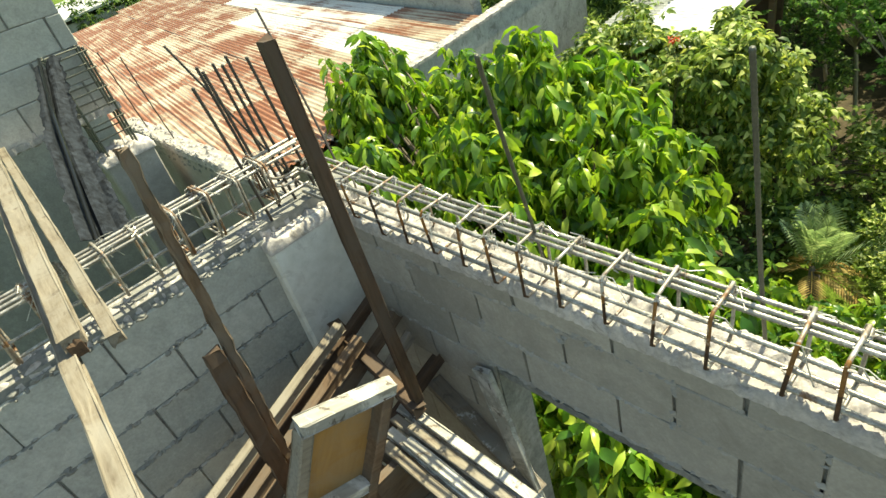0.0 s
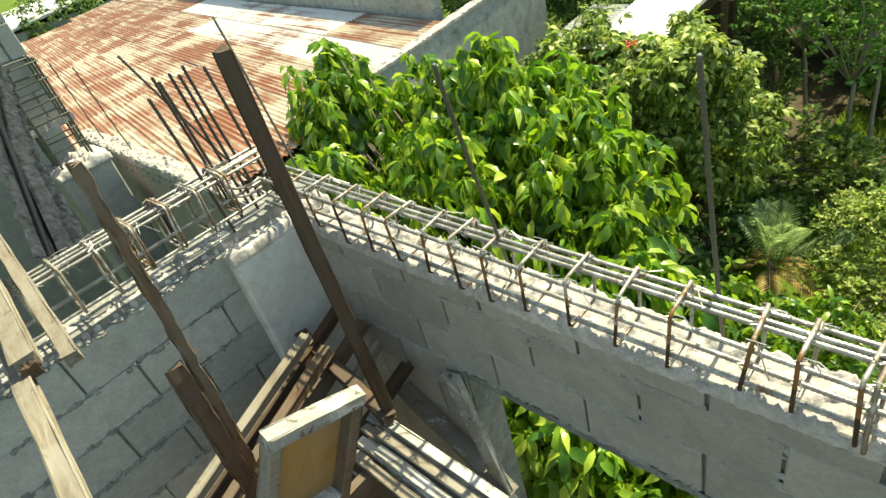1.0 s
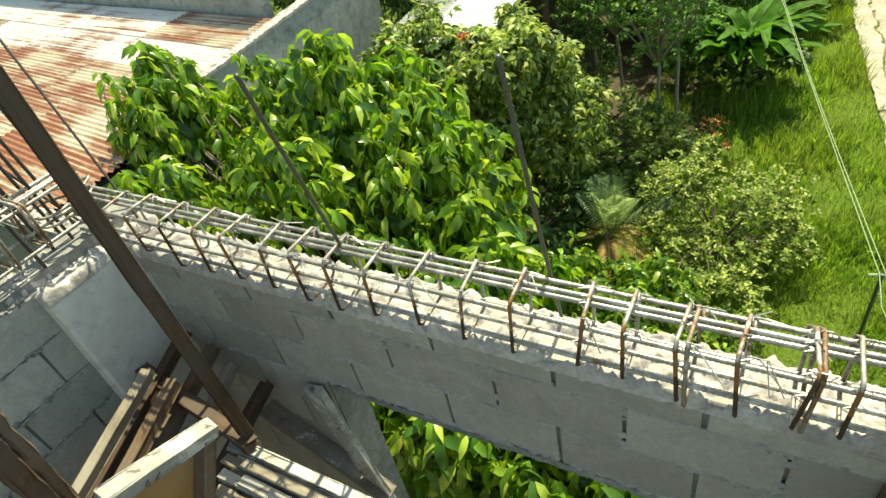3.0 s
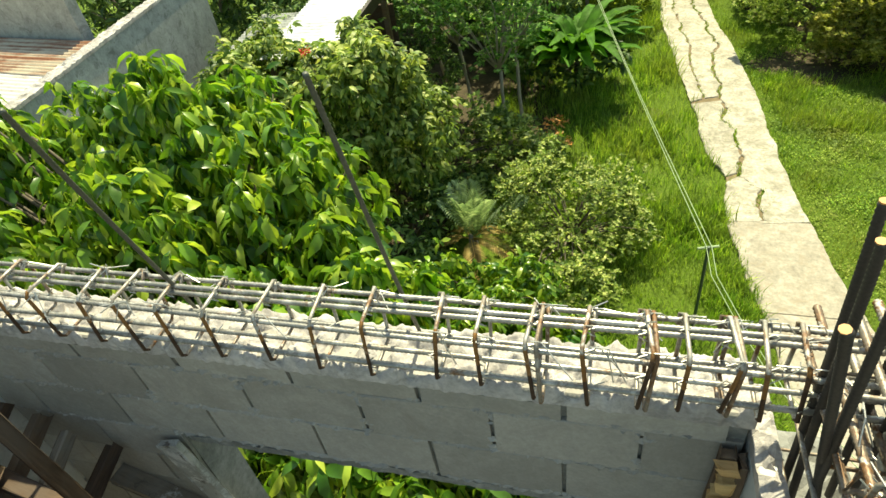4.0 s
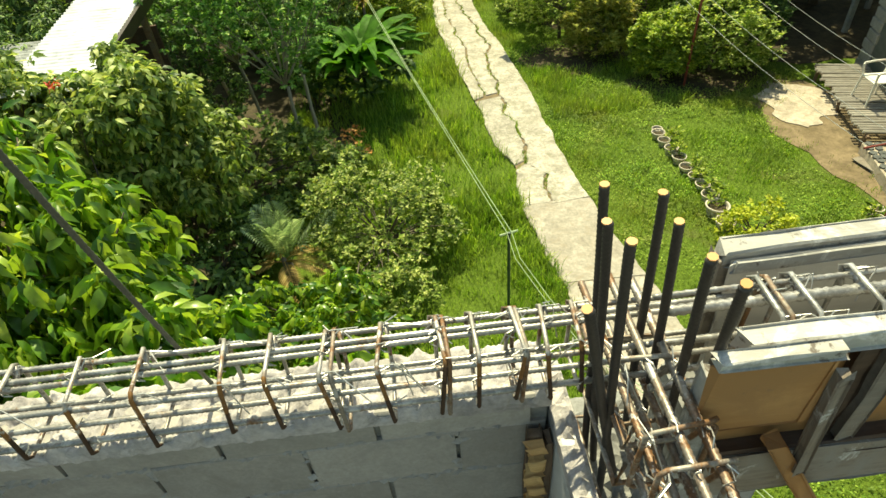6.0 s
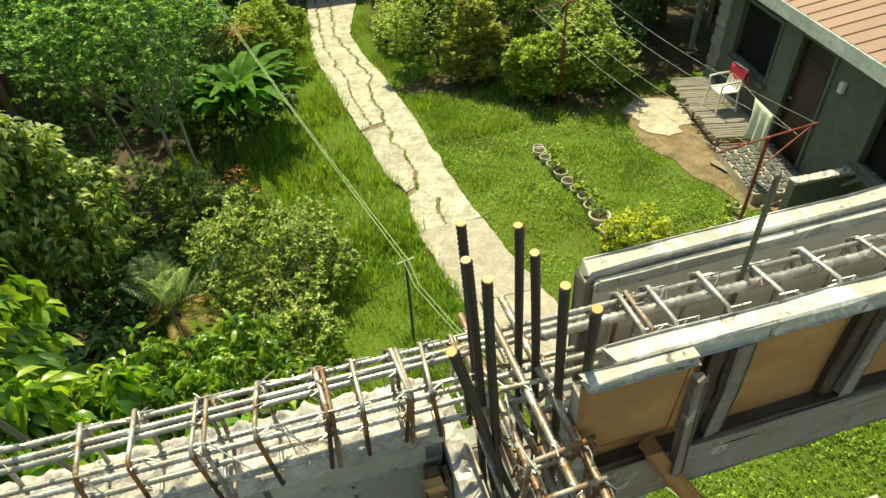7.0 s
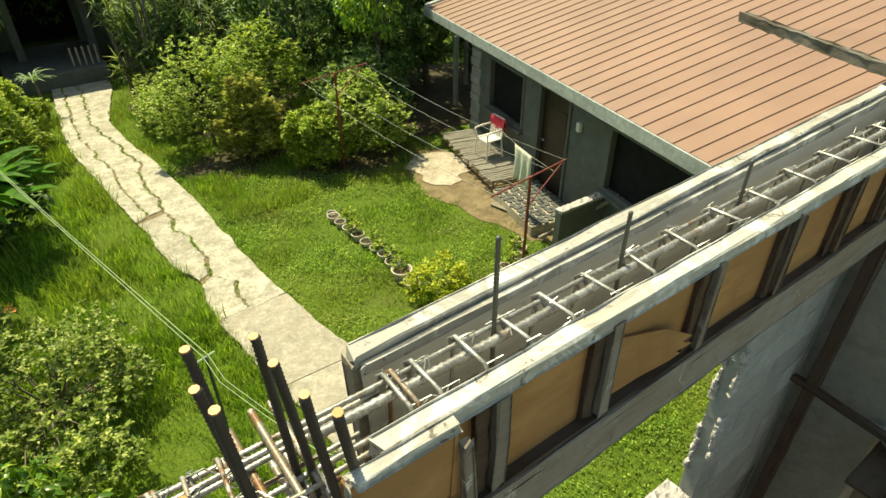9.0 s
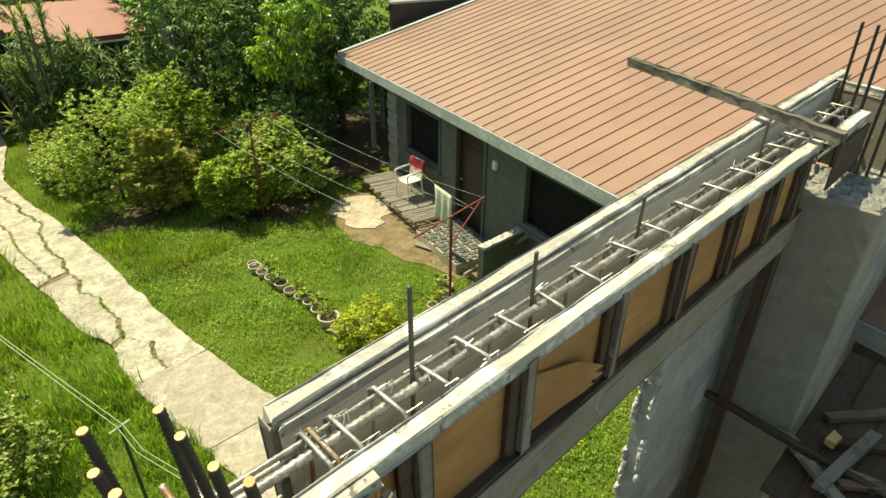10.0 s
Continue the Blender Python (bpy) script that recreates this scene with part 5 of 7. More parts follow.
def under_shrub(x, y):
    """Where grass is left out so the shade-dark earth under the shrubs shows."""
    return ((x - 3.85) / 1.25) ** 2 + ((y - 11.1) / 0.75) ** 2 < 1, ((x - 5.6) / 1.25) ** 2 + ((y - 9.45) / 0.62) ** 2 < 1


def lawn(name, label, n, x0, x1, y0, y1, size, material, side, seed, keep=None):
    r = np.random.default_rng(seed)
    x, y = r.uniform(x0, x1, n), r.uniform(y0, y1, n)
    clump = np.sin(x * 2.1 + np.sin(y * 1.7)) * np.sin(y * 2.4 + np.cos(x * 1.3)) + 0.6 * np.sin(x * 6.3 + 2 * np.sin(y * 4.1)) * np.sin(y * 5.7 + x)
    ok = clump + r.uniform(-1.1, 1.3, n) > -0.45
    yy = np.clip(y, 2.0, 19)
    if side == "left":
        ok &= x < np.interp(yy, PY, PXL) + 0.06 * r.normal(size=n)
    else:
        ok &= (x > np.interp(yy, QY, QXR) - 0.02 + 0.04 * r.normal(size=n)) | (y < 2.0)
    if keep is not None:
        ok &= keep(x, y)
    if side == "right":
        one, two = under_shrub(x + 0.12 * r.normal(size=n), y + 0.12 * r.normal(size=n))
        ok &= ~(one | two)
    x, y, clump = x[ok], y[ok], clump[ok]
    k = len(x)
    rot = frames(r.uniform(0, math.tau, k), r.normal(0, 0.25, k), r.normal(0, 0.15, k))
    sz = size * r.uniform(0.5, 1.2, k) * (1 + 0.35 * np.clip(clump, -1, 1.2))
    ob = scatter(name, BLADE_V, BLADE_F, rot, sz, np.stack([x, y, np.full(k, -0.005)], -1), material, None, wide=r.uniform(0.8, 1.6, k) * (0.09 / size) ** 0.5)
    return tagged(ob, label, "grass", kind="stuff")


lawn("long_grass", "long bright green grass beside the path", 48000, -2.2, 2.2, 5.8, 16.0, 0.24, M_GRASS_LONG, "left", 1)
lawn("long_grass", "trodden bright grass round the line pole", 34000, -1.2, 2.2, 1.6, 6.6, 0.15, M_GRASS_LONG, "left", 14)
lawn("short_grass", "short bright green lawn grass", 150000, 0.3, 7.2, 0.25, 12.0, 0.075, M_GRASS_SHORT, "right", 2,
     keep=lambda x, y: ((x - 7.05) ** 2 + (y - 7.0) ** 2 / 5.0) > 1 + 0.45 * np.sin(x * 9 + 3 * np.sin(y * 5)) * np.sin(y * 8 + x * 3) - 0.35 * np.random.default_rng(3).random(len(x)))
lawn("grass_tufts", "scattered taller tufts in the lawn", 26000, 2.4, 7.0, 3.5, 12.0, 0.12, M_GRASS_LONG, "right", 6,
     keep=lambda x, y: (np.sin(x * 3.7 + 2 * np.sin(y * 2.2)) * np.sin(y * 3.1 + np.sin(x * 2.7)) > 0.25) & (((x - 7.05) ** 2 + (y - 7.0) ** 2 / 5.0) > 1))
def weeds(name, label, n, x0, x1, y0, y1, size, material, seed):
    """Low broad-leaved weeds between the grass."""
    r = np.random.default_rng(seed)
    x, y = r.uniform(x0, x1, n), r.uniform(y0, y1, n)
    patch = np.sin(x * 1.9 + 1.5 * np.sin(y * 1.3)) * np.sin(y * 2.2 + np.sin(x * 1.7)) + 0.5 * np.sin(x * 5.1 + y * 2.3) * np.sin(y * 4.7 - x)
    ok = (patch + r.uniform(-0.8, 0.8, n) > 0.0) & (x > np.interp(np.clip(y, 2.0, 19), QY, QXR) + 0.02) & (((x - 7.05) ** 2 + (y - 7.0) ** 2 / 5.0) > 1)
    x, y, patch = x[ok], y[ok], patch[ok]
    k = len(x)
    rot = frames(r.uniform(0, math.tau, k), r.normal(0.15, 0.35, k), r.normal(0, 0.4, k))
    z = r.uniform(0.02, 0.06, k) + 0.05 * np.clip(patch, 0, 1) * r.random(k)
    return tagged(scatter(name, OVAL_V, OVAL_F, rot, size * r.uniform(0.5, 1.3, k), np.stack([x, y, z], -1), material), label, "weeds", kind="stuff")


weeds("clover", "low bright green clover and weeds in the lawn", 80000, 2.3, 7.2, 0.3, 12.0, 0.037, M_GRASS_SHORT, 8)
lawn("grass_tufts", "tall grass tufts in the lawn", 7000, 2.6, 5.2, 8.6, 10.6, 0.17, M_GRASS_LONG, "right", 3)
bm = bmesh.new()
pts = [(6.35, 8.6), (6.85, 9.1), (7.45, 8.7), (7.62, 8.0), (7.25, 7.75), (6.95, 7.62), (6.6, 7.35), (6.35, 7.7), (6.3, 8.1)]
rim = []
for k, (x, y) in enumerate(pts):
    x2, y2 = pts[(k + 1) % len(pts)]
    for i in range(6):
        u = i / 6
        px, py = x + (x2 - x) * u, y + (y2 - y) * u
        rim.append((px + 0.16 * noise.noise(Vector((px * 3.1, py * 3.1, 4))), py + 0.16 * noise.noise(Vector((px * 3.1, py * 3.1, 9)))))
pts = rim
top = [bm.verts.new((x, y, 0.028)) for x, y in pts]
bot = [bm.verts.new((x + 0.03, y, -0.02)) for x, y in pts]
bm.faces.new(top)
for k in range(len(pts)):
    j = (k + 1) % len(pts)
    bm.faces.new([top[k], bot[k], bot[j], top[j]])
ob = part("concrete_patch", bm, M_PATCH, None)
tagged(ob, "broken sandy concrete slab on the bare ground", "concrete slab")
bm = bmesh.new()
c0 = bm.verts.new((7.05, 7.0, 0.016))
ring = [bm.verts.new((7.05 + (0.95 + 0.12 * math.sin(3 * a) + 0.08 * math.sin(11 * a)) * math.cos(a), 7.0 + (2.25 + 0.2 * math.sin(5 * a) + 0.15 * math.sin(13 * a)) * math.sin(a), 0.012)) for a in np.linspace(0, math.tau, 40, endpoint=False)]
for k in range(40):
    bm.faces.new([c0, ring[k], ring[(k + 1) % 40]])
tagged(part("bare_earth", bm, M_SOIL, None), "bare brown earth beside the platform", "earth", kind="structure")

# a dark disc on the ground that paints in shade under plants
def shade_earth_patch(label, cx4, cy4, rx, ry, seed):
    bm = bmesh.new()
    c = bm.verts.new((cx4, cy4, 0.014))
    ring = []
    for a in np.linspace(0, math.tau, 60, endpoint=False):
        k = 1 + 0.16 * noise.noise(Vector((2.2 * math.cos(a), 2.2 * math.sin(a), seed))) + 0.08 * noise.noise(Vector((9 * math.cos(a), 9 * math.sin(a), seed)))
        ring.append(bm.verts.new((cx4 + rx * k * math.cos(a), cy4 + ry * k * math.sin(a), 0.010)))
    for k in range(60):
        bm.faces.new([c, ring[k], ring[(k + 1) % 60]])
    tagged(part("bare_earth", bm, M_EARTH_SHADE, None), label, "earth", kind="structure")


shade_earth_patch("earth darkened for the shade under the trees", -5.2, 8.6, 4.2, 5.2, 3.0)
shade_earth_patch("earth darkened for the shade behind the house corner", 9.6, 12.0, 2.9, 2.6, 5.0)
shade_earth_patch("earth darkened for the shade under the garden shrubs", 4.6, 15.2, 2.0, 2.9, 7.0)
shade_earth_patch("earth darkened for the shade under the rounded shrubs", 3.85, 11.15, 1.4, 0.9, 8.0)
shade_earth_patch("earth darkened for the shade under the shrubs by the clothes lines", 5.6, 9.5, 1.35, 0.75, 9.0)
lawn("sparse_grass", "thin grass creeping over the bare earth", 9000, 6.0, 8.0, 5.0, 9.6, 0.06, M_GRASS_SHORT, "right", 9,
     keep=lambda x, y: np.random.default_rng(4).random(len(x)) < 0.35 * ((x - 7.05) ** 2 + (y - 7.0) ** 2 / 5.0))

lawn("verge_grass", "soft green verge grass under the shrubs", 26000, 2.0, 5.2, 11.6, 18.4, 0.11, M_GRASS_SHORT, "right", 12)
lawn("verge_grass", "shaded grass between the shrubs and the house", 9000, 5.0, 7.4, 9.0, 11.5, 0.09, M_GRASS_SHORT, "right", 13)
# ---- trees and shrubs ----
tree("broadleaf_tree", "large tree with drooping glossy bright green leaves behind the wall", "tree", (-3.6, 2.7, 0),
     [((-4.7, 2.9, 2.45), (1.35, 0.9, 1.05)), ((-3.0, 2.7, 2.5), (1.0, 0.9, 1.05)), ((-5.9, 2.6, 2.9), (0.6, 0.5, 0.80)), ((-5.65, 2.7, 3.55), (0.26, 0.22, 0.34)), ((-2.45, 2.6, 2.45), (0.65, 0.8, 0.9)), ((-3.5, 3.0, 2.80), (0.9, 0.8, 0.95)), ((-3.6, 2.0, 2.4), (1.1, 0.7, 1.0)),
      ((-2.1, 2.0, 2.0), (0.65, 0.65, 0.8)), ((-1.5, 1.7, 1.5), (0.6, 0.5, 0.6)), ((-2.9, 1.2, 1.9), (1.1, 0.5, 0.9)), ((-0.9, 1.6, 1.3), (0.45, 0.45, 0.5)), ((-0.9, 1.0, 1.3), (0.7, 0.35, 0.7)), ((-4.7, 1.5, 2.5), (0.75, 0.5, 0.8)), ((-5.5, 2.4, 3.2), (0.5, 0.45, 0.6)), ((-1.6, 0.62, 2.2), (0.75, 0.24, 0.5)), ((-0.9, 0.6, 2.2), (0.5, 0.22, 0.5)), ((-1.7, 1.15, 2.65), (0.9, 0.35, 0.45)), ((-0.7, 1.15, 2.45), (0.7, 0.35, 0.4))],
     3500, 8, 0.200, -0.98, M_LEAF_BIG, 0.12, 21, wide=1.3, inner=0.5, rag=16)
tree("young_shrub", "young shrub with bright green glossy leaves behind the wall", "shrub", (-1.4, 3.6, 0),
     [((-1.75, 3.6, 0.75), (0.6, 0.5, 0.55)), ((-1.0, 3.6, 0.7), (0.5, 0.45, 0.5)), ((-1.4, 3.2, 0.6), (0.6, 0.45, 0.45)), ((-0.55, 3.35, 0.62), (0.35, 0.3, 0.3))], 560, 7, 0.135, -0.6, M_LEAF_BIG, 0.03, 27, wide=1.4, rag=14)
tree("round_tree", "dense tree with pale-backed green leaves behind the broadleaf tree", "tree", (-3.2, 5.6, 0),
     [((-4.2, 5.4, 2.15), (0.9, 0.8, 0.95)), ((-3.2, 5.4, 2.15), (0.75, 0.8, 0.9)), ((-2.6, 5.5, 1.75), (0.6, 0.7, 0.9)), ((-3.5, 5.0, 1.5), (0.7, 0.5, 0.6))],
     2100, 9, 0.125, -0.45, M_LEAF_MID, 0.08, 22, wide=1.5, rag=12)
tree("small_leaf_shrub", "round shrub with small speckled green leaves beside the long grass", "shrub", (-0.5, 5.6, 0),
     [((-0.7, 5.6, 0.65), (0.75, 0.7, 0.62)), ((0.05, 6.0, 0.5), (0.5, 0.55, 0.5)), ((-1.05, 5.9, 0.6), (0.5, 0.5, 0.6)), ((-0.3, 4.9, 0.45), (0.65, 0.45, 0.45)), ((-0.2, 5.5, 0.8), (0.45, 0.5, 0.5)), ((-1.0, 5.0, 0.5), (0.4, 0.4, 0.45)), ((0.3, 5.4, 0.35), (0.35, 0.4, 0.35)), ((-0.35, 4.35, 0.42), (0.5, 0.4, 0.42)), ((-0.75, 4.05, 0.38), (0.45, 0.4, 0.4))],
     1400, 10, 0.062, 0.15, M_LEAF_SMALL, 0.04, 23, "oval", inner=0.35, rag=26)
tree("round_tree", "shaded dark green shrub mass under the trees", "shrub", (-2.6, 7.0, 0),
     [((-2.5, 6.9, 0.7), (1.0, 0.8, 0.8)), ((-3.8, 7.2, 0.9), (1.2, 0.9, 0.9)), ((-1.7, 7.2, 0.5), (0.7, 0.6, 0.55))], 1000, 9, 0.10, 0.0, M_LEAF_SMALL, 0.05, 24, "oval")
for k, (bx, by, tx, ty, h) in enumerate(((-1.65, 7.8, -2.0, 8.2, 3.2), (-1.55, 8.4, -1.7, 8.9, 3.3), (-3.4, 10.4, -3.9, 9.9, 3.6), (-2.6, 9.2, -3.0, 9.4, 3.1))):
    tree("slender_tree", "slender pale-stemmed tree with feathery foliage", "tree", (bx, by, 0),
         [((tx, ty, h), (1.1, 1.0, 0.75)), ((tx - 0.7, ty - 0.3, h - 0.5), (0.8, 0.8, 0.6)), ((tx + 0.5, ty + 0.2, h - 0.6), (0.7, 0.7, 0.5)), ((tx + 0.2, ty - 0.2, h - 1.3), (0.6, 0.6, 0.7))],
         640, 13, 0.078, -0.15, M_LEAF_FEATHER, 0.034, 30 + k, "oval", "slender trees", inner=0.35, bark=M_BARK_PALE)
for k, (x, y, s, mm, lab) in enumerate((
        (3.55, 12.1, (1.05, 0.95, 1.15), M_LEAF_GARDEN, "rounded green garden shrub by the path"), (4.05, 10.95, (0.6, 0.6, 0.75), M_LEAF_RED, "bronze-tinted leafy shrub in the lawn"),
        (4.9, 12.3, (0.95, 0.9, 1.2), M_LEAF_YEL, "tall yellow-green shrub in full sun"), (5.95, 9.75, (0.9, 0.8, 0.85), M_LEAF_GARDEN, "leafy green shrub with pale flowers"),
        (5.0, 9.75, (0.55, 0.5, 0.62), M_LEAF_YEL, "yellow-green leafy shrub by the clothes lines"), (0.05, 14.7, (0.6, 0.7, 0.7), M_LEAF_YEL, "yellow-green clipped shrub beside the path"),
        (-0.25, 13.2, (0.68, 0.7, 0.8), M_LEAF_YEL, "yellow-green shrub beside the path"), (2.95, 13.8, (0.5, 0.8, 0.7), M_LEAF_GARDEN, "small green shrub at the path edge"),
        (6.6, 10.6, (0.9, 0.8, 0.9), M_LEAF_DARK, "dark green shrub in the shade"), (4.36, 4.78, (0.44, 0.36, 0.34), M_LEAF_GOLD, "small bright yellow-green shrub by the pots"))):
    lift = 1.02 if s[0] > 0.53 else 0.85
    tree("garden_shrub", lab, "shrub", (x, y, 0), [((x, y, s[2] * lift), s), ((x + s[0] * 0.5, y - s[1] * 0.4, s[2] * (lift - 0.22)), tuple(v * 0.65 for v in s)), ((x - s[0] * 0.55, y + s[1] * 0.2, s[2] * (lift - 0.25)), tuple(v * 0.6 for v in s))],
         1350 if s[0] > 0.53 else (700 if mm is not M_LEAF_GOLD else 210), 9, 0.078 if s[0] > 0.53 else 0.065, 0.05, mm, 0.035, 50 + k, "oval", rag=12, inner=0.55)


def strap_plant(name, label, base, n, length, seed, material, width=0.16, lift=0.9, rise=(0.45, 1.45), droop=0.30):
    rnd = random.Random(seed)
    ob = thing(name, label, "plant", base)
    bm = bmesh.new()
    add_tube(bm, [(0.04, 0.02, -base[2]), (0.01, 0.0, -base[2] * 0.4), (0, 0, 0.08)], [0.05, 0.04, 0.03], 8)
    part("stem", bm, M_BARK, ob, smooth=True)
    for k in range(n):
        yaw = k * 2.4 + rnd.uniform(-0.5, 0.5)
        el = rnd.uniform(*rise) * lift
        ln = length * rnd.uniform(0.55, 1.1)
        side = rnd.uniform(-0.35, 0.35)
        bm = bmesh.new()
        prev = None
        for i in range(9):
            s = i / 8
            bend = el - 0.7 * s * s
            r = ln * s * math.cos(bend * 0.85)
            z = ln * s * math.sin(el) * (1 - droop * s) - droop * ln * s ** 3
            w = width * math.sin(math.pi * min(0.97, 0.12 + 0.86 * s)) ** 0.8 * (1 + 0.12 * math.sin(i * 3))
            c = Vector((r * math.cos(yaw + side * s), r * math.sin(yaw + side * s), max(0.03, z + 0.05 + 0.22 * width * math.sin(s * 9 + k))))
            sd = Vector((-math.sin(yaw), math.cos(yaw), 0)) * w / 2
            row = [bm.verts.new(c - sd + Vector((0, 0, 0.25 * w))), bm.verts.new(c), bm.verts.new(c + sd + Vector((0, 0, 0.25 * w)))]
            if prev:
                bm.faces.new([prev[0], prev[1], row[1], row[0]])
                bm.faces.new([prev[1], prev[2], row[2], row[1]])
            prev = row
        part("leaf", bm, material, ob, smooth=True)
    return ob


strap_plant("nest_fern", "large nest fern with broad glossy strap leaves", (-0.75, 10.0, 0.65), 84, 1.35, 5, M_LEAF_FERN, 0.25, 1.0, (0.55, 1.56), 0.22)
tree("broadleaf_clump", "dense clump of broad dark green leaves round the nest fern", "plant", (-0.85, 10.3, 0),
     [((-0.9, 10.3, 0.5), (0.65, 0.5, 0.5)), ((-0.3, 10.5, 0.45), (0.4, 0.4, 0.4)), ((-1.6, 10.2, 0.6), (0.5, 0.4, 0.5))], 150, 7, 0.20, 0.1, M_LEAF_DARK, 0.03, 28, wide=1.6, rag=10)
strap_plant("spiky_plant", "pale spiky plant in the shade beside the far porch", (-0.53, 17.0, 0.8), 30, 0.6, 16, M_LEAF_PALM, 0.045, 1.0)
strap_plant("spiky_plant", "pale spiky plant at the end of the path", (0.80, 16.4, 0.8), 30, 0.55, 17, M_LEAF_PALM, 0.045, 1.0)
strap_plant("spiky_plant", "straw-coloured spiky plant beside the path", (-0.72, 12.5, 1.05), 34, 0.6, 6, M_LEAF_DRY, 0.04, 1.0)


def palm(base, n, length, seed, material, label, droop=0.9, el0=(0.3, 1.2)):
    rnd = random.Random(seed)
    ob = thing("small_palm", label, "palm", base)
    bm = bmesh.new()
    add_tube(bm, [(0, 0, 0), (0.01, 0, 0.25), (0.0, 0.01, 0.5)], [0.05, 0.045, 0.03], 8)
    part("trunk", bm, M_BARK, ob, smooth=True)
    for k in range(n):
        yaw, el = k * 2.4 + rnd.uniform(-0.3, 0.3), rnd.uniform(*el0)
        bm = bmesh.new()
        ln = length * rnd.uniform(0.8, 1.1)
        def at(s):
            return Vector((ln * s * math.cos(el) * math.cos(yaw), ln * s * math.cos(el) * math.sin(yaw), 0.45 + ln * s * math.sin(el) - droop * ln * s * s * 0.55))
        add_tube(bm, [at(i / 8) for i in range(9)], [0.010 - 0.001 * i for i in range(9)], 4)
        for i in range(4, 22):
            s = i / 22
            p0, d = at(s), (at(s + 0.02) - at(s)).normalized()
            sd = d.cross(Vector((0, 0, 1))).normalized()
            ll = 0.27 * ln * math.sin(math.pi * (0.15 + 0.82 * s)) 
            for g in (-1, 1):
                e = p0 + (sd * g * 0.75 + d * 0.6 + Vector((0, 0, -0.12))) * ll
                q = p0.lerp(e, 0.45) + Vector((0, 0, 0.02 * ln))
                w = d * 0.015
                vs = [bm.verts.new(v) for v in (p0, q + w, e, q - w)]
                bm.faces.new(vs)
        part("frond", bm, material, ob)
    return ob


palm((-1.72, 5.05, -0.10), 11, 1.15, 3, M_LEAF_PALM, "small grey-green palm with feathery fronds", 0.5, (0.9, 1.5))
palm((-1.72, 4.85, 0.1), 7, 0.75, 4, M_LEAF_DRY, "dry yellow palm fronds drooping low", 1.2, (0.1, 0.5))
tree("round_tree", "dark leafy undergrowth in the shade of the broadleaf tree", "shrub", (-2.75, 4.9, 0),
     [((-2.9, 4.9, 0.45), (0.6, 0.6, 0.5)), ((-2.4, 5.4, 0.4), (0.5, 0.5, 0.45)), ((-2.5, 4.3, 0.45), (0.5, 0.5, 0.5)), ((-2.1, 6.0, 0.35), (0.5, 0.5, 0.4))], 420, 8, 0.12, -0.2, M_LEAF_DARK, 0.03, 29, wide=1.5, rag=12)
tree("flowering_plant", "low plant with orange flowers in the long grass", "plant", (-0.95, 7.9, 0), [((-0.95, 7.9, 0.35), (0.32, 0.28, 0.25))], 45, 5, 0.06, 0.3, M_FLOWER, 0.01, 77, "oval")
tree("red_shoot", "red young leaves on a shoot of the round tree", "plant", (-3.3, 4.75, 0), [((-3.25, 4.68, 3.15), (0.05, 0.05, 0.06))], 4, 5, 0.07, 0.0, M_RED_LEAF, 0.01, 78)

# dark woods behind, leaves kept dark for the deep shade: one tree, copied
wood = tree("woodland_tree", "dark green tree standing in for deep shade", "tree", (-6.5, 11.0, 0),
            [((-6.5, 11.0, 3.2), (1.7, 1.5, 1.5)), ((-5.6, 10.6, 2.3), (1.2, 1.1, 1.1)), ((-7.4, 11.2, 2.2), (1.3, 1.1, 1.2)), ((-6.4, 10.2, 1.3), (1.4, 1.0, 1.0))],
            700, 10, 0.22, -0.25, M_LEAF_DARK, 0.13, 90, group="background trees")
# copies near (9.7, 12.6) are added to shade the ground behind the house
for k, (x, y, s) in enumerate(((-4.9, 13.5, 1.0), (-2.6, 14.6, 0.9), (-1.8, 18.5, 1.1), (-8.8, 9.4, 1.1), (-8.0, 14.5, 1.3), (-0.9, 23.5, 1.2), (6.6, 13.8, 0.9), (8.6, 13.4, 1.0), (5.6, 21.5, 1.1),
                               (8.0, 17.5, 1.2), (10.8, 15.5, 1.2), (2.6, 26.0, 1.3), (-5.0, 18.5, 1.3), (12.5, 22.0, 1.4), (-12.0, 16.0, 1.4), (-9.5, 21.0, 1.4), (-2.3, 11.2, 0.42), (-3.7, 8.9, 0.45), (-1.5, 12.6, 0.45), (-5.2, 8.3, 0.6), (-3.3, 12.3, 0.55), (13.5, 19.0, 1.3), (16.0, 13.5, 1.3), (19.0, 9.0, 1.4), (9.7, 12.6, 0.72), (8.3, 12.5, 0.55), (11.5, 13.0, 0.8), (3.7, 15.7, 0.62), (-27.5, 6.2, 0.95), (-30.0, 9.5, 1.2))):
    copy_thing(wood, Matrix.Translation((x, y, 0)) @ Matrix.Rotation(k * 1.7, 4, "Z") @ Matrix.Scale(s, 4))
tree("light_tree", "bright green tree with drooping leaves catching the sun beyond the shrubs", "tree", (7.5, 11.5, 0), [((7.45, 11.3, 3.1), (0.60, 0.55, 0.65)), ((6.95, 11.2, 2.65), (0.45, 0.42, 0.55)), ((8.1, 11.4, 3.3), (0.5, 0.45, 0.6)), ((7.5, 11.2, 2.3), (0.4, 0.35, 0.4))], 420, 8, 0.15, -0.75, M_LEAF_BIG, 0.05, 95, wide=1.2, rag=14)
rng = np.random.default_rng(5)
ys = rng.uniform(6.2, 18.5, 4400)
xs = np.array([path_crack(float(y)) if rng.random() < 0.6 or y < 9.6 else path_side_crack(float(y)) for y in ys]) + rng.normal(0, 0.024, len(ys)) * (1 + np.sin(ys * 4.3))
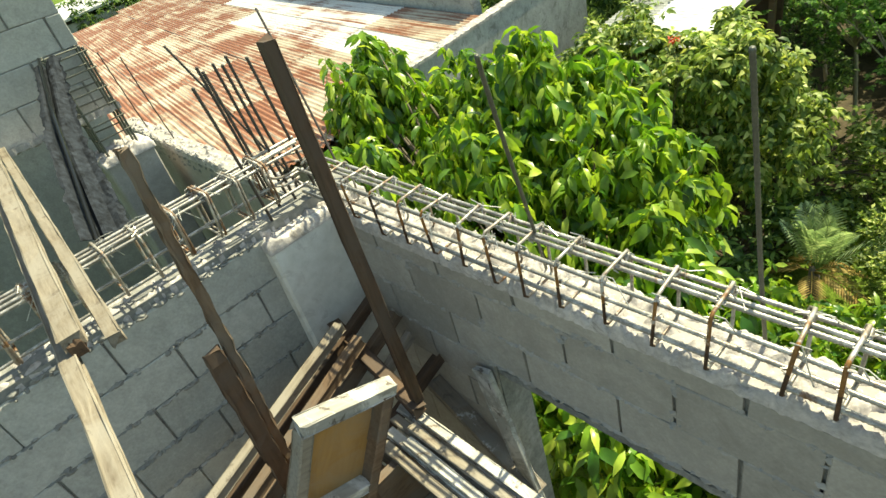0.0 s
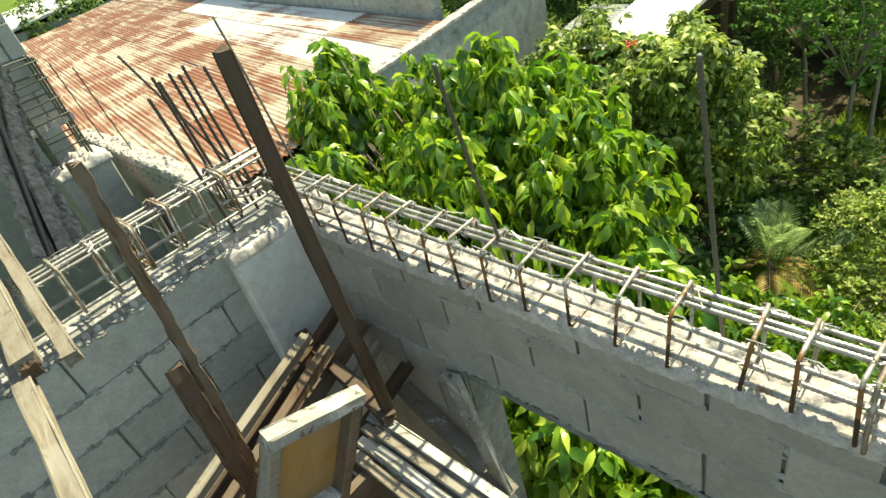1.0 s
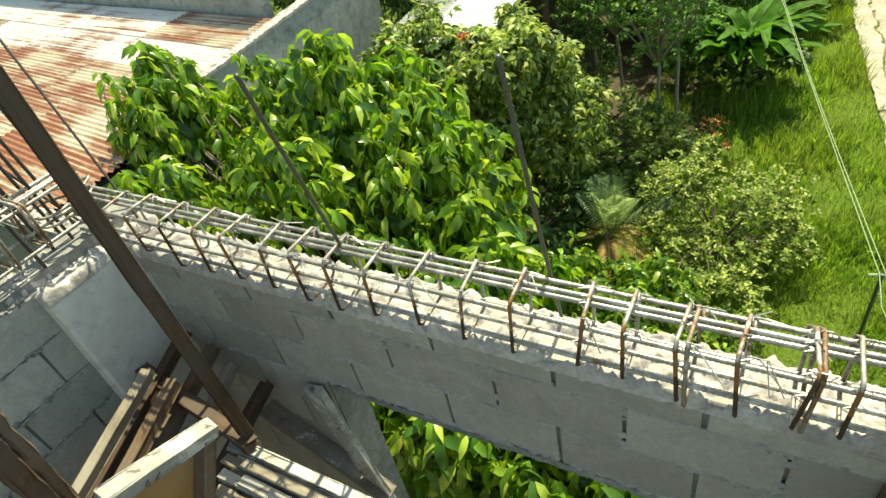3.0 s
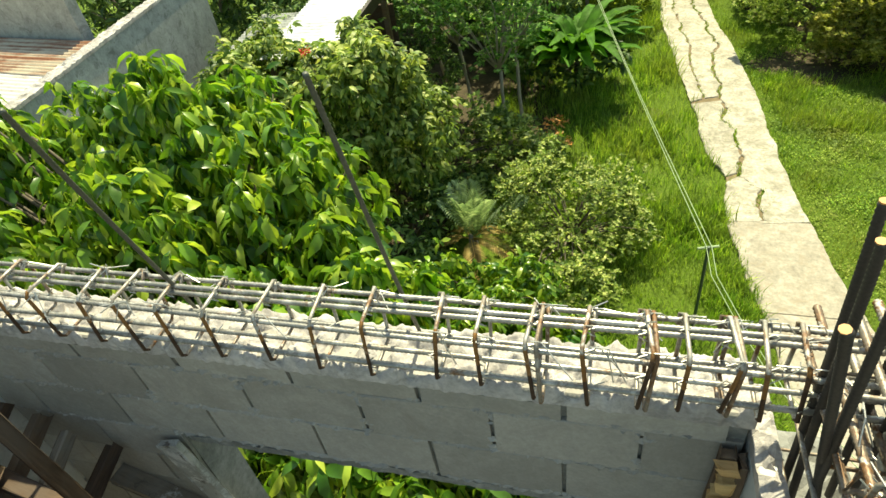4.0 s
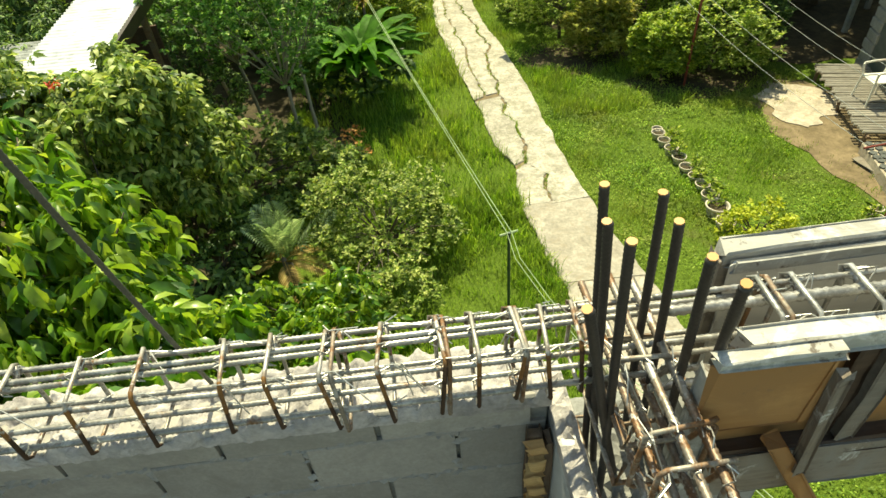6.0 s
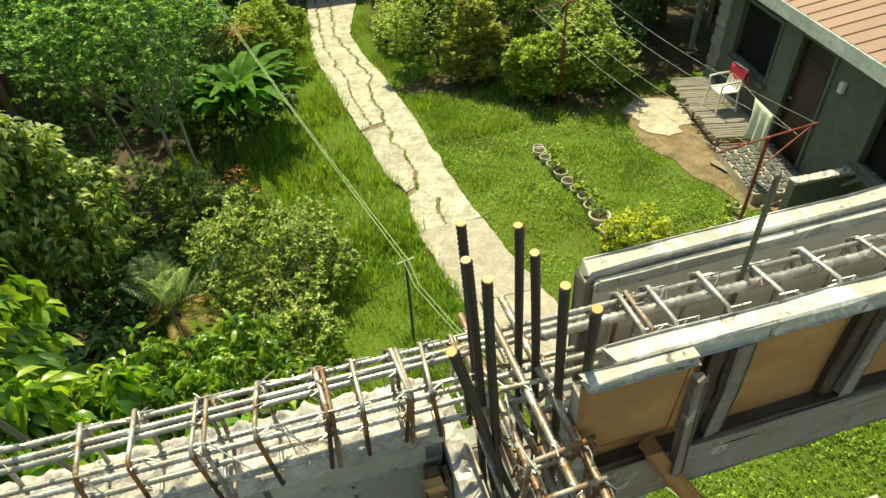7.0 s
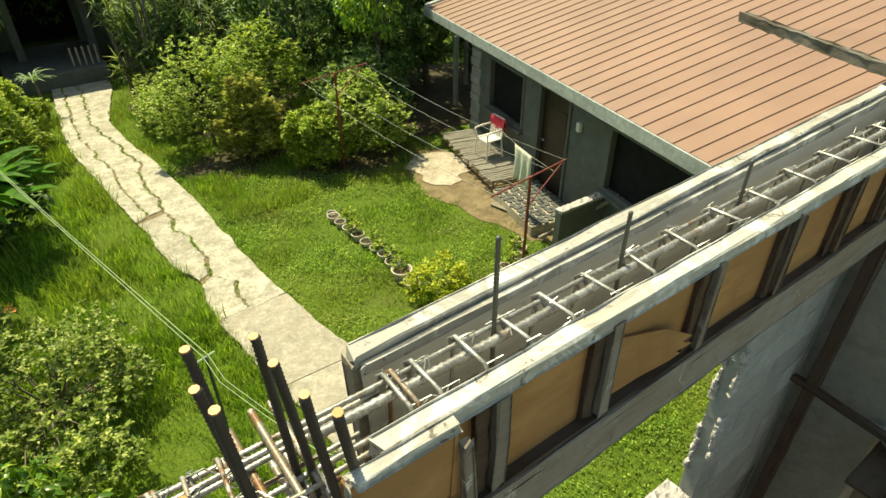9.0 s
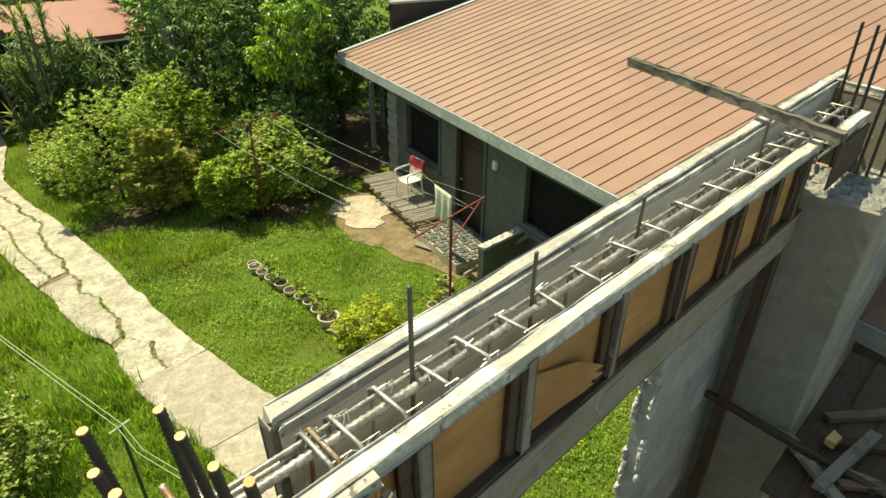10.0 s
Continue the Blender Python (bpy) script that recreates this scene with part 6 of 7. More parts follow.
ok = (ys > 7.2) | (rng.random(len(ys)) < 0.5)
ok &= (np.sin(ys * 3.1) + np.sin(ys * 7.7 + 1) > -0.6)
k = int(ok.sum())
tagged(scatter("crack_grass", BLADE_V, BLADE_F, frames(rng.uniform(0, 6.3, k), rng.normal(0, 0.5, k), rng.normal(0, 0.3, k)), 0.055 * rng.uniform(0.5, 1.4, k), np.stack([xs[ok], ys[ok], np.full(k, 0.028)], -1),
               M_GRASS_LONG, None, wide=np.full(k, 1.8)), "short grass growing in the path cracks", "grass", kind="stuff")


def cane_plant(label, base, canes, seed, tall=3.0):
    """Thin leaning canes, each topped by a whorl of narrow pointed leaves."""
    rnd = random.Random(seed)
    ob = thing("cane_plant", label, "plant", base)
    for k in range(canes):
        a = k * 2.4
        top = Vector((0.62 * math.cos(a) * rnd.uniform(0.2, 1), 0.5 * math.sin(a) * rnd.uniform(0.2, 1), rnd.uniform(1.1, tall)))
        foot = Vector((top.x * 0.35, top.y * 0.35, 0))
        bm = bmesh.new()
        add_tube(bm, [tuple(foot), tuple(foot.lerp(top, 0.5) + Vector((0.03, 0.02, 0))), tuple(top)], [0.03, 0.024, 0.016], 7)
        part("cane", bm, M_BARK, ob, smooth=True)
        bm = bmesh.new()
        for i in range(46):
            yaw, el = i * 2.4 + rnd.uniform(-0.3, 0.3), rnd.uniform(-0.6, 1.4)
            ln = rnd.uniform(0.28, 0.46)
            o = top - Vector((0, 0, rnd.uniform(0, 0.45)))
            d = Vector((math.cos(yaw) * math.cos(el), math.sin(yaw) * math.cos(el), math.sin(el)))
            s = Vector((-math.sin(yaw), math.cos(yaw), 0)) * 0.017
            v = [bm.verts.new(p) for p in (o - s * 0.4, o + s * 0.4, o + d * ln * 0.45 + s, o + d * ln * 0.45 - s, o + d * ln - Vector((0, 0, 0.05)))]
            bm.faces.new([v[0], v[1], v[2], v[3]])
            bm.faces.new([v[3], v[2], v[4]])
        part("leaf_whorl", bm, M_LEAF_DARK if k % 3 else M_LEAF_SMALL, ob)
    return ob


cane_plant("thin-caned clump with narrow spiky leaves before the far porch", (2.95, 15.6, 0), 13, 3)
cane_plant("thin-caned clump with narrow spiky leaves beside the shed", (4.0, 15.3, 0), 14, 8)
cane_plant("tall thin-caned clump with drooping narrow leaves", (3.3, 14.9, 0), 18, 11, 3.7)
cane_plant("dense thin-caned clump shading the shed front", (4.35, 14.5, 0), 16, 12, 2.9)

tree("slender_tree", "thin leaning pale tree in front of the shade", "tree", (5.55, 11.9, 0),
     [((5.9, 15.4, 4.3), (0.5, 0.5, 0.6)), ((5.8, 14.6, 3.6), (0.45, 0.5, 0.55)), ((6.2, 15.2, 3.1), (0.6, 0.5, 0.6))], 360, 9, 0.10, -0.3, M_LEAF_FEATHER, 0.03, 97, "oval", "slender trees", inner=0.35, bark=M_BARK_PALE)
# ---- garden furniture and lines ----
ob = thing("line_pole", "thin dark green pole with a small crossbar carrying the rope", "pole", (0.966, 4.0, 0))
bm = bmesh.new()
add_tube(bm, [(0, 0, 0), (0, 0, 1.33)], 0.017, 8)
part("pole", bm, M_GREEN_POLE, ob)
bm = bmesh.new()
add_tube(bm, [(-0.10, 0.0, 1.30), (0.10, 0.03, 1.32)], 0.013, 6)
part("crossbar", bm, M_ROPE, ob)
bm = bmesh.new()
for dx, sag in ((-0.02, 0.05), (0.03, 0.12)):
    a, b, c = Vector((-0.95 + dx, 11.2, 2.52)), Vector((0.962 + dx, 4.0, 1.335)), Vector((1.62 + dx * 2, 1.9, 2.35 - sag * 2))
    pts = [a.lerp(b, i / 14) - Vector((0, 0, sag * math.sin(math.pi * i / 14))) for i in range(15)]
    pts += [Vector((1.0 + dx, 3.7, 1.22)), Vector((1.20 + dx, 3.2, 1.10)), Vector((1.45 + dx, 2.6, 1.0)), Vector((1.9 + dx, 1.8, 1.1)), Vector((2.4 + dx, 0.2, 1.55))]
    add_tube(bm, pts, 0.0045, 5)
tagged(part("garden_rope", bm, M_ROPE, None, smooth=True), "pale green double rope strung over the grass", "rope")

pot = thing("plant_pot", "small round grey-brown clay pot ring in the lawn", "plant pot", (4.14, 7.6, 0), "row of pots")
bm = bmesh.new()
prof = [(0.080, 0.0), (0.098, 0.09), (0.113, 0.10), (0.116, 0.115), (0.113, 0.125), (0.104, 0.125), (0.099, 0.112), (0.094, 0.05)]
rings = [[bm.verts.new((r * math.cos(a), r * math.sin(a), z)) for a in np.linspace(0, math.tau, 18, endpoint=False)] for r, z in prof]
for i in range(len(rings) - 1):
    for j in range(18):
        bm.faces.new([rings[i][j], rings[i][(j + 1) % 18], rings[i + 1][(j + 1) % 18], rings[i + 1][j]])
part("bowl", bm, M_CLAY, pot, smooth=True)
bm = bmesh.new()
add_tube(bm, [(0, 0, 0.0), (0.004, 0, 0.055), (0, 0, 0.086)], [0.074, 0.095, 0.080], 14)
part("earth", bm, M_EARTH_SHADE, pot)
for k, (x, y, s) in enumerate(((4.15, 7.37, 0.9), (4.17, 7.10, 1.0), (4.19, 6.83, 1.0), (4.19, 6.55, 0.95), (4.22, 6.30, 0.9), (4.24, 6.06, 1.0), (4.22, 5.78, 1.1), (4.18, 5.46, 1.45), (4.16, 5.15, 1.2), (4.18, 7.75, 0.8))):
    copy_thing(pot, Matrix.Translation((x, y, 0)) @ Matrix.Rotation(k, 4, "Z") @ Matrix.Scale(s, 4))
for k, (x, y, s) in enumerate(((5.59, 4.67, 0.8), (5.91, 4.73, 1.0), (6.13, 4.89, 0.9), (6.27, 5.11, 0.8))):
    tagged(copy_thing(pot, Matrix.Translation((x, y, 0)) @ Matrix.Rotation(k, 4, "Z") @ Matrix.Scale(s, 4)), "small clay pot standing by the end of the porch", "plant pot", "pots by the porch")
for k, (x, y) in enumerate(((4.32, 7.45), (4.36, 6.5), (4.3, 5.9), (4.2, 6.95), (4.26, 6.2), (4.22, 5.62), (5.75, 4.72), (6.05, 4.98))):
    tree("potted_plant", "small leafy plant growing among the pots", "plant", (x, y, 0), [((x, y, 0.15), (0.11, 0.11, 0.13))], 22, 6, 0.075, 0.3, M_LEAF_YEL, 0.008, 140 + k, "oval")

# red clothes-line posts
def line_post(x, y, h, arm, group):
    ob = thing("clothes_post", "rusty red iron clothes-line post with a crossarm", "clothes post", (x, y, 0), group)
    bm = bmesh.new()
    add_tube(bm, [(0, 0, 0), (0.0, 0, h)], 0.022, 8)
    part("post", bm, M_RED_IRON, ob)
    bm = bmesh.new()
    add_tube(bm, [(-arm, -0.02, h - 0.07), (arm, 0.02, h + 0.05)], 0.012, 6)
    part("crossarm", bm, M_RED_IRON, ob)
    bm = bmesh.new()
    add_tube(bm, [(0.0, 0, h - 0.45), (arm * 0.9, 0.02, h + 0.03)], 0.010, 6)
    part("brace", bm, M_RED_IRON, ob)


line_post(5.49, 4.2, 1.86, 0.70, "clothes posts")
line_post(5.28, 9.3, 2.02, 0.72, "clothes posts")
for k, dx in enumerate((-0.66, -0.3, 0.3, 0.66)):
    bm = bmesh.new()
    a, b = Vector((5.49 + dx, 4.2, 1.86 + 0.08 * dx)), Vector((5.28 + dx, 9.3, 2.02 + 0.08 * dx))
    add_tube(bm, [a.lerp(b, i / 10) - Vector((0, 0, 0.12 * math.sin(math.pi * i / 10))) for i in range(11)], 0.003, 4)
    tagged(part("clothes_line", bm, M_WIRE, None), "thin grey clothes line", "clothes line", "clothes lines")
# red frame and fallen timber near the low wall
plank("fallen_timber", (6.55, 4.9, 0.12), (7.45, 4.15, 0.95), 0.06, 0.05, M_WOOD_PALE, "pale timber leaning over the low wall", "timber", seed=201)
plank("fallen_timber", (6.78, 6.37, 0.05), (6.88, 5.86, 0.06), 0.16, 0.02, M_WOOD_PALE, "pale board lying on the bare earth", "board", seed=202)

# ---- the brown-roofed house ----
A14 = radians(14)
HM = Matrix.Translation((8.1, 7.1, 0)) @ Matrix(((math.sin(A14), -math.cos(A14), 0, 0), (math.cos(A14), math.sin(A14), 0, 0), (0, 0, 1, 0), (0, 0, 0, 1)))
house = thing("house", "low grey block house with a ribbed brown metal roof", "house", HM)


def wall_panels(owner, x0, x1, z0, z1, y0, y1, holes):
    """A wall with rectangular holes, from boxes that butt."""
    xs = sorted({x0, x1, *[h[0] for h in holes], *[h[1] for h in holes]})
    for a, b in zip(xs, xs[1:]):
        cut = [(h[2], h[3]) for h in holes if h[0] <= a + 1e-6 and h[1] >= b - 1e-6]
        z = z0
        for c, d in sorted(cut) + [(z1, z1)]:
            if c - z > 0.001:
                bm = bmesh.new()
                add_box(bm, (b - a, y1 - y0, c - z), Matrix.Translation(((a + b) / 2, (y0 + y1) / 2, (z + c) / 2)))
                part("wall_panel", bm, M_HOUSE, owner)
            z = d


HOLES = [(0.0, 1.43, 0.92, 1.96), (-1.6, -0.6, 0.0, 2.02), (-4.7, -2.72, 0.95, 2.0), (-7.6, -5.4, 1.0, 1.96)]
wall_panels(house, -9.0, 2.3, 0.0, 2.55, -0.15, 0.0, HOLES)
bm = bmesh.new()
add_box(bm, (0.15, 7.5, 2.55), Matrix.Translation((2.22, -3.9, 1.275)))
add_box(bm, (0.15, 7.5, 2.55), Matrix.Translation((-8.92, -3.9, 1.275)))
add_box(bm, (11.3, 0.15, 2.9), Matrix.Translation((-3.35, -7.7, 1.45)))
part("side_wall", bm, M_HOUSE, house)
# black sheets stand for the unlit depth behind the wall holes
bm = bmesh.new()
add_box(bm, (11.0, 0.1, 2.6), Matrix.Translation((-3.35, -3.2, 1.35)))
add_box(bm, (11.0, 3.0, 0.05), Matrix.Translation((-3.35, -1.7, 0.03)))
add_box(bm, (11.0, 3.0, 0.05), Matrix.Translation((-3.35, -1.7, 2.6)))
part("room_shade_sheet", bm, M_ROOM_SHADE, house, "black sheets painted as the room's shade")
for x0, x1, z0, z1 in (HOLES[0], HOLES[2], HOLES[3]):
    win = thing("window", "", "")
    win.parent = house
    bm = bmesh.new()
    for cx3, cz3, sx, sz in (((x0 + x1) / 2, z0, x1 - x0 + 0.08, 0.06), ((x0 + x1) / 2, z1, x1 - x0 + 0.08, 0.06), (x0, (z0 + z1) / 2, 0.06, z1 - z0), (x1, (z0 + z1) / 2, 0.06, z1 - z0)):
        add_box(bm, (sx, 0.05, sz), Matrix.Translation((cx3, 0.003, cz3)), 0.004)
    part("frame", bm, M_HOUSE, win)
    # black fill in place of the shade seen through an open window
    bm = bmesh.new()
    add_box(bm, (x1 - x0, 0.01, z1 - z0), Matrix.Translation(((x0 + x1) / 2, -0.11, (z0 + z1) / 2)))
    part("shade_pane", bm, M_ROOM_SHADE, win)
    bm = bmesh.new()
    add_box(bm, (x1 - x0 + 0.16, 0.10, 0.05), Matrix.Translation(((x0 + x1) / 2, 0.05, z0 - 0.055)), 0.005)
    part("sill", bm, M_HOUSE, win)
door = thing("door", "", "")
door.parent = house
bm = bmesh.new()
add_box(bm, (0.94, 0.04, 1.98), Matrix.Translation((-1.1, -0.10, 1.0)), 0.004)
for z in (0.5, 1.4):
    add_box(bm, (0.6, 0.02, 0.6), Matrix.Translation((-1.1, -0.075, z)), 0.008)
part("leaf", bm, M_DOOR, door)
bm = bmesh.new()
for cx3, sx, cz3, sz in ((-0.61, 0.07, 1.0, 2.02), (-1.59, 0.07, 1.0, 2.02), (-1.1, 1.05, 2.03, 0.07)):
    add_box(bm, (sx, 0.06, sz), Matrix.Translation((cx3, 0.004, cz3)), 0.004)
part("frame", bm, M_HOUSE, door)
bm = bmesh.new()
add_tube(bm, [(-0.72, -0.07, 1.0), (-0.72, -0.03, 1.0), (-0.80, -0.03, 1.0)], 0.012, 6)
part("handle", bm, M_BAR, door)
me = brick_mesh("quoin", (0.40, 0.18, 0.185), 0.012, M_BLOCK, 3, 0.008)
for k in range(12):
    q = new("quoin_block", me)
    q.parent = house
    q.matrix_basis = Matrix.Translation((2.12 - 0.04 * (k % 2), -0.06, 0.11 + 0.195 * k))
bm = bmesh.new()
add_box(bm, (0.10, 0.07, 0.16), Matrix.Translation((-1.92, 0.04, 1.70)), 0.01)
part("meter_box", bm, M_PLASTIC, house)
# roof
SL = 0.245


def roof_z(y):
    return 2.555 + SL * (0.55 - y)


bm = bmesh.new()
ang = math.atan(SL)
ln = 9.0 / math.cos(ang)
add_box(bm, (13.0, ln, 0.03), Matrix.Translation((-2.76, 0.55 - 4.5, roof_z(0.55 - 4.5) - 0.02)) @ Matrix.Rotation(-ang, 4, "X"))
roof = part("roof", bm, M_ROOF_BROWN, house, "brown ribbed metal roof")
rib = bpy.data.meshes.new("rib")
bm = bmesh.new()
add_box(bm, (0.018, ln, 0.013), None, 0.005)
bm.to_mesh(rib)
bm.free()
rib.materials.append(M_ROOF_BROWN)
for k in range(44):
    q = new("rib", rib)
    q.parent = roof
    q.matrix_basis = Matrix.Translation((3.494 - 0.2861 * k, 0.55 - 4.5, roof_z(0.55 - 4.5) + 0.0045)) @ Matrix.Rotation(-ang, 4, "X")
bm = bmesh.new()
add_box(bm, (13.0, 0.03, 0.19), Matrix.Translation((-2.76, 0.575, 2.455)), 0.004)
part("fascia", bm, M_TRIM, house, "grey-green painted fascia board")
bm = bmesh.new()
add_box(bm, (0.12, ln, 0.05), Matrix.Translation((3.72, 0.55 - 4.5, roof_z(0.55 - 4.5) + 0.01)) @ Matrix.Rotation(-ang, 4, "X"), 0.004)
part("gable_flashing", bm, M_TRIM, house, "pale gable flashing")
bm = bmesh.new()
add_box(bm, (13.0, 0.5, 0.02), Matrix.Translation((-2.76, 0.28, 2.40)))
part("soffit", bm, M_HOUSE, house)
wall_gable = thing("parapet", "dark low parapet wall beyond the roof edge", "wall", HM, kind="structure")
bm = bmesh.new()
add_box(bm, (0.15, 7.0, 3.45), Matrix.Translation((4.3, -4.6, 1.725)))
part("body", bm, M_DOOR, wall_gable)
bm = bmesh.new()
add_box(bm, (0.22, 7.05, 0.06), Matrix.Translation((4.3, -4.6, 3.48)), 0.01)
part("coping", bm, M_TRIM, wall_gable)
# platform of bamboo slats in front of the house
plat = thing("bamboo_platform", "low platform of weathered bamboo slats by the house wall", "platform", HM)
rnd = random.Random(8)
for k in range(30):
    bm = bmesh.new()
    x = 1.75 - 0.083 * k
    add_tube(bm, [(x, 0.10, 0.285 + rnd.uniform(-0.008, 0.008)), (x + rnd.uniform(-0.02, 0.02), 1.0 + rnd.uniform(-0.06, 0.05), 0.285)], 0.025, 6)
    part("slat", bm, M_BAMBOO, plat)
for y in (0.2, 0.9):
    bm = bmesh.new()
    add_tube(bm, [(1.85, y, 0.23), (-0.75, y, 0.23)], 0.03, 6)
    part("bearer", bm, M_WOOD_BROWN, plat)
for x in (1.7, 0.5, -0.65):
    for y in (0.2, 0.9):
        bm = bmesh.new()
        add_tube(bm, [(x, y, 0.0), (x, y, 0.22)], 0.035, 6)
        part("leg", bm, M_WOOD_BROWN, plat)
porch = thing("stone_porch", "raised slab paved with grey stone pieces before the door", "porch", HM)
bm = bmesh.new()
add_box(bm, (1.45, 0.95, 0.2), Matrix.Translation((-1.55, 0.53, 0.1)), 0.01)
part("base", bm, M_PATCH, porch)
for i in range(12):
    for j in range(8):
        bm = bmesh.new()
        c = Vector((-2.20 + 0.118 * i + rnd.uniform(-0.022, 0.022), 0.115 + 0.118 * j + rnd.uniform(-0.022, 0.022), 0.208))
        rr = 0.066
        k = rnd.choice((5, 6))
        o = rnd.uniform(0, 6)
        up = [bm.verts.new(c + Vector((rr * math.cos(o + a * math.tau / k) * rnd.uniform(0.78, 1.08), rr * math.sin(o + a * math.tau / k) * rnd.uniform(0.78, 1.08), 0.014))) for a in range(k)]
        lo = [bm.verts.new(v.co - Vector((0, 0, 0.025))) for v in up]
        bm.faces.new(up)
        for a in range(k):
            bm.faces.new([up[a], lo[a], lo[(a + 1) % k], up[(a + 1) % k]])
        part("stone", bm, M_STONE, porch)
# plastic chair with a red cloth
chair = thing("plastic_chair", "white plastic armchair with a red cloth over its back", "chair", HM @ Matrix.Translation((0.36, 0.52, 0.31)) @ Matrix.Rotation(radians(10), 4, "Z") @ Matrix.Scale(0.9, 4))
bm = bmesh.new()
add_box(bm, (0.42, 0.42, 0.03), Matrix.Translation((0, 0, 0.42)), 0.012)
part("seat", bm, M_PLASTIC, chair)
bm = bmesh.new()
for i in range(5):
    add_box(bm, (0.06, 0.02, 0.40), Matrix.Translation((-0.17 + 0.085 * i, -0.22, 0.63)) @ Matrix.Rotation(radians(10), 4, "X"), 0.006)
add_box(bm, (0.46, 0.03, 0.07), Matrix.Translation((0, -0.255, 0.84)), 0.012)
part("backrest", bm, M_PLASTIC, chair)
for sx in (-1, 1):
    bm = bmesh.new()
    add_tube(bm, [(0.23 * sx, -0.23, 0.66), (0.25 * sx, 0.0, 0.65), (0.24 * sx, 0.2, 0.63), (0.23 * sx, 0.22, 0.55)], 0.02, 6)
    part("armrest", bm, M_PLASTIC, chair, smooth=True)
    for sy in (-1, 1):
        bm = bmesh.new()
        add_tube(bm, [(0.23 * sx, 0.22 * sy, 0.0), (0.20 * sx, 0.19 * sy, 0.42)] + ([(0.23 * sx, 0.22, 0.62)] if sy > 0 else [(0.21 * sx, -0.22, 0.65)]), 0.018, 6)
        part("leg", bm, M_PLASTIC, chair)
bm = bmesh.new()
g = [[bm.verts.new((-0.23 + 0.46 * i / 6, (-0.21 if j < 5 else -0.29) + 0.012 * math.sin(i * 2 + j), 0.52 + 0.085 * (j if j < 5 else 9 - j))) for j in range(10)] for i in range(7)]
for i in range(6):
    for j in range(9):
        bm.faces.new([g[i][j], g[i + 1][j], g[i + 1][j + 1], g[i][j + 1]])
part("cloth", bm, M_CLOTH_RED, chair, "red cloth over the back", smooth=True)
# towel on a line
bm = bmesh.new()
g = [[bm.verts.new((0.0 + 0.56 * i / 12, 0.05 * math.sin(i * 1.4) * (j / 8), -0.60 * j / 8)) for j in range(9)] for i in range(13)]
for i in range(12):
    for j in range(8):
        bm.faces.new([g[i][j], g[i + 1][j], g[i + 1][j + 1], g[i][j + 1]])
ext = bmesh.ops.extrude_face_region(bm, geom=bm.faces[:])
bmesh.ops.translate(bm, vec=(0, 0.008, 0.0), verts=[v for v in ext["geom"] if isinstance(v, bmesh.types.BMVert)])
towel = part("towel", bm, M_TOWEL, None, smooth=True)
towel.matrix_basis = HM @ Matrix.Translation((-2.1, 1.0, 1.42))
tagged(towel, "pale cotton towel hanging on a line before the door", "towel")
bm = bmesh.new()
add_tube(bm, [(HM @ Vector((-2.75, 1.0, 1.46))), (HM @ Vector((-2.1, 1.004, 1.42))), (HM @ Vector((-1.54, 1.004, 1.42))), (HM @ Vector((-0.7, 1.0, 1.46)))], 0.004, 4)
tagged(part("towel_line", bm, M_WIRE, None), "thin line carrying the towel", "clothes line")
low = thing("low_wall", "low grey block wall with chipped white mortar on top", "wall", kind="structure")
bm = bmesh.new()
add_box(bm, (1.80, 0.12, 0.9), Matrix.Translation((7.3, 4.40, 0.45)) @ Matrix.Rotation(radians(-2), 4, "Z"))
part("body", bm, M_HOUSE, low)
bm = bmesh.new()
add_rubble(bm, -0.90, 0.05, -0.07, 0.07, 0.9, 0.95, 0.04, 88, Matrix.Translation((7.3, 4.40, 0)) @ Matrix.Rotation(radians(-2), 4, "Z"))
part("mortar_bed", bm, M_SLURRY, low)
for k, (x, y, z) in enumerate(((9.4, 10.9, 1.75), (10.6, 12.0, 1.8))):
    bm = bmesh.new()
    add_box(bm, (0.10, 0.10, z), Matrix.Translation((x, y, z / 2)), 0.01)
    tagged(part("fence_post", bm, M_OLDWALL, None), "grey concrete fence post in the shade", "fence post", "fence posts")

# ---- porch at the far end of the path ----
far = thing("far_house", "shaded house front with an open porch ending the path", "house", (0, 0, 0))
wall_panels(far, -3.5, 7.5, 0.0, 3.0, 21.5, 21.7, [(0.9, 2.6, 0.0, 2.2), (4.2, 5.4, 0.9, 2.0)])
# one black sheet paints the darkness beyond the doorway
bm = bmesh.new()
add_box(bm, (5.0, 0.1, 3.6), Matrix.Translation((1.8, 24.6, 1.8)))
part("room_shade_sheet", bm, M_ROOM_SHADE, far, "black sheet painted as the shade behind the doorway")
for x in (0.85, 2.75):
    bm = bmesh.new()
    add_box(bm, (0.22, 0.22, 2.6), Matrix.Translation((x, 20.2, 1.3)), 0.02)
    part("porch_post", bm, M_HOUSE, far)
bm = bmesh.new()
add_box(bm, (2.5, 3.4, 0.46), Matrix.Translation((1.5, 20.05, 0.23)), 0.02)
part("porch_step", bm, M_HOUSE, far)
bm = bmesh.new()
add_box(bm, (11.5, 7.4, 0.06), Matrix.Translation((2.0, 22.55, 3.02)) @ Matrix.Rotation(radians(8), 4, "X"))
part("roof", bm, M_ROOF_RED, far, "maroon metal roof")
for k in range(5):
    bm = bmesh.new()
    add_box(bm, (0.05, 0.05, 0.5), Matrix.Translation((1.95 + 0.16 * k, 18.75, 0.71)), 0.004)
    part("baluster", bm, M_PATH_NEW, far)
red = thing("red_roof_shed", "open shed with a maroon ribbed roof among the trees", "shed", (5.1, 16.8, 0))
bm = bmesh.new()
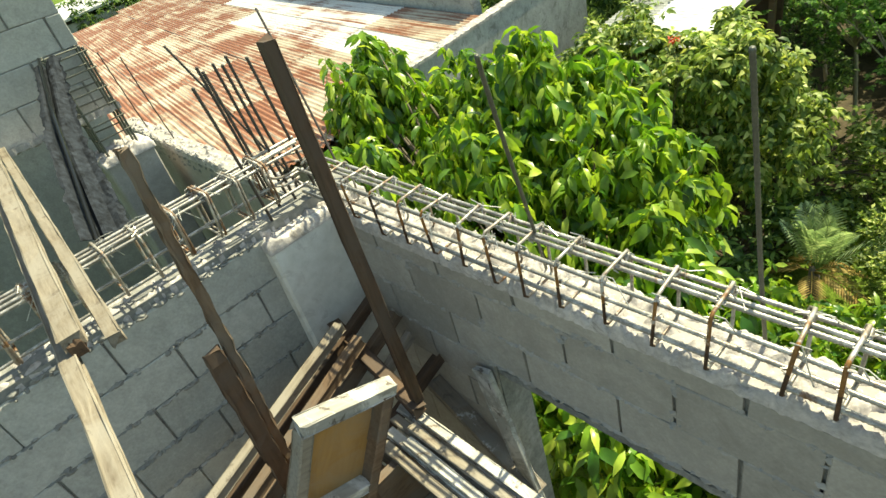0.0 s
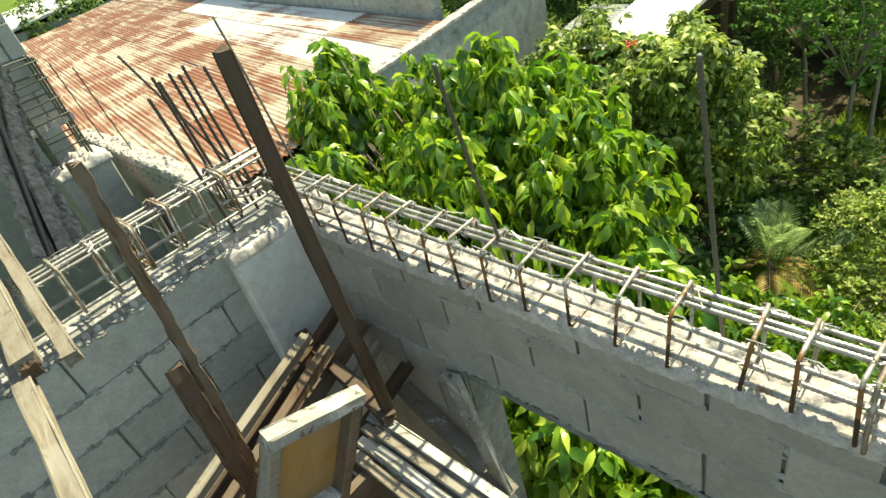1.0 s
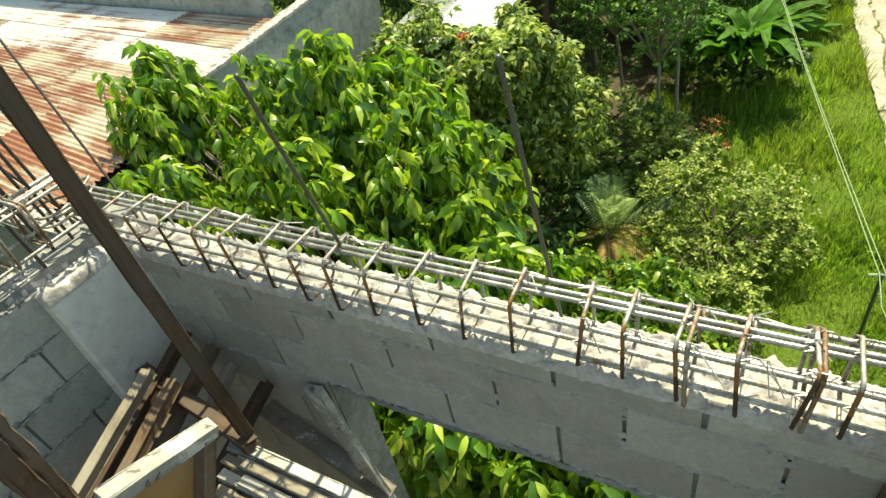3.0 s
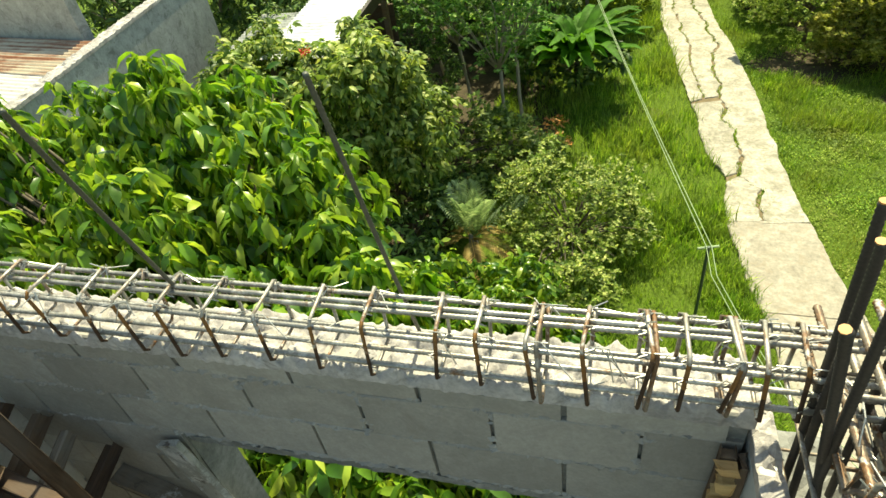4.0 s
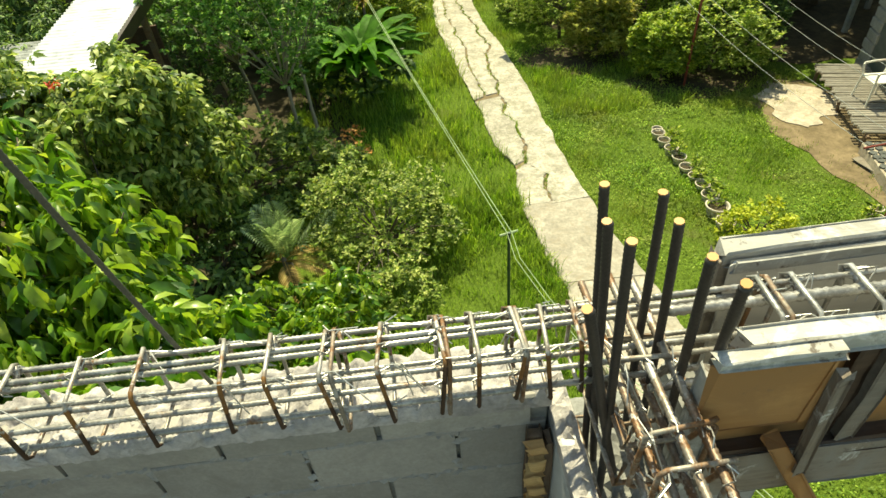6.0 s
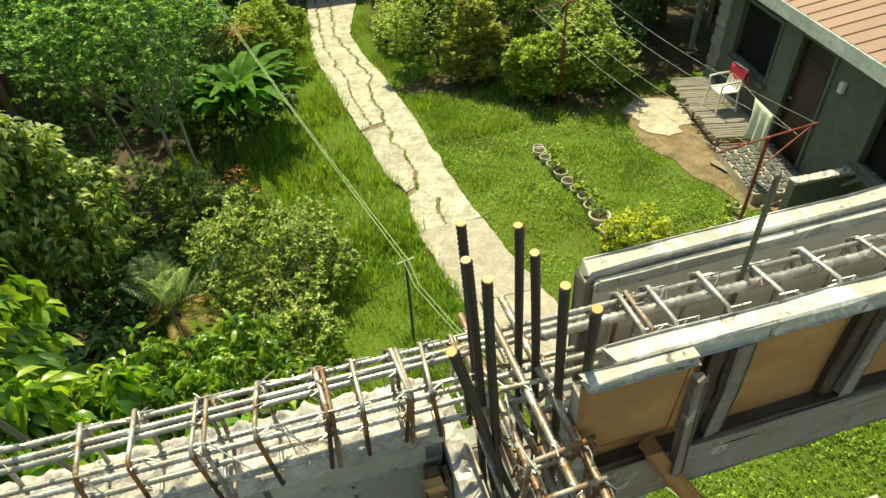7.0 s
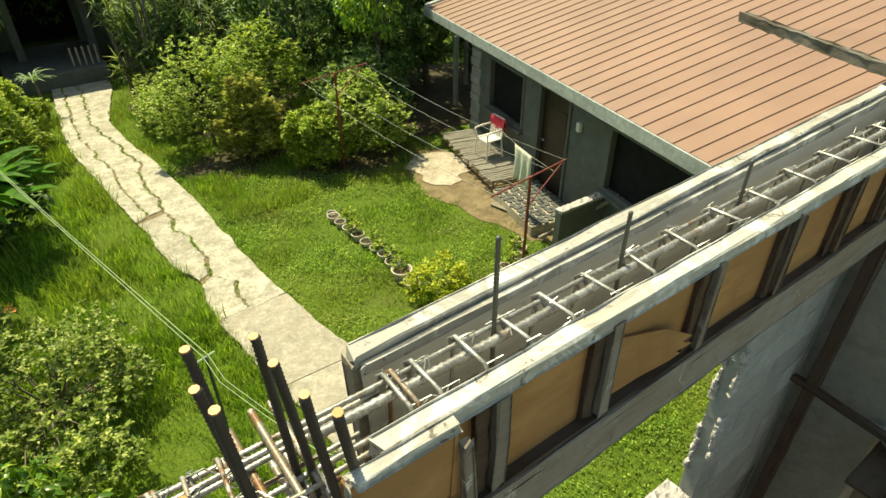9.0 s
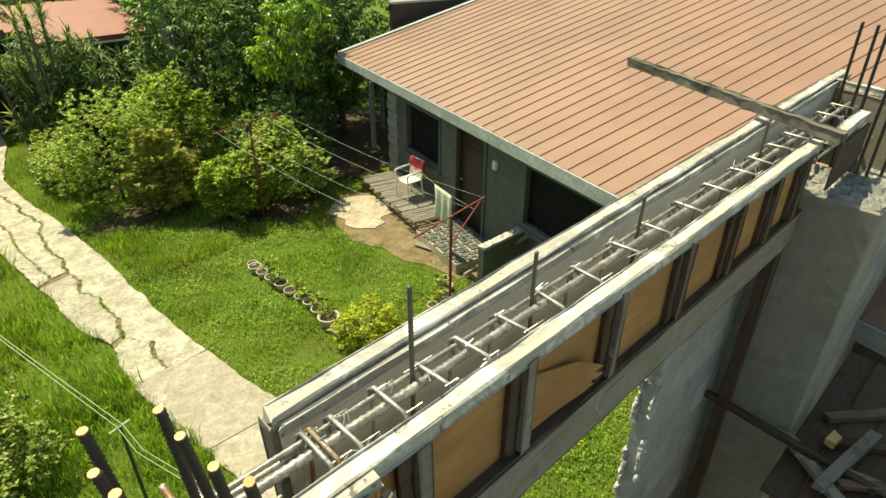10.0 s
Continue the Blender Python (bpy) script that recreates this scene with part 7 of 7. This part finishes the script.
add_box(bm, (2.6, 2.6, 0.06), Matrix.Translation((-0.2, 0.4, 2.92)) @ Matrix.Rotation(radians(12), 4, "X"))
part("roof", bm, M_ROOF_RED, red)
bm = bmesh.new()
add_box(bm, (2.6, 0.03, 0.12), Matrix.Translation((-0.2, -0.87, 2.62)), 0.004)
part("fascia", bm, M_ROOF_RED, red, "dark maroon fascia")
bm = bmesh.new()
add_box(bm, (2.6, 0.035, 0.05), Matrix.Translation((-0.2, -0.868, 2.53)), 0.004)
part("drip_edge", bm, M_PLASTIC, red, "white drip edge")
for x in (-1.7, 0.5):
    for y in (-0.7, 1.5):
        bm = bmesh.new()
        add_box(bm, (0.1, 0.1, 2.7), Matrix.Translation((x, y, 1.35)))
        part("post", bm, M_WOOD_BROWN, red)

# ---- the neighbours on the left: roofs and walls ----
def corrugated(name, x0, x1, y0, y1, z0, z1, pitch, amp, material, label, step=0.35):
    bm = bmesh.new()
    ny = int((y1 - y0) / pitch * 6)
    nx = max(2, int((x1 - x0) / step))
    rows = []
    for j in range(ny + 1):
        y = y0 + (y1 - y0) * j / ny
        zz = z0 + (z1 - z0) * j / ny + amp * math.sin(j / 6 * math.tau)
        rows.append([bm.verts.new((x0 + (x1 - x0) * i / nx, y, zz + 0.006 * noise.noise(Vector((i, y * 2, 0))))) for i in range(nx + 1)])
    for j in range(ny):
        for i in range(nx):
            bm.faces.new([rows[j][i], rows[j][i + 1], rows[j + 1][i + 1], rows[j + 1][i]])
    return bm


NR = Matrix.Translation((-6.5, 0.9, 0)) @ Matrix.Rotation(radians(-8.5), 4, "Z") @ Matrix.Translation((6.5, -0.9, 0))
fr = thing("far_roof_shed", "pale roofed shed beyond the rusty roof", "shed", (-31.5, 5.0, 0))
bm = bmesh.new()
add_box(bm, (7.0, 9.0, 0.08), Matrix.Translation((0, 0, 2.9)) @ Matrix.Rotation(radians(4), 4, "X"))
part("roof", bm, M_ROOF_PALE, fr)
bm = bmesh.new()
add_box(bm, (6.6, 8.4, 2.7), Matrix.Translation((0, 0, 1.35)))
part("wall", bm, M_OLDWALL, fr)
nb = thing("neighbour_shed", "long neighbouring shed under rusty corrugated iron sheets", "shed", NR)
rnd = random.Random(14)
for i in range(7):
    for j in range(6):
        xa, ya = (-6.1 if j < 3 else -7.0) - 2.55 * i, 0.25 + 0.84 * j
        za = 2.80 + 0.0575 * (ya - 0.25) + 0.004 * ((6 - i) % 2) + 0.004 * (j % 2)
        bm = corrugated("sheet", xa - 2.70 + rnd.uniform(-0.06, 0.06), xa + rnd.uniform(-0.05, 0.05), ya, ya + 0.92, za, za + 0.053, 0.076, 0.013, M_RUSTY, "")
        pale = (i, j) in ((0, 4), (1, 4), (1, 5), (2, 4), (2, 5), (3, 5))
        part("roof_sheet", bm, M_BLEACHED if pale else M_RUSTY, nb, "sun-bleached white sheet" if pale else "", smooth=True)
bm = bmesh.new()
add_box(bm, (20.0, 0.15, 2.66), Matrix.Translation((-16.4, 0.45, 1.33)))
add_box(bm, (0.15, 4.6, 2.66), Matrix.Translation((-6.5, 2.75, 1.33)))
part("wall", bm, M_OLDWALL, nb)
gw = thing("boundary_wall", "weathered grey rendered boundary wall with a pale coping", "wall", kind="structure")
BW = Matrix.Translation((-5.45, 0, 0)) @ Matrix.Rotation(radians(9.1), 4, "Z")
bm = bmesh.new()
add_box(bm, (0.16, 5.3, 3.18), BW @ Matrix.Translation((-0.08, 5.60, 1.59)))
add_box(bm, (18.0, 0.16, 3.9), NR @ Matrix.Translation((-16.6, 5.5, 1.95)))
part("body", bm, M_OLDWALL, gw)
bm = bmesh.new()
add_rubble(bm, -0.175, 0.015, 2.95, 8.25, 3.18, 3.22, 0.03, 61, BW)
part("coping", bm, M_SLURRY, gw)
zs = thing("zinc_lean_to", "bright bare zinc lean-to roof in the trees", "shed", (-3.9, 6.6, 0))
bm = corrugated("sheet", -0.5, 0.45, -1.1, 1.6, 2.75, 2.95, 0.09, 0.01, M_ZINC, "")
part("roof_sheet", bm, M_ZINC, zs, smooth=True)
for x in (-0.4, 0.35):
    for y in (-0.95, 1.4):
        bm = bmesh.new()
        add_box(bm, (0.08, 0.08, 2.72 + (0.17 if y > 0 else 0)), Matrix.Translation((x, y, 1.36)))
        part("post", bm, M_WOOD_BROWN, zs)
bm = bmesh.new()
add_box(bm, (0.9, 0.05, 2.5), Matrix.Translation((0, 1.5, 1.25)))
part("back", bm, M_WOOD_DARK, zs)
bm = bmesh.new()
add_box(bm, (0.05, 2.75, 0.16), Matrix.Translation((0.49, 0.25, 2.78)) @ Matrix.Rotation(math.atan(0.2 / 2.7), 4, "X"))
part("verge_board", bm, M_DOOR, zs)
bm = corrugated("sheet", -1.75, -0.75, 0.0, 1.3, 2.42, 2.5, 0.09, 0.01, M_OLDWALL, "")
part("side_sheet", bm, M_OLDWALL, zs, "dull grey sheet beside the bright one")
for x, y in ((-1.65, 0.1), (-1.65, 1.2), (-0.85, 0.1)):
    bm = bmesh.new()
    add_box(bm, (0.08, 0.08, 2.4), Matrix.Translation((x, y, 1.2)))
    part("post", bm, M_WOOD_BROWN, zs)
